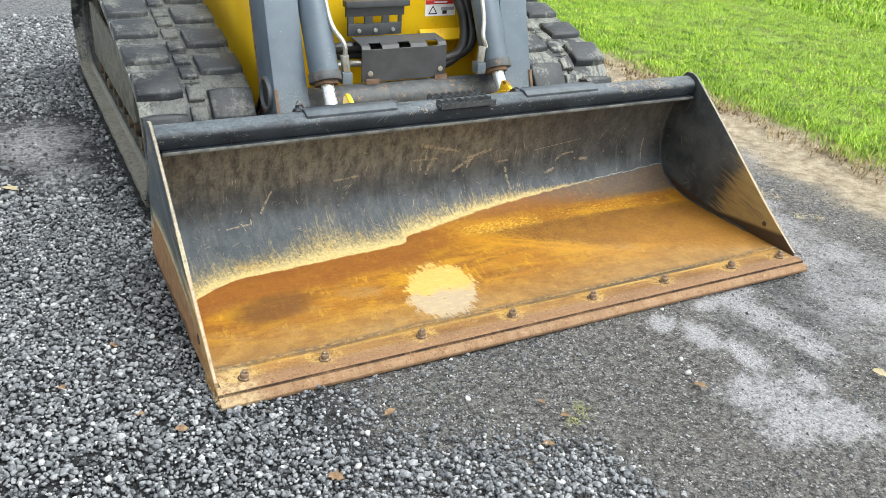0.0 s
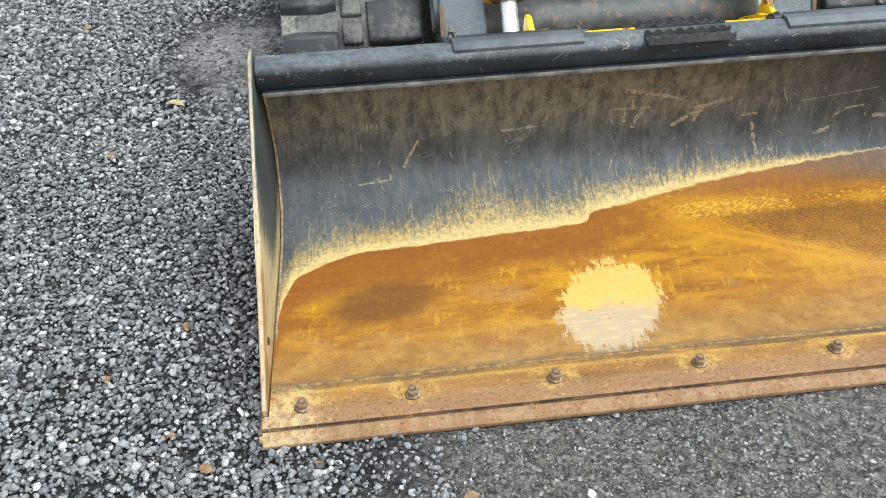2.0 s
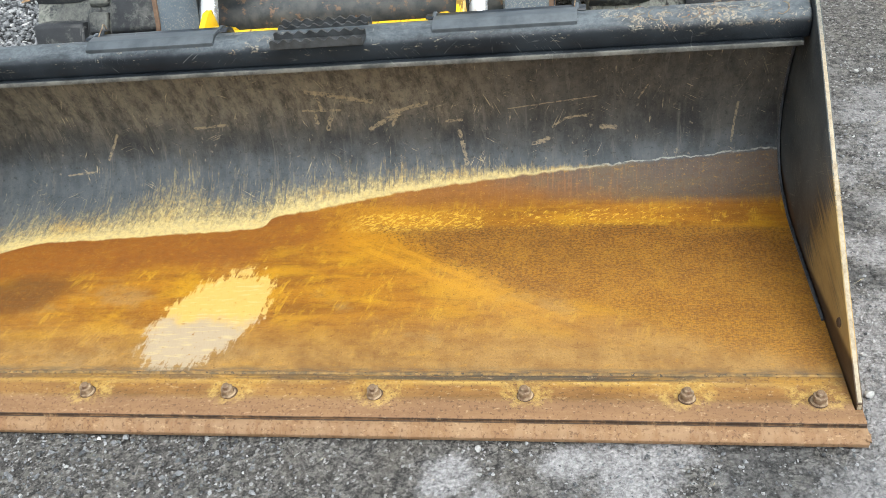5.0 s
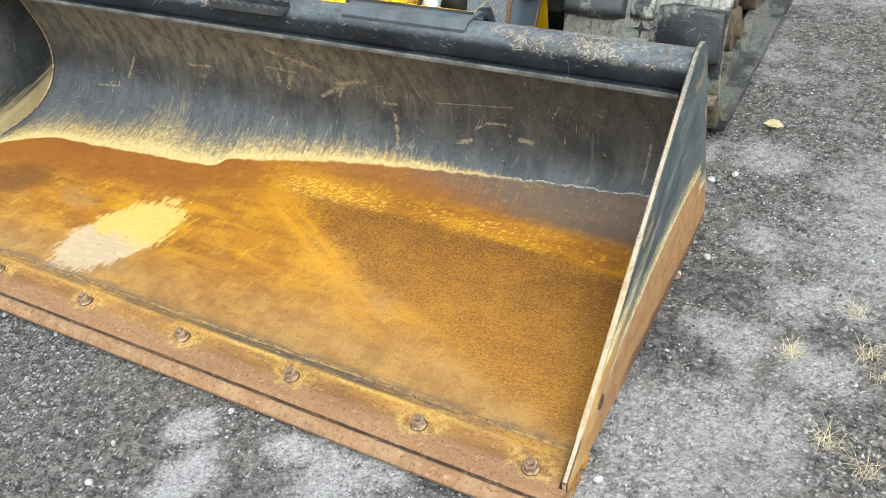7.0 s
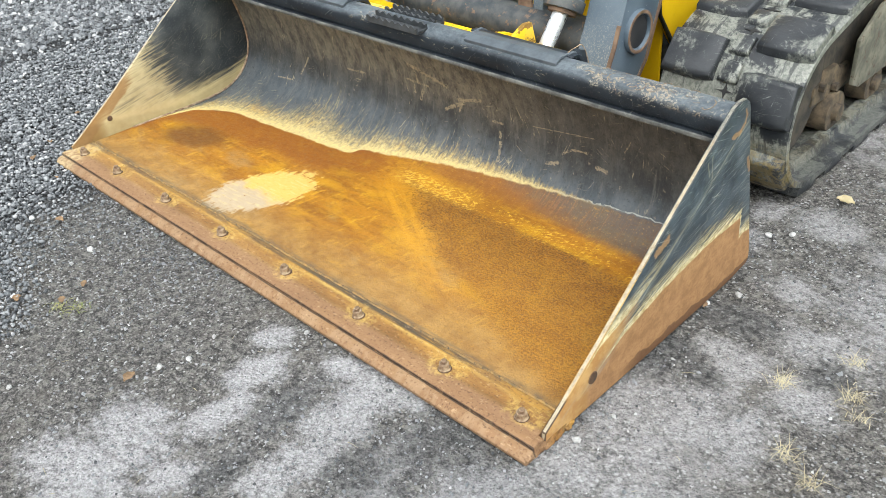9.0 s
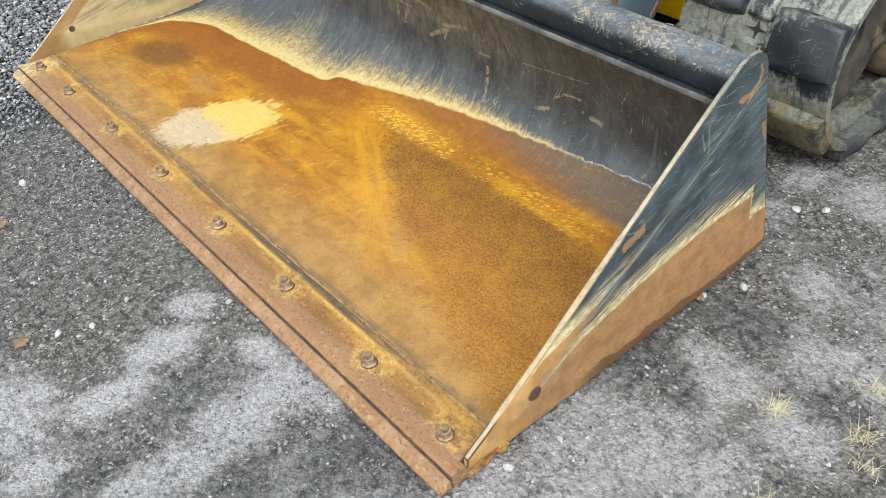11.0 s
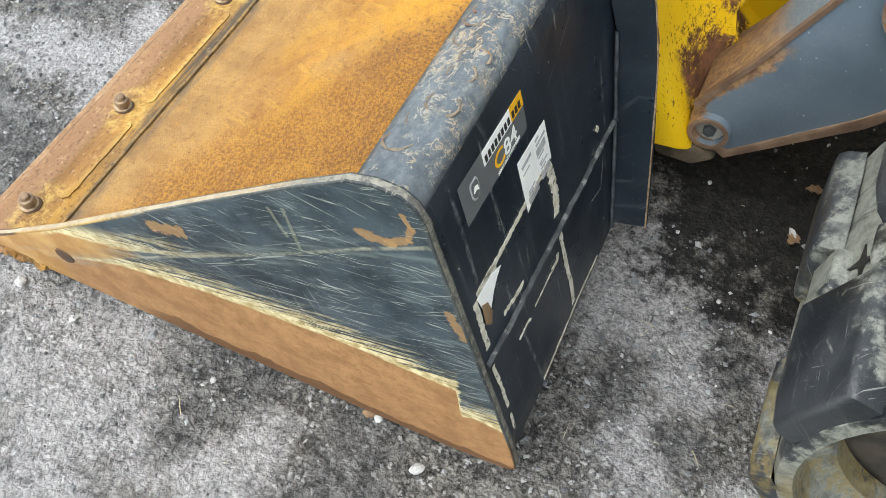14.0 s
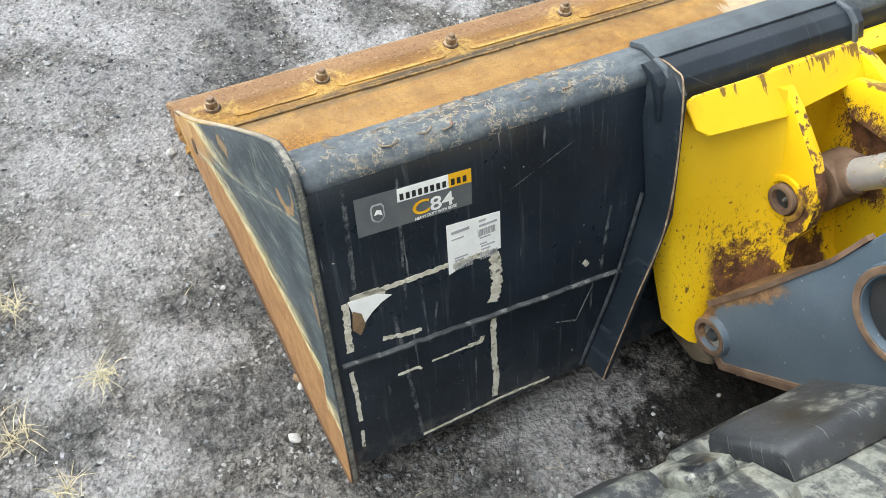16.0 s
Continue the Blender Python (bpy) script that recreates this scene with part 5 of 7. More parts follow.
    for x, y in ((-0.990, 0.070), (-0.760, 0.074), (-0.458, 0.079), (-0.143, 0.080), (0.163, 0.080), (0.464, 0.080), (0.767, 0.077), (1.000, 0.072)):
        hex_bolt(bucket, x, y, 0.0378, 1.0, random.uniform(0, 60))
    bolts = (-1.05, -0.990, -0.760, -0.458, -0.143, 0.163, 0.464, 0.767, 1.000, 1.05)
    for xa, xb in zip(bolts[1:], bolts[2:-1]):
        xa, xb = xa + random.uniform(0.022, 0.034), xb - random.uniform(0.022, 0.034)
        strip = bmesh.new()
        top, low = [], []
        n = 26
        for i in range(n + 1):
            x = xa + (xb - xa) * i / n
            r = min(1.0, (min(i, n - i) + 0.4) / 1.4)
            y1 = 0.104 + 0.013 * math.sqrt(r) + 0.0015 * noise.noise((x * 40, 0, 1))
            low.append((x, 0.0775 + 0.001 * noise.noise((x * 30, 4, 1))))
            top.append((x, y1))
        up = [strip.verts.new((x, y, 0.0374 if y < 0.09 else 0.0396)) for x, y in low + top[::-1]]
        dn = [strip.verts.new((x, y, 0.0370)) for x, y in low + top[::-1]]
        strip.faces.new(up)
        for i in range(len(up)):
            strip.faces.new((up[i], up[(i + 1) % len(up)], dn[(i + 1) % len(up)], dn[i]))
        part("wear_strip", bevel(strip, 0.0012, 2, 40), STRIP, bucket)
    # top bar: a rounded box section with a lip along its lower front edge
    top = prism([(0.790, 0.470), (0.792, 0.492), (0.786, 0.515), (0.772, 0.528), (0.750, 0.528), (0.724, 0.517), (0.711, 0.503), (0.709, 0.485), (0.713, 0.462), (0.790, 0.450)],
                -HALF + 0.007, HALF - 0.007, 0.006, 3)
    part("top_bar", top, BAR, bucket, "worn black top bar, top coloured lighter than front, with muddy scuffs", 50)
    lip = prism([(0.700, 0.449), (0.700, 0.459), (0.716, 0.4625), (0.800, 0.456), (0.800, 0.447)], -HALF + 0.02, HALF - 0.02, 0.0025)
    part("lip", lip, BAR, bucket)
    for s in (-1, 1):
        pad = bmesh.new()
        x0, x1 = (-0.583, -0.262) if s < 0 else (0.256, 0.576)
        join(pad, prism([(0.723, 0.5170), (0.722, 0.5250), (0.745, 0.5365), (0.774, 0.5360), (0.774, 0.5290), (0.747, 0.5290)], x0, x1, 0.0012))
        join(pad, prism([(0.722, 0.508), (0.724, 0.521), (0.757, 0.5285), (0.790, 0.520), (0.790, 0.510)], x0 + 0.006, x1 - 0.006, 0.0012))
        part("wear_pad", pad, PAD, bucket)
        part("rear_flange", prism([(0.770, 0.5290), (0.776, 0.5335), (0.796, 0.5325), (0.812, 0.5230), (0.822, 0.5050), (0.830, 0.4800), (0.822, 0.4780), (0.808, 0.5050), (0.795, 0.5200)], x0 - 0.02, x1 + 0.02, 0.002), BLACK, bucket)
        for x in (x0, x1):
            tab = prism([(0.772, 0.520), (0.774, 0.536), (0.797, 0.5365), (0.816, 0.526), (0.827, 0.506), (0.832, 0.482), (0.815, 0.480)], x - 0.004, x + 0.004, 0.0015)
            part("end_tab", tab, PAD, bucket)
    # serrated step
    thing_step(bucket)
    # embossed marking, unreadable: short raised bars
    for i in range(13):
        x = 0.655 + 0.0285 * i + random.uniform(-0.008, 0.008)
        rx, ry = random.uniform(0.011, 0.016), random.uniform(0.013, 0.018)
        k0, k1 = (0, 22) if i % 3 == 0 else (3, 20 + i % 4)
        loop = [(rx * math.cos(k * math.pi / 11) + random.uniform(-0.001, 0.001), ry * math.sin(k * math.pi / 11), 0.0) for k in range(k0, k1 + 1)]
        b = pipe(loop, 0.0017, 6)
        if i % 2:
            join(b, pipe([(-rx, 0.002, 0), (-0.2 * rx, -0.003, 0.0005), (0.8 * rx, 0.004, 0)], 0.0018, 6))
        for v in b.verts:
            v.co += 0.0016 * noise.noise_vector(v.co * 160 + Vector((i, 0, 0)))
            v.co.z *= 0.4
        high = random.uniform(0, 1)
        b.transform(pose(x, 0.7340 + 0.028 * high, 0.5205 + 0.0075 * high, 23 - 20 * high, 0, random.uniform(-25, 25)))
        part("raised_mark", b, CRUST, bucket)
    # flat outer back
    z_low = 0.070
    rows = [(0.789, 0.508), (0.797, 0.494), (0.8015, 0.478), (back_y(0.25), 0.25), (back_y(z_low), z_low), (0.903, 0.052)]
    back = prism(rows + [(y - 0.0045, z - 0.001) for y, z in rows[::-1]], -HALF + 0.004, HALF - 0.004, 0.0)
    part("back_plate", back, BLACK, bucket, "glossy black outer back plate with dusty streaks")
    for s in (-1, 1):
        line = []
        for i in range(34):
            x = 0.618 + (HALF - 0.012 - 0.618) * i / 33
            z = 0.2318 + 0.060 * (x - 0.62) + random.uniform(-0.0005, 0.0005)
            line.append((s * x, back_y(z) + 0.0025 + random.uniform(-0.001, 0.001), z))
        part("weld_bead", pipe(line, 0.0038, 8), WELD, bucket)
    for s in (-1, 1):
        rows = [[(s * 0.590, 0.775, 0.515), (s * 0.568, 0.750, 0.524)],
                [(s * 0.598, 0.797, 0.500), (s * 0.573, 0.805, 0.541)],
                [(s * 0.600, 0.803, 0.470), (s * 0.581, 0.842, 0.527)],
                [(s * 0.586, back_y(0.358) + 0.004, 0.358), (s * 0.590, 0.895, 0.360)],
                [(s * 0.620, back_y(0.22), 0.22), (s * 0.634, 0.929, 0.235)],
                [(s * 0.676, back_y(0.08), 0.08), (s * 0.678, 0.961, 0.100)]]
        wing = part("hook_wing", sheet(rows, 0.009), BLACK, bucket, "black flared plate welded to the back")
        part("worn_rim", pipe([Vector(r[1]) for r in rows], 0.0013, 6), BOLT, wing)
        root = [Vector(r[0]) + Vector((s * 0.007, 0.004, 0)) for r in rows[3:]]
        part("root_weld", pipe(root, 0.0030, 8), BLACK_WELD, wing)
    make_decals(bucket)
    return bucket


def thing_step(bucket):
    """Serrated foot step on the top bar: three wavy-edged strips on a base."""
    holder = bmesh.new()
    x0, x1 = -0.112, 0.104
    box(x0, x1, 0.690, 0.800, 0.512, 0.522, 0.002, holder)
    base = part("step", holder, DARKSTEEL, bucket, "serrated black foot step")
    n = 54
    for y in (0.690, 0.728, 0.766, 0.800):
        b = bmesh.new()
        z0 = 0.515
        rows = []
        for i in range(n + 1):
            x = x0 + (x1 - x0) * i / n
            top = 0.5355 + 0.0038 * math.sin(i / n * 2 * math.pi * 8) + (0.0 if y > 0.7 else -0.003)
            rows.append([b.verts.new((x, y - 0.003, z0)), b.verts.new((x, y + 0.003, z0)), b.verts.new((x, y + 0.003, top)), b.verts.new((x, y - 0.003, top))])
        for r0, r1 in zip(rows, rows[1:]):
            for k in range(4):
                b.faces.new((r0[k], r0[(k + 1) % 4], r1[(k + 1) % 4], r1[k]))
        b.faces.new(rows[0])
        b.faces.new(rows[-1])
        part("serrated_strip", b, DARKSTEEL, base)
    return base


def on_back(x, z, lift=0.0):
    """A place on the bucket's outer back at that height."""
    k = Vector((0, BACK_TOP[1] - BACK_LOW[1], BACK_LOW[0] - BACK_TOP[0])).normalized()
    return Vector((x, back_y(z), z)) + k * (0.0005 + lift)


def patch(outline, lift):
    """A thin film on the back, from (x, z) corners."""
    b = bmesh.new()
    low = [b.verts.new(on_back(x, z, lift)) for x, z in outline]
    up = [b.verts.new(on_back(x, z, lift + 0.0006)) for x, z in outline]
    b.faces.new(low)
    b.faces.new(up)
    n = len(outline)
    for i in range(n):
        b.faces.new((low[i], low[(i + 1) % n], up[(i + 1) % n], up[i]))
    return b


def lettering(text, x, z, size, material, parent, lift, wide=1.0):
    """Words on the bucket's back; x, z is where they start, read from behind the bucket."""
    cu = bpy.data.curves.new("words", "FONT")
    cu.body, cu.size, cu.extrude, cu.offset = text, size, 0.0002, size * 0.012
    tmp = bpy.data.objects.new("tmp", cu)
    scene.collection.objects.link(tmp)
    me = bpy.data.meshes.new_from_object(tmp.evaluated_get(bpy.context.evaluated_depsgraph_get()))
    bpy.data.objects.remove(tmp)
    up = (on_back(0, 0.3) - on_back(0, 0.2)).normalized()
    side = Vector((-1, 0, 0))
    out = side.cross(up)
    m = Matrix((side * wide, up, out)).transposed().to_4x4()
    m.translation = on_back(x, z, lift)
    me.transform(m)
    me.materials.clear()
    me.materials.append(material)
    return hang(new("lettering", me), parent)


def make_decals(bucket):
    grey = part("decal", patch([(1.0075, 0.4362), (1.0070, 0.4872), (0.8545, 0.4785), (0.8560, 0.4290)], 0.0), DECAL_GREY, bucket, "grey product decal with white and amber lettering")
    part("decal_band", patch([(0.9540, 0.4660), (0.9532, 0.4832), (0.8862, 0.4802), (0.8864, 0.4622)], 0.0007), WHITE, grey)
    part("decal_band", patch([(0.8862, 0.4622), (0.8860, 0.4802), (0.8552, 0.4784), (0.8554, 0.4602)], 0.0007), AMBER, grey)
    # trade name as plain upright bars of the letters' size
    for x0, count in ((0.9508, 8), (0.8832, 3)):
        for k in range(count):
            x = x0 - 0.0080 * k
            z = 0.4668 - 0.045 * (0.9508 - x)
            part("print_bar", patch([(x, z + 0.0012), (x, z + 0.0092), (x - 0.0048, z + 0.0090), (x - 0.0048, z + 0.0010)], 0.0014), INK, grey)
    lettering("C", 0.9370, 0.4405, 0.0270, AMBER, grey, 0.0012, 1.30)
    lettering("84", 0.9130, 0.4394, 0.0262, WHITE, grey, 0.0012, 1.24)
    lettering("HEAVY DUTY WITH EDGE", 0.9340, 0.4336, 0.0054, WHITE, grey, 0.0012, 0.90)
    # maker's mark as a plain framed blob
    part("mark", patch([(0.9862, 0.4512), (0.9888, 0.4560), (0.9888, 0.4688), (0.9862, 0.4732), (0.9738, 0.4726), (0.9714, 0.4682), (0.9714, 0.4552), (0.9738, 0.4508), (0.9800, 0.4484)], 0.0007), GREYINK, grey)
    part("mark", patch([(0.9846, 0.4530), (0.9870, 0.4570), (0.9870, 0.4680), (0.9846, 0.4714), (0.9754, 0.4708), (0.9732, 0.4674), (0.9732, 0.4562), (0.9754, 0.4526), (0.9800, 0.4504)], 0.0014), DECAL_GREY, grey)
    part("mark", patch([(0.9850, 0.4600), (0.9815, 0.4660), (0.9760, 0.4640), (0.9748, 0.4570), (0.9800, 0.4605)], 0.0021), WHITE, grey)
    label = part("shipping_label", patch([(0.8935, 0.4105), (0.8168, 0.4045), (0.8172, 0.3480), (0.8290, 0.3500), (0.8420, 0.3450), (0.8560, 0.3480), (0.8760, 0.3420), (0.8945, 0.3361)], 0.0), WHITE, bucket, "white torn paper label with grey print")
    rnd = random.Random(4)
    for x0, x1, z, h in ((0.888, 0.862, 0.395, 0.004), (0.848, 0.838, 0.399, 0.003), (0.848, 0.822, 0.392, 0.003), (0.888, 0.870, 0.386, 0.002), (0.885, 0.866, 0.357, 0.002),
                         (0.885, 0.872, 0.353, 0.002), (0.848, 0.832, 0.374, 0.002), (0.848, 0.838, 0.365, 0.002), (0.846, 0.826, 0.361, 0.002), (0.846, 0.833, 0.356, 0.002)):
        part("print_bar", patch([(x0, z), (x0, z + h), (x1, z + h), (x1, z)], 0.0007), GREYINK, label)
    for xa, xb, z0, z1 in ((0.850, 0.824, 0.378, 0.388), (0.886, 0.860, 0.340, 0.350), (0.848, 0.824, 0.342, 0.352)):
        x = xa
        b = bmesh.new()
        while x > xb:
            w = rnd.choice((0.0006, 0.001, 0.0015))
            join(b, patch([(x, z0), (x, z1), (x - w, z1), (x - w, z0)], 0.0007))
            x -= w + rnd.choice((0.0007, 0.0012))
        part("bar_print", b, GREYINK, label)
    # torn tape left from a removed packet
    def torn(pts, w):
        top, low = [], []
        for i in range(len(pts) - 1):
            for k in range(10):
                t = k / 10
                x = pts[i][0] + (pts[i + 1][0] - pts[i][0]) * t
                z = pts[i][1] + (pts[i + 1][1] - pts[i][1]) * t
                dx, dz = pts[i + 1][0] - pts[i][0], pts[i + 1][1] - pts[i][1]
                n = math.hypot(dx, dz)
                j, k2 = (1.0 - 0.55 * rnd.random() ** 2) * 0.85 * w, (1.0 - 0.55 * rnd.random() ** 2) * 0.85 * w
                top.append((x - dz / n * j, z + dx / n * j))
                low.append((x + dz / n * k2, z - dx / n * k2))
        part("tape_residue", patch(top + low[::-1], 0.0002), TAPE, bucket)
    torn([(0.895, 0.352), (0.925, 0.3525), (0.965, 0.3525), (1.0, 0.355), (1.034, 0.356)], 0.0050)
    torn([(1.038, 0.352), (1.040, 0.300), (1.041, 0.273)], 0.0065)
    torn([(1.030, 0.350), (1.000, 0.352), (0.982, 0.347)], 0.0090)
    torn([(0.828, 0.344), (0.826, 0.320), (0.824, 0.295), (0.833, 0.262)], 0.0115)
    torn([(0.888, 0.347), (0.860, 0.349), (0.832, 0.350)], 0.0060)
    torn([(0.832, 0.236), (0.834, 0.180), (0.831, 0.130), (0.836, 0.086)], 0.0065)
    torn([(1.0445, 0.243), (1.0430, 0.190), (1.0436, 0.149)], 0.0045)
    torn([(1.0440, 0.135), (1.0460, 0.100)], 0.0035)
    torn([(0.9955, 0.277), (0.965, 0.270), (0.9376, 0.267)], 0.0045)
    torn([(0.9817, 0.206), (0.952, 0.206), (0.946, 0.200)], 0.0030)
    torn([(0.930, 0.206), (0.890, 0.2055), (0.853, 0.2055)], 0.0022)
    torn([(0.875, 0.206), (0.853, 0.205), (0.850, 0.214)], 0.0042)
    torn([(0.955, 0.076), (0.90, 0.078), (0.82, 0.081), (0.73, 0.077)], 0.0030)
    part("paper_scrap", patch([(1.034, 0.354), (0.995, 0.350), (0.976, 0.341), (0.990, 0.336), (1.005, 0.326), (1.022, 0.308), (1.028, 0.322)], 0.0012), WHITE, bucket, "torn white paper scrap")
    part("paper_scrap", patch([(1.030, 0.338), (1.019, 0.330), (1.016, 0.312), (1.024, 0.298), (1.034, 0.310)], 0.0020), LEAF, bucket, "torn brown paper scrap")
    torn([(0.683, 0.272), (0.675, 0.262)], 0.005)


make_bucket()

# ---- the track loader behind the bucket ----
CX = -0.03


def hull_path(circles, n):
    """The belt's way round wheels (y, z, r), cut into n even steps: (y, z, angle)."""
    pts = []
    for cy, cz, r in circles:
        pts += [(cy + r * math.cos(2 * math.pi * i / 96), cz + r * math.sin(2 * math.pi * i / 96)) for i in range(96)]
    pts = sorted(set(pts))

    def half(seq):
        h = []
        for p in seq:
            while len(h) > 1 and (h[-1][0] - h[-2][0]) * (p[1] - h[-2][1]) - (h[-1][1] - h[-2][1]) * (p[0] - h[-2][0]) <= 0:
                h.pop()
            h.append(p)
        return h[:-1]
    loop = half(pts) + half(pts[::-1])
    loop.append(loop[0])
    d = [0.0]
    for a, b in zip(loop, loop[1:]):
        d.append(d[-1] + math.hypot(b[0] - a[0], b[1] - a[1]))
    out = []
    for i in range(n):
        s = d[-1] * i / n
        k = max(j for j in range(len(d) - 1) if d[j] <= s)
        t = (s - d[k]) / (d[k + 1] - d[k])
        a, b = loop[k], loop[k + 1]
        out.append((a[0] + (b[0] - a[0]) * t, a[1] + (b[1] - a[1]) * t))
    res = []
    for i in range(n):
        a, b = out[i - 1], out[(i + 1) % n]
        res.append((*out[i], math.atan2(b[1] - a[1], b[0] - a[0])))
    return res, d[-1]


WHEELS = ((1.425, 0.268, 0.240), (3.26, 0.268, 0.240), (2.95, 0.62, 0.25))


def lug_mesh(w, l, h):
    """A worn rubber lug: low rounded block with soft shoulders, l along the belt."""
    b = bmesh.new()
    vs = []
    for z, k in ((-0.004, 1.0), (h * 0.6, 0.95), (h * 0.9, 0.87), (h, 0.70)):
        vs.append([b.verts.new((sx * (w / 2 - l / 2 * (1 - k) * 0.5), sy * l / 2 * k, z)) for sx, sy in ((-1, -0.92), (-0.5, -1), (0.5, -1.04), (1, -0.95), (1, 0.95), (0.5, 1), (-0.5, 1.03), (-1, 0.9))])
    for r0, r1 in zip(vs, vs[1:]):
        for i in range(8):
            b.faces.new((r0[i], r0[(i + 1) % 8], r1[(i + 1) % 8], r1[i]))
    b.faces.new(vs[-1])
    bevel(b, 0.0035, 2, 28)
    return mesh_of(b, LUG if w > 0.1 else RUBBER, 50)


def make_track(loader, cx, mirror):
    n = 200
    path, length = hull_path(WHEELS, n)
    half, thick = 0.206, 0.030
    b = bmesh.new()
    rows = []
    for y, z, a in path:
        ny, nz = math.sin(a), -math.cos(a)
        sec = ((-half, 0.0), (-half + 0.012, 0.004), (half - 0.012, 0.004), (half, 0.0), (half, -thick * 0.6), (half - 0.05, -thick * 0.75), (half - 0.062, -thick - 0.022), (half - 0.095, -thick - 0.022), (half - 0.105, -thick), (-half + 0.105, -thick), (-half + 0.095, -thick - 0.022), (-half + 0.062, -thick - 0.022), (-half + 0.05, -thick * 0.75), (-half, -thick * 0.6))
        ns = len(sec)
        rows.append([b.verts.new((cx + x, y + ny * o, z + nz * o)) for x, o in sec])
    for i in range(n):
        r0, r1 = rows[i], rows[(i + 1) % n]
        for k in range(ns):
            b.faces.new((r0[k], r0[(k + 1) % ns], r1[(k + 1) % ns], r1[k]))
    belt = part("track_belt", b, RUBBER, loader, "dusty black rubber track with block lugs", 50)
    pitches = 26
    wide, centre = lug_mesh(0.162, 0.136, 0.029), lug_mesh(0.060, 0.066, 0.020)
    # black star plate stands in for the shade in an open sprocket hole
    sb = bmesh.new()
    pts = [(math.cos(k * math.pi / 6) * (0.026 if k % 3 == 0 else 0.008), math.sin(k * math.pi / 6) * (0.022 if k % 3 == 0 else 0.007)) for k in range(12)]
    top = [sb.verts.new((x, y, 0.0065)) for x, y in pts]
    low = [sb.verts.new((x, y, 0.0)) for x, y in pts]
    sb.faces.new(top)
    for k in range(12):
        sb.faces.new((top[k], top[(k + 1) % 12], low[(k + 1) % 12], low[k]))
    slot = mesh_of(sb, INK)

    def place(name, mesh, s, x, off=0.0):
        k = (s % 1.0) * n
        y, z, a = path[int(k) % n]
        ny, nz = math.sin(a), -math.cos(a)
        ob = hang(new(name, mesh), belt)
        t = Vector((0, math.cos(a), math.sin(a)))
        u = Vector((0, ny, nz))
        m = Matrix((t.cross(u), t, u)).transposed().to_4x4()
        m.translation = (cx + x, y + ny * off, z + nz * off)
        ob.matrix_basis = m
    for i in range(pitches):
        s = (i + 0.72) / pitches
        place("lug", wide, s, 0.124 * mirror)
        place("lug", wide, s + 0.5 / pitches, -0.124 * mirror)
        for h in (0.0, 0.5):
            place("centre_bar", centre, s + (h + 0.25) / pitches, 0.0)
            place("sprocket_slot", slot, s + h / pitches, 0.0)
    # wheels and frame inside the belt
    out = 1 if cx > 0 else -1
    frame_b = prism([(1.50, 0.16), (3.15, 0.16), (3.15, 0.30), (2.9, 0.40), (2.4, 0.44), (1.75, 0.40), (1.50, 0.30)], cx - 0.09, cx + 0.09, 0.006)
    part("track_frame", frame_b, SHADY, loader, "muddy steel track frame coloured dark as in shade")
    fork = prism([(1.575, 0.190), (1.78, 0.178), (1.84, 0.195), (1.84, 0.262), (1.76, 0.262), (1.735, 0.285), (1.650, 0.285), (1.625, 0.258), (1.575, 0.250)], cx + out * 0.080, cx + out * 0.106, 0.006)
    fork_ob = part("idler_fork", fork, MUDDY, loader, "brown muddy idler fork with two hex bolts")
    for by, bz in ((1.72, 0.215), (1.62, 0.245)):
        part("fork_bolt", rod((cx + out * 0.104, by, bz), (cx + out * 0.124, by, bz), 0.017, 6, 0.016, 0.002), MUDDY, fork_ob)
    frame2 = prism([(1.83, 0.185), (3.05, 0.185), (3.05, 0.46), (1.90, 0.44), (1.76, 0.36), (1.77, 0.21)], cx + out * 0.135, cx + out * 0.150, 0.006)
    part("frame_rail", frame2, make_plain("muddy_frame", (0.075, 0.075, 0.058), (0.19, 0.18, 0.14), 0.8, 0.0, 14, 0.3, (0.08, 0.055, 0.035)), loader)
    for y, z, r in WHEELS[:2]:
        for dx in (-0.07, 0.07):
            part("idler_wheel", ring((cx + dx - 0.03, y, z), (cx + dx + 0.03, y, z), r - thick - 0.004, 0.09, 40, 0.004), SHADY, loader)
    part("sprocket", ring((cx - 0.04, 2.95, 0.62), (cx + 0.04, 2.95, 0.62), 0.212, 0.06, 24, 0.004), RUSTY, loader)
    for i in range(5):
        y = 1.72 + i * 0.31
        for dx in (-0.095, 0.095):
            r = ring((cx + dx - 0.035, y, 0.132), (cx + dx + 0.035, y, 0.132), 0.068, 0.028, 26, 0.004)
            w = part("roller", r, MUDDY, loader)
            cap = rod((cx + dx + out * 0.03, y, 0.132), (cx + dx + out * 0.052, y, 0.132), 0.030, 16, 0.028, 0.002)
            part("hub_cap", cap, MUDDY, w)


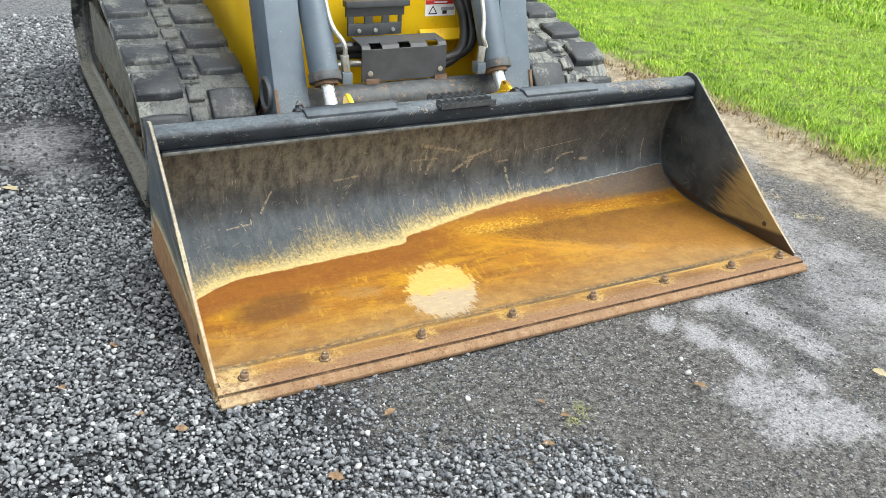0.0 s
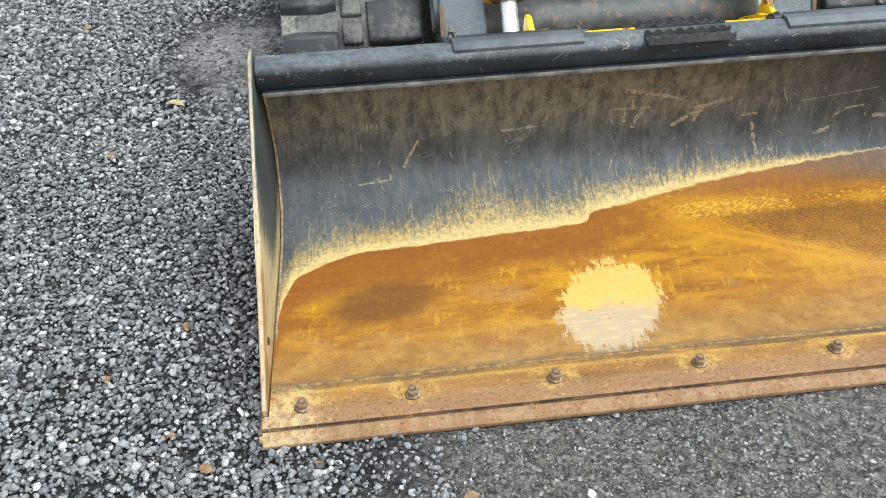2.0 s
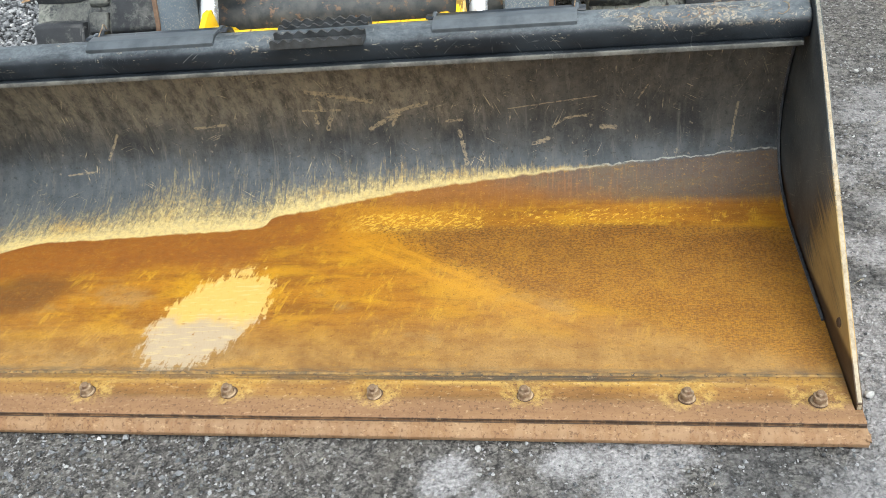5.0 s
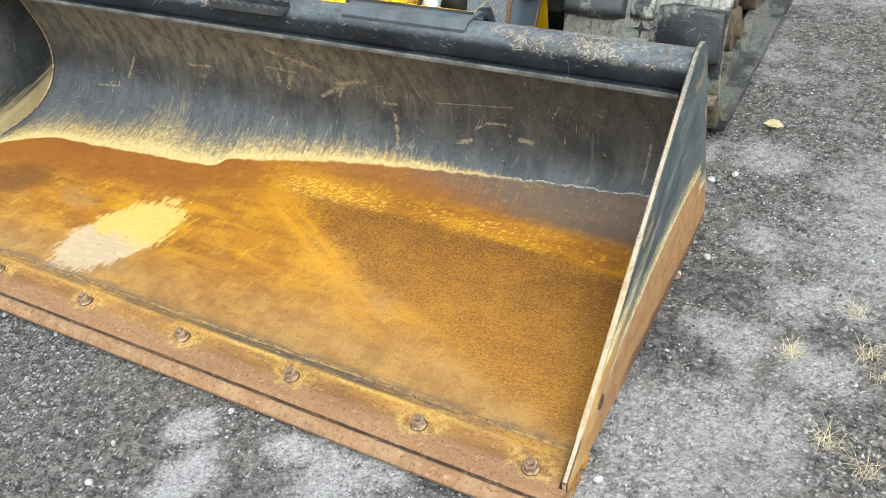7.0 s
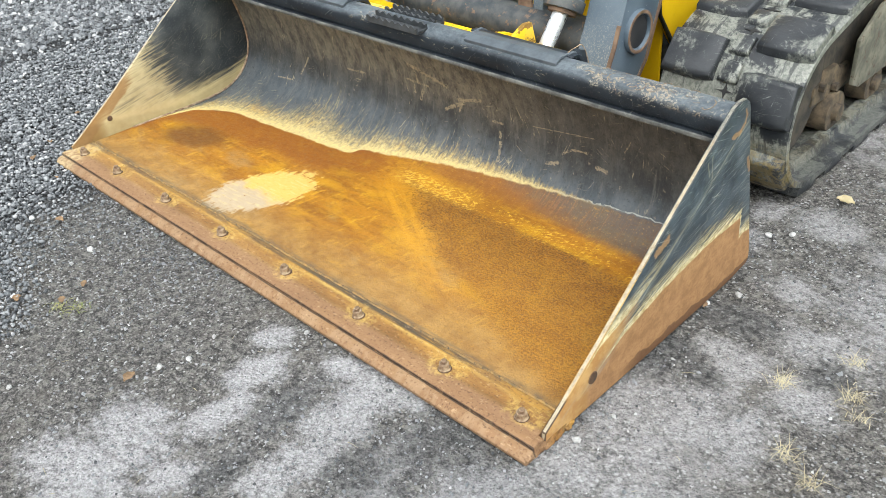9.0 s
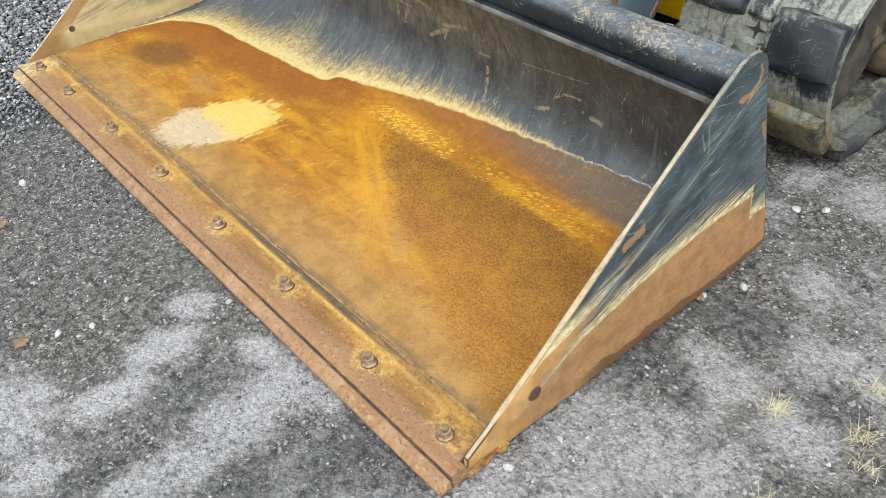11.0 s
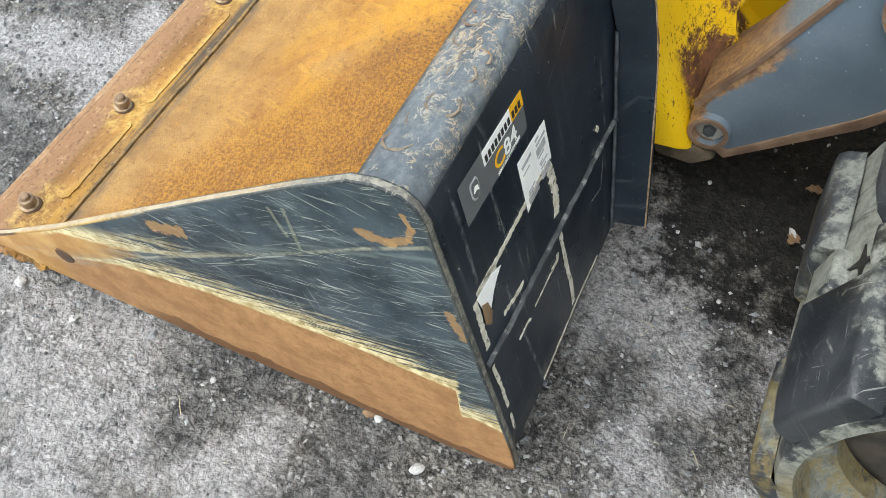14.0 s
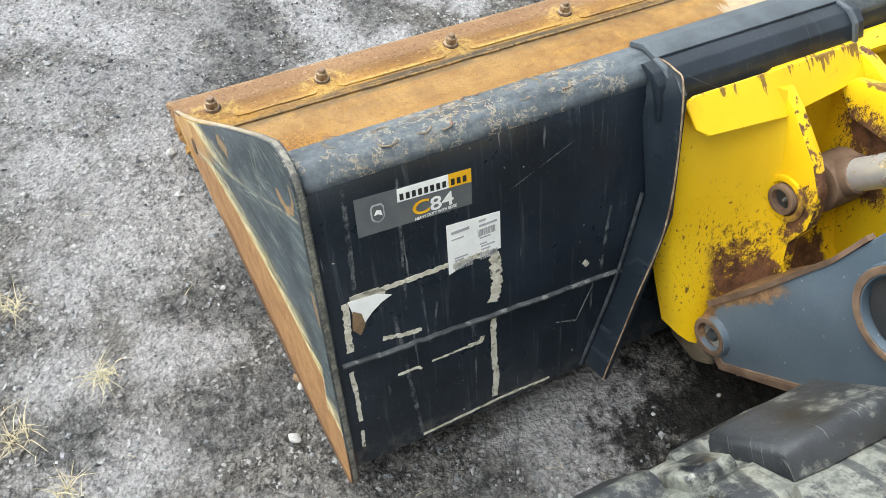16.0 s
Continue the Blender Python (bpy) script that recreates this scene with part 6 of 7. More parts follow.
def make_arm(loader, s):
    x0, x1 = CX + s * 0.42, CX + s * 0.545
    prof = [(0.985, 0.145), (1.03, 0.128), (1.175, 0.262), (1.250, 0.360), (1.315, 0.55), (1.43, 0.95), (1.245, 0.95), (1.140, 0.600), (1.085, 0.440), (1.020, 0.300), (0.965, 0.215), (0.962, 0.170)]
    arm = part("lift_arm", prism(prof, x0, x1, 0.004), SLATE, loader, "slate-grey boxed lift arm with rusty plate edges")
    side = [(0.972, 0.150), (1.03, 0.118), (1.185, 0.258), (1.262, 0.358), (1.328, 0.55), (1.442, 0.95), (1.432, 0.95), (1.312, 0.55), (1.245, 0.362), (1.173, 0.272), (1.03, 0.136), (0.980, 0.160)]
    part("plate_edge", prism(side, x1 - s * 0.014, x1 + s * 0.002, 0.001), RUSTY, arm, "rusty lower plate edge")
    front = [(0.960, 0.205), (1.014, 0.302), (1.080, 0.442), (1.100, 0.505), (1.106, 0.503), (1.086, 0.440), (1.020, 0.299), (0.968, 0.200)]
    part("plate_edge", prism(front, x1 - s * 0.010, x1 + s * 0.002, 0.0), RUSTY, arm)
    part("pin_boss", ring((x1 - s * 0.03, 0.996, 0.166), (x1 + s * 0.012, 0.996, 0.166), 0.032, 0.022, 28, 0.003), SLATE, arm)
    part("pivot_pin", rod((x1 - s * 0.03, 0.996, 0.166), (x1 + s * 0.002, 0.996, 0.166), 0.0215, 24, None, 0.003), FITTING, arm)
    part("boss_rust", ring((x1 + s * 0.0105, 0.996, 0.166), (x1 + s * 0.0132, 0.996, 0.166), 0.0300, 0.0225, 28, 0.0008), RUSTY, arm, "rusted face of the pin boss")
    part("pin_nut", rod((x1 + s * 0.002, 0.996, 0.166), (x1 + s * 0.009, 0.996, 0.166), 0.011, 6, 0.009, 0.001), DARKSTEEL, arm)
    part("bore_ring", ring((x1 - s * 0.02, 1.190, 0.465), (x1 + s * 0.014, 1.190, 0.465), 0.066, 0.052, 32, 0.003), SLATE, arm)
    part("bore_lip", ring((x1 + s * 0.012, 1.190, 0.465), (x1 + s * 0.0155, 1.190, 0.465), 0.0640, 0.0545, 32, 0.001), RUSTY, arm)
    # solid dark disc fills the open bore, its colour standing for shade inside
    part("bore", rod((x1 - s * 0.02, 1.190, 0.465), (x1 + s * 0.004, 1.190, 0.465), 0.0495, 28), make_plain("dark_bore", (0.012, 0.013, 0.015), (0.03, 0.03, 0.032), 0.6), arm)


def make_cylinder(loader, s):
    x = CX + s * 0.36
    d, k = Vector((0, 0.132, 0.24)).normalized(), Vector((0, 0.149, 0.184)).normalized()
    g = Vector((x, 1.085, 0.545))
    barrel = part("tilt_cylinder", rod(g, g + d * 0.46, 0.055, 28, None, 0.004), SLATE, loader, "slate-grey hydraulic tilt cylinder")
    part("gland", rod(g - d * 0.022, g + d * 0.012, 0.061, 28, None, 0.004), TUBE, barrel, "dusty gland ring")
    part("gland_seal", rod(g - d * 0.034, g - d * 0.022, 0.044, 24, None, 0.002), RUSTY, barrel)
    part("piston_rod", rod(g - k * 0.215, g - k * 0.012, 0.0235, 20), CHROME, barrel, "polished chrome piston rod")
    e = Vector((x, 0.936, 0.361))
    part("rod_eye", ring((x - 0.032, e.y, e.z), (x + 0.032, e.y, e.z), 0.040, 0.022, 24, 0.003), RUSTY, barrel)
    part("rod_neck", rod(e + k * 0.025, e + k * 0.052, 0.030, 24, 0.027, 0.003), RUSTY, barrel)
    part("rod_pin", rod((x - 0.075, e.y, e.z), (x + 0.075, e.y, e.z), 0.0215, 20, None, 0.002), RUSTY, barrel)
    # hydraulic line beside the barrel
    i = -s
    part("hydraulic_line", pipe([g + Vector((i * 0.075 if s < 0 else i * 0.055, -0.01, 0.07)), g + Vector((i * 0.070, -0.005, 0.12)), g + d * 0.22 + Vector((i * 0.040, -0.05, 0)), g + d * 0.45 + Vector((i * 0.034, -0.05, 0))], 0.0085, 8), FITTING, barrel)
    part("line_fitting", rod(g + Vector((i * 0.078, -0.01, 0.015)), g + Vector((i * 0.072, -0.008, 0.075)), 0.016, 6, None, 0.002), FITTING, barrel)
    part("elbow", box(x + i * 0.078 - 0.020, x + i * 0.078 + 0.020, g.y - 0.03, g.y + 0.02, g.z - 0.03, g.z + 0.015, 0.007), SLATE, barrel)


def make_coupler(loader):
    def cy(z):
        return back_y(z) + 0.014
    hold = sheet([[(x, cy(z) + 0.012, z) for x in (CX - 0.52, CX + 0.55)] for z in (0.500, 0.30, 0.115)], 0.018, 0.003)
    coupler = part("quick_coupler", hold, YELLOW, loader, "yellow quick coupler with chipped rusty paint")
    for s in (-1, 1):
        xo = CX + s * 0.613
        # bent outer plate that runs from the bucket's back round to the ear
        cols = ((0.0, -0.004), (0.010, 0.020), (0.022, 0.030), (0.060, 0.036), (0.100, 0.044), (0.130, 0.052), (0.158, 0.060), (0.1685, 0.074))
        rows = []
        for z, k in ((0.498, 0.75), (0.45, 0.9), (0.38, 1.0), (0.30, 1.0), (0.22, 1.05), (0.16, 1.15), (0.110, 1.25), (0.072, 1.3)):
            low = max(0.0, 0.30 - z) / 0.18
            rows.append([(xo - s * (dx + 0.022 * low * (1 - dx / 0.17)), cy(z + 0.055 * low * (1 - dx / 0.15)) + dy * k + 0.020 * low, z + 0.055 * low * (1 - dx / 0.15)) for dx, dy in cols])
        web = [[(CX + s * x, y, z) for x in (0.285, 0.36, 0.440)] for y, z in ((0.925, 0.330), (0.938, 0.270), (0.965, 0.215), (1.015, 0.180), (1.050, 0.150))]
        part("lower_web", sheet(web, 0.010, 0.0), YELLOW, coupler, "", 60)
        part("side_flange", sheet(rows, 0.010, 0.0), YELLOW, coupler, "", 60)
        xs = xo - s * (0.016 if s > 0 else 0.060)
        shelf = sheet([[(xs, 0.836, 0.506), (xs - s * 0.014, 0.836, 0.514), (CX + s * 0.44, 0.838, 0.514), (CX + s * 0.30, 0.838, 0.514)],
                       [(xs - s * 0.004, 0.866, 0.484), (xs - s * 0.018, 0.878, 0.478), (CX + s * 0.45, 0.884, 0.468), (CX + s * 0.30, 0.874, 0.480)]], 0.008, 0.0015)
        part("shelf_plate", shelf, [YELLOW], coupler)
        for xe in (0.435, 0.290):
            x = CX + s * xe
            ear = prism([(cy(0.5) + 0.006, 0.500), (0.852, 0.498), (0.884, 0.482), (0.945, 0.438), (0.974, 0.404), (0.983, 0.375), (0.986, 0.345), (0.972, 0.300), (0.985, 0.250), (1.045, 0.205), (1.040, 0.150), (0.99, 0.122), (0.93, 0.110)], x - 0.010, x + 0.010, 0.003)
            if xe < 0.4:
                ear.free()
                ear = prism([(cy(0.5) + 0.006, 0.500), (0.862, 0.504), (0.900, 0.494), (0.990, 0.452), (1.050, 0.405), (1.078, 0.350), (1.080, 0.250), (1.060, 0.170), (0.99, 0.122), (0.93, 0.110)], x - 0.010, x + 0.010, 0.003)
            bmesh.ops.recalc_face_normals(ear, faces=ear.faces)
            for f in ear.faces:
                f.normal_update()
                f.material_index = 0 if abs(f.normal.x) > 0.8 else 1
            part("ear_plate", ear, [YELLOW, YELLOW_EDGE], coupler)
        x = CX + s * 0.445
        part("boss", ring((x, 0.936, 0.361), (x + s * 0.006, 0.936, 0.361), 0.035, 0.025, 28, 0.003), YELLOW, coupler)
        part("boss_pin", ring((x - s * 0.02, 0.936, 0.361), (x + s * 0.012, 0.936, 0.361), 0.0225, 0.015, 24, 0.002), RUSTY, coupler)
        part("boss_pin_head", rod((x - s * 0.02, 0.936, 0.361), (x + s * 0.003, 0.936, 0.361), 0.0150, 18, None, 0.002), DARKSTEEL, coupler)
        part("grease_nipple", rod((x + s * 0.003, 0.940, 0.364), (x + s * 0.011, 0.940, 0.364), 0.004, 10, 0.002), FITTING, coupler)
        part("lower_hook", prism([(0.93, 0.085), (0.99, 0.085), (1.02, 0.115), (0.99, 0.13), (0.92, 0.12)], xo - s * 0.10, xo - s * 0.06, 0.008), MUDDY, coupler)
    part("top_rail", box(CX - 0.42, CX + 0.44, cy(0.5) + 0.005, cy(0.5) + 0.040, 0.486, 0.502, 0.004), YELLOW, coupler)
    for s in (-1, 1):
        x = CX + s * 0.327
        web = prism([(0.868, 0.470), (0.880, 0.492), (0.935, 0.516), (0.962, 0.514), (0.982, 0.450), (0.900, 0.440)], x - 0.008, x + 0.008, 0.003)
        part("guide_ear", web, YELLOW, coupler)


def make_body(loader):
    tube = part("cross_tube", rod((CX - 0.43, 1.165, 0.415), (CX + 0.43, 1.165, 0.415), 0.066, 32), TUBE, loader, "dusty grey cross tube between the arms")
    for s in (-1, 1):
        part("tube_collar", rod((CX + s * 0.415, 1.165, 0.415), (CX + s * 0.43, 1.165, 0.415), 0.080, 28, None, 0.003), SLATE, tube)
    front = sheet([[(x, y, z) for x in (CX - 0.469, CX + 0.469)] for y, z in ((1.42, 0.95), (1.42, 0.62), (1.47, 0.52), (1.48, 0.15))], 0.012, 0.003)
    body = part("front_panel", front, YELLOW, loader, "yellow front panel")
    part("panel_lip", prism([(1.405, 0.62), (1.36, 0.585), (1.365, 0.575), (1.415, 0.605)], CX + 0.17, CX + 0.40, 0.002), YELLOW, body)
    for s in (-1, 1):
        x = CX + s * 0.47
        wall = prism([(1.36, 0.95), (1.36, 0.62), (1.40, 0.45), (1.52, 0.30), (3.3, 0.30), (3.3, 0.95)], x, x + s * 0.03, 0.006)
        part("side_panel", wall, YELLOW, loader, "yellow body side panel")
        edge = prism([(1.345, 0.62), (1.385, 0.45), (1.51, 0.29), (3.3, 0.29), (3.3, 0.30), (1.515, 0.30), (1.395, 0.45), (1.357, 0.62)], x + s * 0.024, x + s * 0.036, 0.001)
        part("panel_edge", edge, INK, loader)
    part("belly", box(CX - 0.50, CX + 0.50, 1.5, 3.3, 0.22, 0.32, 0.01), DARKSTEEL, loader, "dark belly plate")
    part("rear_hood", box(CX - 0.48, CX + 0.48, 1.62, 3.28, 0.33, 0.93, 0.03), DARKSTEEL, loader)
    # hydraulic coupler bracket with slotted flanges
    def slotted(x0, x1, y, z0, z1, deep, name, slots, label):
        b = bmesh.new()
        xs = [x0]
        for k in range(slots):
            c = x0 + (x1 - x0) * (k + 0.5) / slots
            xs += [c - 0.024, c + 0.024]
        xs.append(x1)
        rows = [(y, z0), (y, z1 - 0.012), (y + 0.008, z1), (y + 0.03, z1 + 0.006), (y + deep, z1 + 0.012)]
        grid = [[b.verts.new((x, yy, zz)) for x in xs] for yy, zz in rows]
        for j in range(len(rows) - 1):
            for i in range(len(xs) - 1):
                if i % 2 == 1 and j in (1, 2):
                    continue
                b.faces.new((grid[j][i], grid[j][i + 1], grid[j + 1][i + 1], grid[j + 1][i]))
        bmesh.ops.recalc_face_normals(b, faces=b.faces)
        bmesh.ops.solidify(b, geom=list(b.faces), thickness=0.005)
        bevel(b, 0.0012, 1, 50)
        return part(name, b, BRACKET, loader, label)
    low = slotted(CX - 0.185, CX + 0.175, 1.16, 0.487, 0.625, 0.11, "coupler_guard", 3, "charcoal folded guard over hydraulic couplers")
    for x in (-0.165, 0.13):
        part("guard_foot", box(CX + x - 0.005, CX + x + 0.050, 1.150, 1.158, 0.440, 0.50, 0.002), RUSTY, low)
    for x in (-0.150, 0.150):
        part("guard_bolt", rod((CX + x, 1.155, 0.520), (CX + x, 1.166, 0.520), 0.011, 12, None, 0.002), FITTING, low)
    up = bmesh.new()
    box(CX - 0.185, CX + 0.065, 1.33, 1.342, 0.70, 0.745, 0.002, up)
    box(CX - 0.175, CX + 0.055, 1.33, 1.342, 0.625, 0.672, 0.002, up)
    for x0, x1 in ((-0.175, -0.150), (-0.105, -0.07), (-0.03, 0.0), (0.04, 0.055)):
        box(CX + x0, CX + x1, 1.331, 1.341, 0.66, 0.71, 0.001, up)
    box(CX - 0.195, CX + 0.075, 1.30, 1.342, 0.740, 0.765, 0.003, up)
    upper = part("hose_bracket", up, BRACKET, loader, "charcoal perforated hose bracket")
    for x in (-0.13, -0.06, 0.015):
        part("bracket_bolt", rod((CX + x, 1.322, 0.645), (CX + x, 1.332, 0.645), 0.009, 6, None, 0.001), FITTING, upper)
    for k, (y, z) in enumerate(((1.26, 0.60), (1.28, 0.565), (1.25, 0.535))):
        part("hydraulic_hose", pipe([(CX - 0.30, y + 0.02, z - 0.01), (CX - 0.22, y, z + 0.004), (CX - 0.10, y, z), (CX + 0.12, y, z - 0.01)], 0.019 if k < 2 else 0.013, 10), HOSE if k < 2 else FITTING, loader)
    for k in range(2):
        part("hydraulic_hose", pipe([(CX + 0.10, 1.26, 0.515 + 0.03 * k), (CX + 0.22, 1.25, 0.515 + 0.02 * k), (CX + 0.30 + 0.03 * k, 1.26, 0.575), (CX + 0.315 + 0.03 * k, 1.29, 0.68), (CX + 0.27 + 0.03 * k, 1.32, 0.82), (CX + 0.25, 1.33, 0.94)], 0.021, 12), HOSE, loader)
    # warning decal: unreadable print as plain shapes
    decal = part("warning_decal", box(0.165, 0.305, 1.4060, 1.4075, 0.672, 0.738, 0.0), WHITE, loader, "white and red safety decal")
    part("decal_band", box(0.166, 0.304, 1.4045, 1.4058, 0.720, 0.7375, 0.0), REDINK, decal)
    part("print_bar", box(0.205, 0.265, 1.4030, 1.4043, 0.726, 0.732, 0.0), WHITE, decal)
    tri = bmesh.new()
    vs = [tri.verts.new(p) for p in ((0.178, 1.4045, 0.680), (0.222, 1.4045, 0.680), (0.200, 1.4045, 0.716))]
    ins = [tri.verts.new(p) for p in ((0.185, 1.4045, 0.684), (0.215, 1.4045, 0.684), (0.200, 1.4045, 0.709))]
    for i in range(3):
        tri.faces.new((vs[i], vs[(i + 1) % 3], ins[(i + 1) % 3], ins[i]))
    part("warning_triangle", tri, INK, decal)
    part("print_bar", box(0.238, 0.300, 1.4045, 1.4058, 0.695, 0.708, 0.0), GREYINK, decal)
    part("print_bar", box(0.245, 0.265, 1.4045, 1.4058, 0.680, 0.694, 0.0), INK, decal)


def make_loader():
    loader = thing("compact_track_loader", (CX, 2.2, 0), "yellow and slate-grey compact track loader on rubber tracks", "track loader")
    make_body(loader)
    for s in (-1, 1):
        make_track(loader, -0.822 if s < 0 else 0.812, s)
        make_arm(loader, s)
        make_cylinder(loader, s)
    make_coupler(loader)


make_loader()


# ---- loose gravel, pebbles, leaves, straw, grass ----

def stones(name, places, label, material, seed, lift=(-0.1, 1.0), small=False):
    """Many crushed stones in one mesh; places: arrays x, y, size."""
    rng = np.random.default_rng(seed)
    b = bmesh.new()
    if small:
        bmesh.ops.create_cone(b, segments=4, radius1=1.0, radius2=0.55, depth=1.2, cap_ends=True, cap_tris=True)
        bmesh.ops.triangulate(b, faces=b.faces)
    else:
        bmesh.ops.create_icosphere(b, subdivisions=1, radius=1.0)
    base = np.array([v.co[:] for v in b.verts])
    tri = np.array([[v.index for v in f.verts] for f in b.faces])
    b.free()
    x, y, size = places
    n = len(x)
    nv = len(base)
    pts = base[None] * (1 + 0.21 * rng.standard_normal((n, nv, 1)).clip(-1.3, 1.3))
    pts *= np.stack([rng.uniform(0.75, 1.25, n), rng.uniform(0.6, 1.0, n), rng.uniform(0.50, 0.85, n)], 1)[:, None]
    a = rng.uniform(0, 2 * np.pi, n)
    c, s = np.cos(a)[:, None], np.sin(a)[:, None]
    tilt = rng.normal(0, 0.35, n)
    ct, st = np.cos(tilt)[:, None], np.sin(tilt)[:, None]
    px, py, pz = pts[..., 0], pts[..., 1], pts[..., 2]
    py, pz = py * ct - pz * st, py * st + pz * ct
    px, py = px * c - py * s, px * s + py * c
    r = size[:, None]
    co = np.stack([px * r + x[:, None], py * r + y[:, None], pz * r + size[:, None] * rng.uniform(lift[0], lift[1], (n, 1)) - 0.003], -1).reshape(-1, 3)
    faces = (tri[None] + (np.arange(n) * nv)[:, None, None]).reshape(-1, 3)
    me = bpy.data.meshes.new(name)
    me.vertices.add(len(co))
    me.vertices.foreach_set("co", co.ravel())
    me.loops.add(faces.size)
    me.loops.foreach_set("vertex_index", faces.ravel().astype(np.int32))
    me.polygons.add(len(faces))
    me.polygons.foreach_set("loop_start", np.arange(0, faces.size, 3, dtype=np.int32))
    me.polygons.foreach_set("loop_total", np.full(len(faces), 3, dtype=np.int32))
    me.polygons.foreach_set("use_smooth", np.repeat(rng.uniform(0, 1, n) < (0.0 if small else 0.6), len(tri)))
    me.update(calc_edges=True)
    me.materials.append(material)
    return tagged(new(name, me), label, "gravel", kind="stuff")


rng = np.random.default_rng(11)


def scatter(n, x0, x1, y0, y1, keep):
    x, y = rng.uniform(x0, x1, n), rng.uniform(y0, y1, n)
    k = rng.uniform(0, 1, n) < keep(x, y)
    return x[k], y[k]


def clear(x, y):
    """False under the bucket and the tracks."""
    inside = (np.abs(x) < 1.06) & (y > 0.0) & (y < 0.90)
    tracks = (np.abs(np.abs(x + 0.01) - 0.80) < 0.23) & (y > 1.22) & (y < 3.5)
    return ~(inside | tracks)


def wave(x, y, k, p):
    return np.sin(x * k + 1.3 * np.sin(y * k * 0.7 + p) + p) * np.cos(y * k * 0.9 + 1.1 * np.sin(x * k * 0.6))


def bed(x, y):
    edge = -0.80 + 0.10 * wave(x, y, 3.0, 0.4) + 0.62 * np.clip((-y - 0.26) / 0.28, 0, 1)
    d = np.clip((edge - x) / 0.42 + 0.62, 0, 1) ** 1.6
    thin = 1.0 - 0.92 * np.clip(1.3 - ((x + 1.30) / 0.30) ** 2, 0, 1) * np.clip((y - 1.55) / 0.35, 0, 1) * np.clip((2.9 - y) / 0.4, 0, 1)
    return d * thin * clear(x, y)


gx, gy = scatter(80000, -2.25, -0.2, -1.10, 1.5, bed)
stones("gravel", (gx, gy, rng.gamma(8.0, 0.00069, len(gx)).clip(0.003, 0.012)), "loose dark and light grey crushed stone", STONE, 5, (0.0, 1.9))
gx, gy = scatter(44000, -2.7, -0.6, 1.5, 5.0, bed)
stones("gravel_far", (gx, gy, rng.gamma(7.0, 0.00115, len(gx)).clip(0.004, 0.015)), "loose grey crushed stone beside the machine", STONE, 6)


gx, gy = scatter(13000, -3.9, -2.3, -0.6, 2.6, lambda x, y: np.ones(len(x)))
stones("gravel_outer", (gx, gy, rng.gamma(8.0, 0.0014, len(gx)).clip(0.005, 0.02)), "loose grey crushed stone at the outer side", STONE, 12, (0.0, 1.2), True)


def chips(x, y):
    band = np.clip((0.45 - x) / 0.9, 0.36, 1.0)
    soil = ((x - 0.10) / 0.66) ** 2 + ((y - 1.50) / 0.68) ** 2 < 1
    return band * (0.55 + 0.45 * wave(x, y, 6.0, 2.0)) * clear(x, y) * np.where(soil, 0.24, 1.0)


gx, gy = scatter(130000, -1.0, 1.8, -1.2, 1.6, chips)
stones("stone_chips", (gx, gy, rng.gamma(2.6, 0.00088, len(gx)).clip(0.0010, 0.009)), "fine stone chips pressed into the packed ground", STONE, 7, (-0.2, 0.7), True)
gx, gy = scatter(420, -0.9, 1.9, -1.5, 1.7, lambda x, y: np.where((x < 0.85) & (y > 0.93), 0.8, 0.4) * clear(x, y))
stones("pale_pebbles", (gx, gy, rng.gamma(3.0, 0.0018, len(gx)).clip(0.002, 0.011)), "scattered pale pebbles", PALE, 8)


def make_leaf(x, y, size, turn, material, label):
    b = bmesh.new()
    n = 7
    rows = []
    for i in range(n + 1):
        t = i / n
        w = size * 0.36 * math.sin(math.pi * min(t * 0.92 + 0.05, 1.0)) * (1 + 0.3 * math.sin(t * 19 + x * 7))
        zc = size * (0.10 * math.sin(t * 3.1) + 0.05)
        rows.append([b.verts.new((-w, size * (t - 0.5), zc + size * 0.10)), b.verts.new((0, size * (t - 0.5), zc)), b.verts.new((w * 0.9, size * (t - 0.5), zc + size * 0.13))])
    for r0, r1 in zip(rows, rows[1:]):
        for k in range(2):
            b.faces.new((r0[k], r0[k + 1], r1[k + 1], r1[k]))
    bmesh.ops.recalc_face_normals(b, faces=b.faces)
    bmesh.ops.solidify(b, geom=list(b.faces), thickness=0.0006)
    ob = new("fallen_leaf", mesh_of(b, material, 60))
    ob.matrix_basis = pose(x, y, 0.004, random.uniform(-12, 12), random.uniform(-12, 12), turn)
    return tagged(ob, label, "leaf", "fallen leaves")


for x, y, s in ((-1.275, 0.41, 0.055), (-1.266, 0.06, 0.045), (-1.63, 1.32, 0.05), (-1.98, 2.56, 0.06), (-1.18, -0.04, 0.04), (-1.43, 0.25, 0.04), (-0.89, -0.357, 0.06), (-0.674, -0.181, 0.045), (-0.356, -0.453, 0.05), (-0.25, -0.373, 0.045),
                (-0.958, -0.062, 0.04), (0.187, -0.41, 0.05), (-0.276, -0.296, 0.04), (0.42, 1.191, 0.04), (0.531, 1.178, 0.035), (1.072, 0.707, 0.035)):
    make_leaf(x, y, s * random.uniform(0.6, 0.85), random.uniform(0, 360), LEAF, "curled brown fallen leaf on the ground")
make_leaf(-1.48, 1.69, 0.06, 70, LEAF_YELLOW, "pale yellow fallen leaf on the gravel")
make_leaf(1.13, 1.412, 0.052, 100, LEAF_YELLOW, "pale yellow fallen leaf on the packed ground")
make_leaf(0.741, -0.573, 0.045, 30, LEAF_YELLOW, "pale cream fallen leaf on the packed ground")


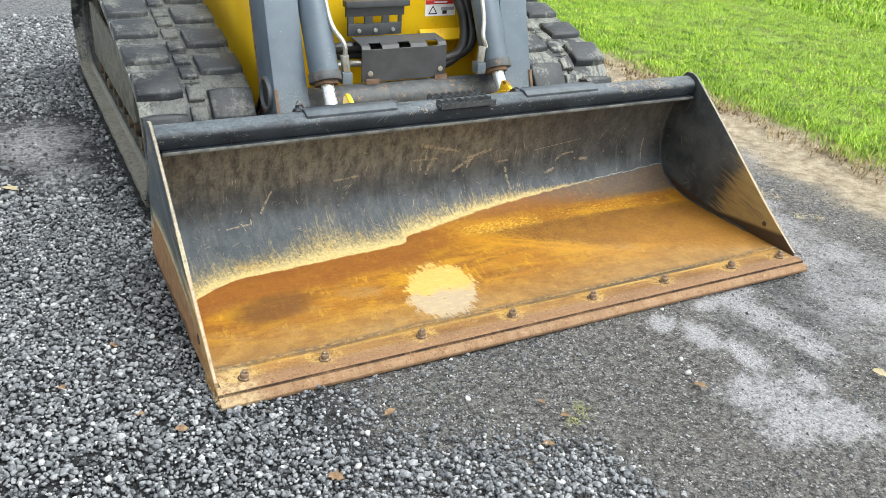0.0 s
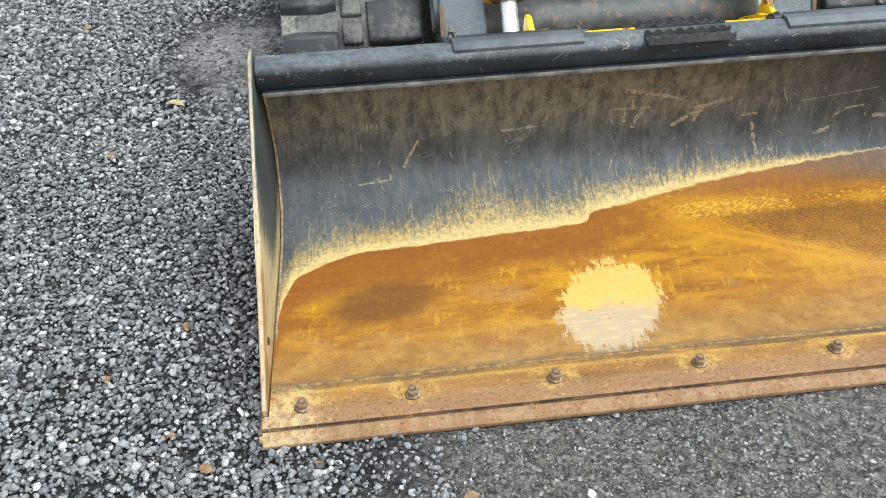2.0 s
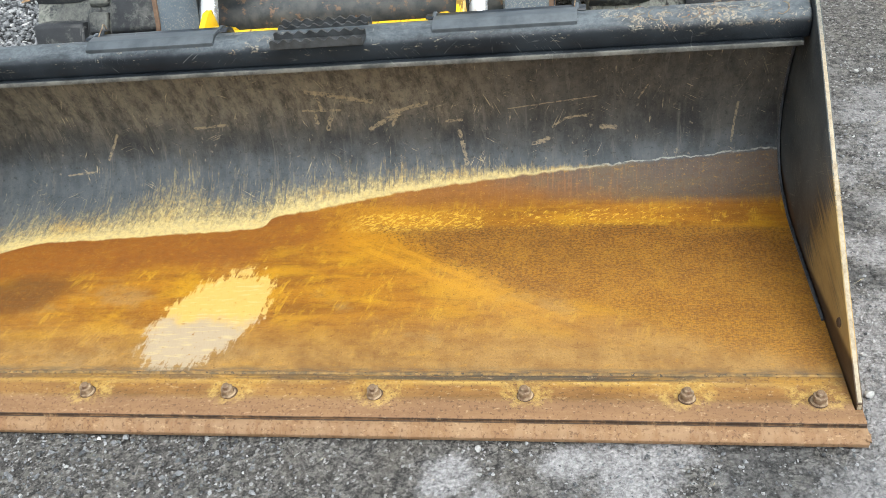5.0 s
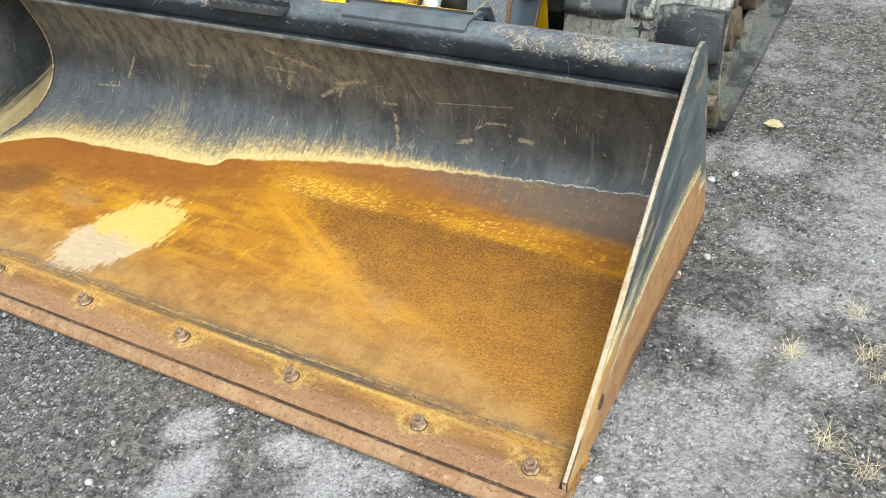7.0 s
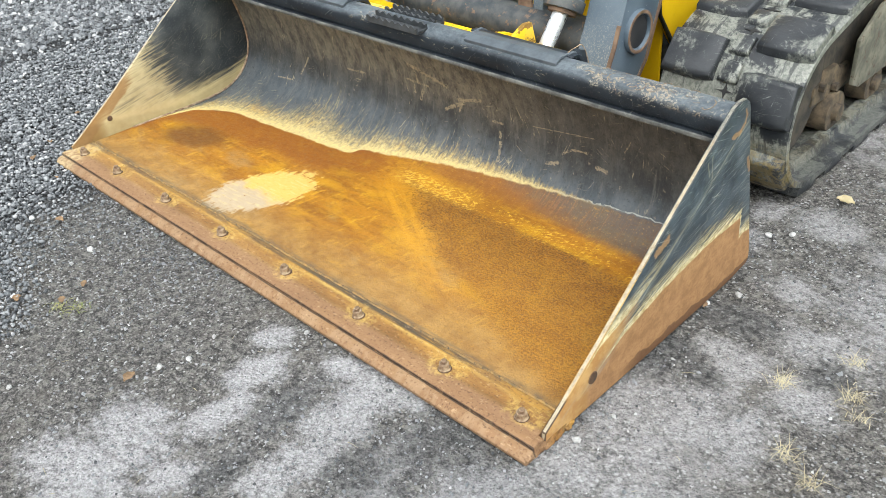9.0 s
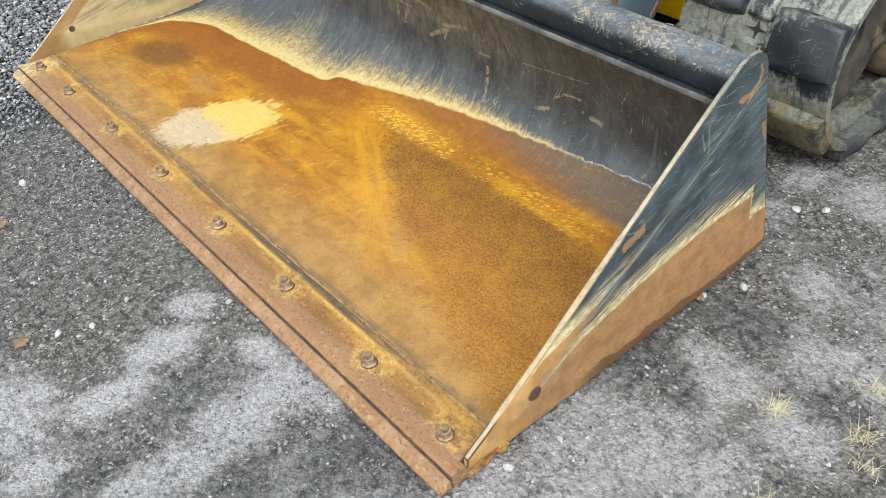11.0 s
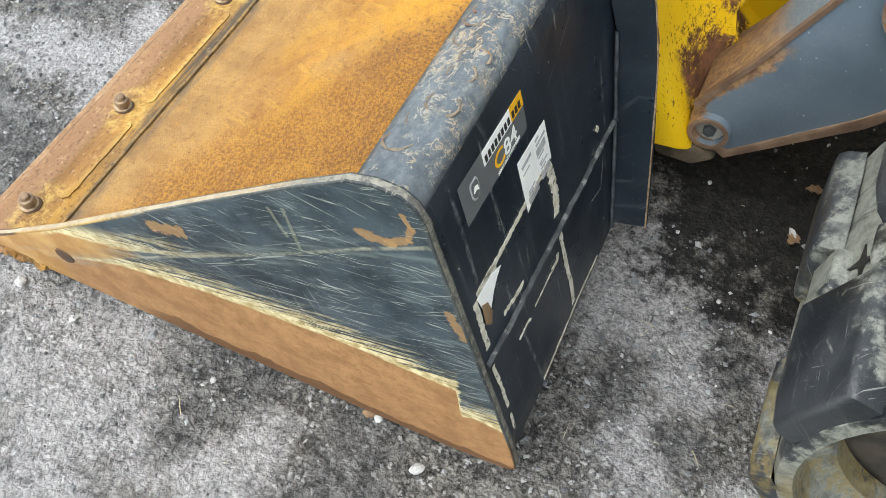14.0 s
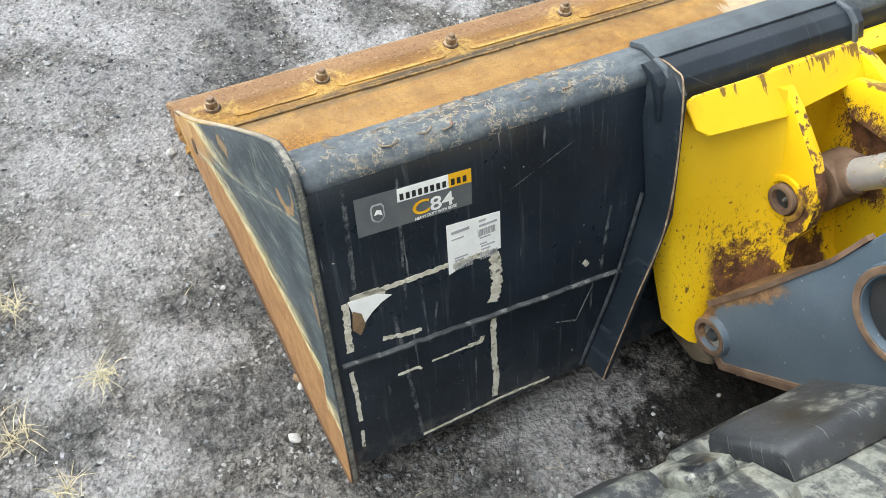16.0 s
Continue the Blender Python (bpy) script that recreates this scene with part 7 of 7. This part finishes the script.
def blades(name, roots, height, width, material, label, category, lean=0.5, seed=3, kind=""):
    """Bent tapering blades in one mesh; roots: array x, y, z."""
    r = np.random.default_rng(seed)
    n = len(roots)
    a = r.uniform(0, 2 * np.pi, n)
    h = r.uniform(0.6, 1.25, n) * height
    l = r.uniform(0.15, 1.0, n) * lean * h
    dx, dy = np.cos(a), np.sin(a)
    w = width * r.uniform(0.7, 1.3, n)
    co = np.zeros((n, 5, 3))
    for k, (t, ww) in enumerate(((0, 1), (0, -1), (0.55, 0.8), (0.55, -0.8), (1.0, 0))):
        co[:, k, 0] = roots[:, 0] + dx * l * t ** 2 - dy * w * ww
        co[:, k, 1] = roots[:, 1] + dy * l * t ** 2 + dx * w * ww
        co[:, k, 2] = roots[:, 2] + h * t * (1 - 0.25 * t * lean)
    f = np.array([[0, 1, 3], [0, 3, 2], [2, 3, 4]])
    faces = (f[None] + (np.arange(n) * 5)[:, None, None]).reshape(-1, 3)
    me = bpy.data.meshes.new(name)
    me.vertices.add(n * 5)
    me.vertices.foreach_set("co", co.ravel())
    me.loops.add(faces.size)
    me.loops.foreach_set("vertex_index", faces.ravel().astype(np.int32))
    me.polygons.add(len(faces))
    me.polygons.foreach_set("loop_start", np.arange(0, faces.size, 3, dtype=np.int32))
    me.polygons.foreach_set("loop_total", np.full(len(faces), 3, dtype=np.int32))
    me.update(calc_edges=True)
    me.materials.append(material)
    ob = tagged(new(name, me), label, category)
    return tagged(ob, kind=kind) if kind else ob


LAWN_BARE = ((3.95, 3.05, 0.20, 0.30), (3.85, 2.72, 0.12, 0.14), (3.95, 4.45, 0.22, 0.40), (2.45, 2.75, 0.16, 0.22), (3.3, 1.6, 0.08, 0.10), (4.6, 3.9, 0.12, 0.22))


def lawn_keep(x, y):
    edge = np.clip((x - 2.16 + 0.10 * wave(x, y, 5.0, 0.7) + 0.05 * wave(x, y, 17.0, 1.7)) / 0.22, 0, 1)
    bare = np.ones(len(x))
    for cx, cy, rx, ry in LAWN_BARE:
        bare *= 1 - 0.95 * np.exp(-(((x - cx + 0.08 * wave(x, y, 9.0, 0.5)) / rx) ** 2 + ((y - cy) / ry) ** 2))
    return edge * bare


gx, gy = scatter(150000, 2.0, 5.6, 0.2, 6.5, lawn_keep)
blades("lawn_grass", np.stack([gx, gy, np.full(len(gx), 0.03)], 1), 0.046, 0.0026, GRASS, "bright green mown lawn grass", "grass", 0.9, 3, "stuff")
gx, gy = scatter(60000, 5.0, 11.0, 0.2, 12.0, lawn_keep)
blades("lawn_grass_far", np.stack([gx, gy, np.full(len(gx), 0.03)], 1), 0.09, 0.006, GRASS, "bright green lawn grass farther off", "grass", 0.9, 4, "stuff")

gx, gy = scatter(60000, 2.0, 4.3, 0.2, 6.5, lambda x, y: np.clip(np.exp(-(((x - 2.20 - 0.06 * wave(x, y, 7.0, 0.9)) / 0.09) ** 2)) * (0.6 + 0.4 * wave(x, y, 9.0, 1.0)) + 0.8 * np.exp(-(((x - 3.95) / 0.16) ** 2)) * np.clip(wave(x, y, 2.1, 0.3) * 1.6, 0, 1), 0, 1))
blades("dry_grass", np.stack([gx, gy, np.full(len(gx), 0.012)], 1), 0.045, 0.0030, DRYGRASS, "brown matted dry grass along the lawn edge", "dry grass", 1.6, 9, "stuff")

for x, y, many, tall in ((1.440, 0.737, 34, 0.030), (1.345, 0.567, 52, 0.034), (1.516, 0.56, 24, 0.024), (1.511, 0.33, 40, 0.030), (1.446, 0.368, 34, 0.026), (1.483, 0.618, 40, 0.030)):
    r = np.random.default_rng(int(100 * (x + y)))
    roots = np.stack([x + r.normal(0, 0.011, many), y + r.normal(0, 0.009, many), np.full(many, -0.002)], 1)
    tagged(blades("straw_tuft", roots, tall, 0.0007, STRAW, "dry straw-coloured grass tuft in packed ground", "grass tuft", 2.2, int(50 * (x + y + 4))), group="straw tufts")

gx, gy = scatter(420, -0.2, 1.7, -0.7, 1.45, lambda x, y: (0.25 + 0.6 * ((x < 0.8) & (y > 0.93))) * clear(x, y))
blades("straw_litter", np.stack([gx, gy, np.full(len(gx), 0.001)], 1), 0.010, 0.0006, STRAW, "thin straw bits strewn over the ground", "straw", 3.6, 21, "stuff")


def make_pebble(x, y, size, seed):
    b = bmesh.new()
    bmesh.ops.create_icosphere(b, subdivisions=2, radius=1.0)
    for v in b.verts:
        v.co *= 1 + 0.32 * noise.noise(v.co * 1.4 + Vector((seed * 3.7, 0, 0)))
        v.co = Vector((v.co.x, v.co.y * 0.78, v.co.z * 0.62)) * size
    ob = new("pebble", mesh_of(b, PALE, 25))
    ob.matrix_basis = pose(x, y, size * 0.42, 0, 0, seed * 71)
    return tagged(ob, "white angular pebble lying on the packed ground", "pebble", "white pebbles")


for k, (x, y, size) in enumerate(((1.044, 1.108, 0.011), (1.092, 1.152, 0.010), (1.115, 0.800, 0.010), (1.106, 0.125, 0.010), (0.377, -0.021, 0.008), (0.235, -0.276, 0.009), (1.072, 0.72, 0.008), (-0.01, -0.62, 0.008))):
    make_pebble(x, y, size, k)

for x, y in ((-0.187, -0.352), (-0.235, -0.385)):
    r = np.random.default_rng(int(100 * (x + y + 3)))
    roots = np.stack([x + r.normal(0, 0.016, 34), y + r.normal(0, 0.016, 34), np.full(34, 0.0)], 1)
    tagged(blades("weed_tuft", roots, 0.012, 0.0011, WEED, "small yellow-green weed growing in the gravel", "weed", 3.0, int(50 * (x + y + 4))), group="weeds")
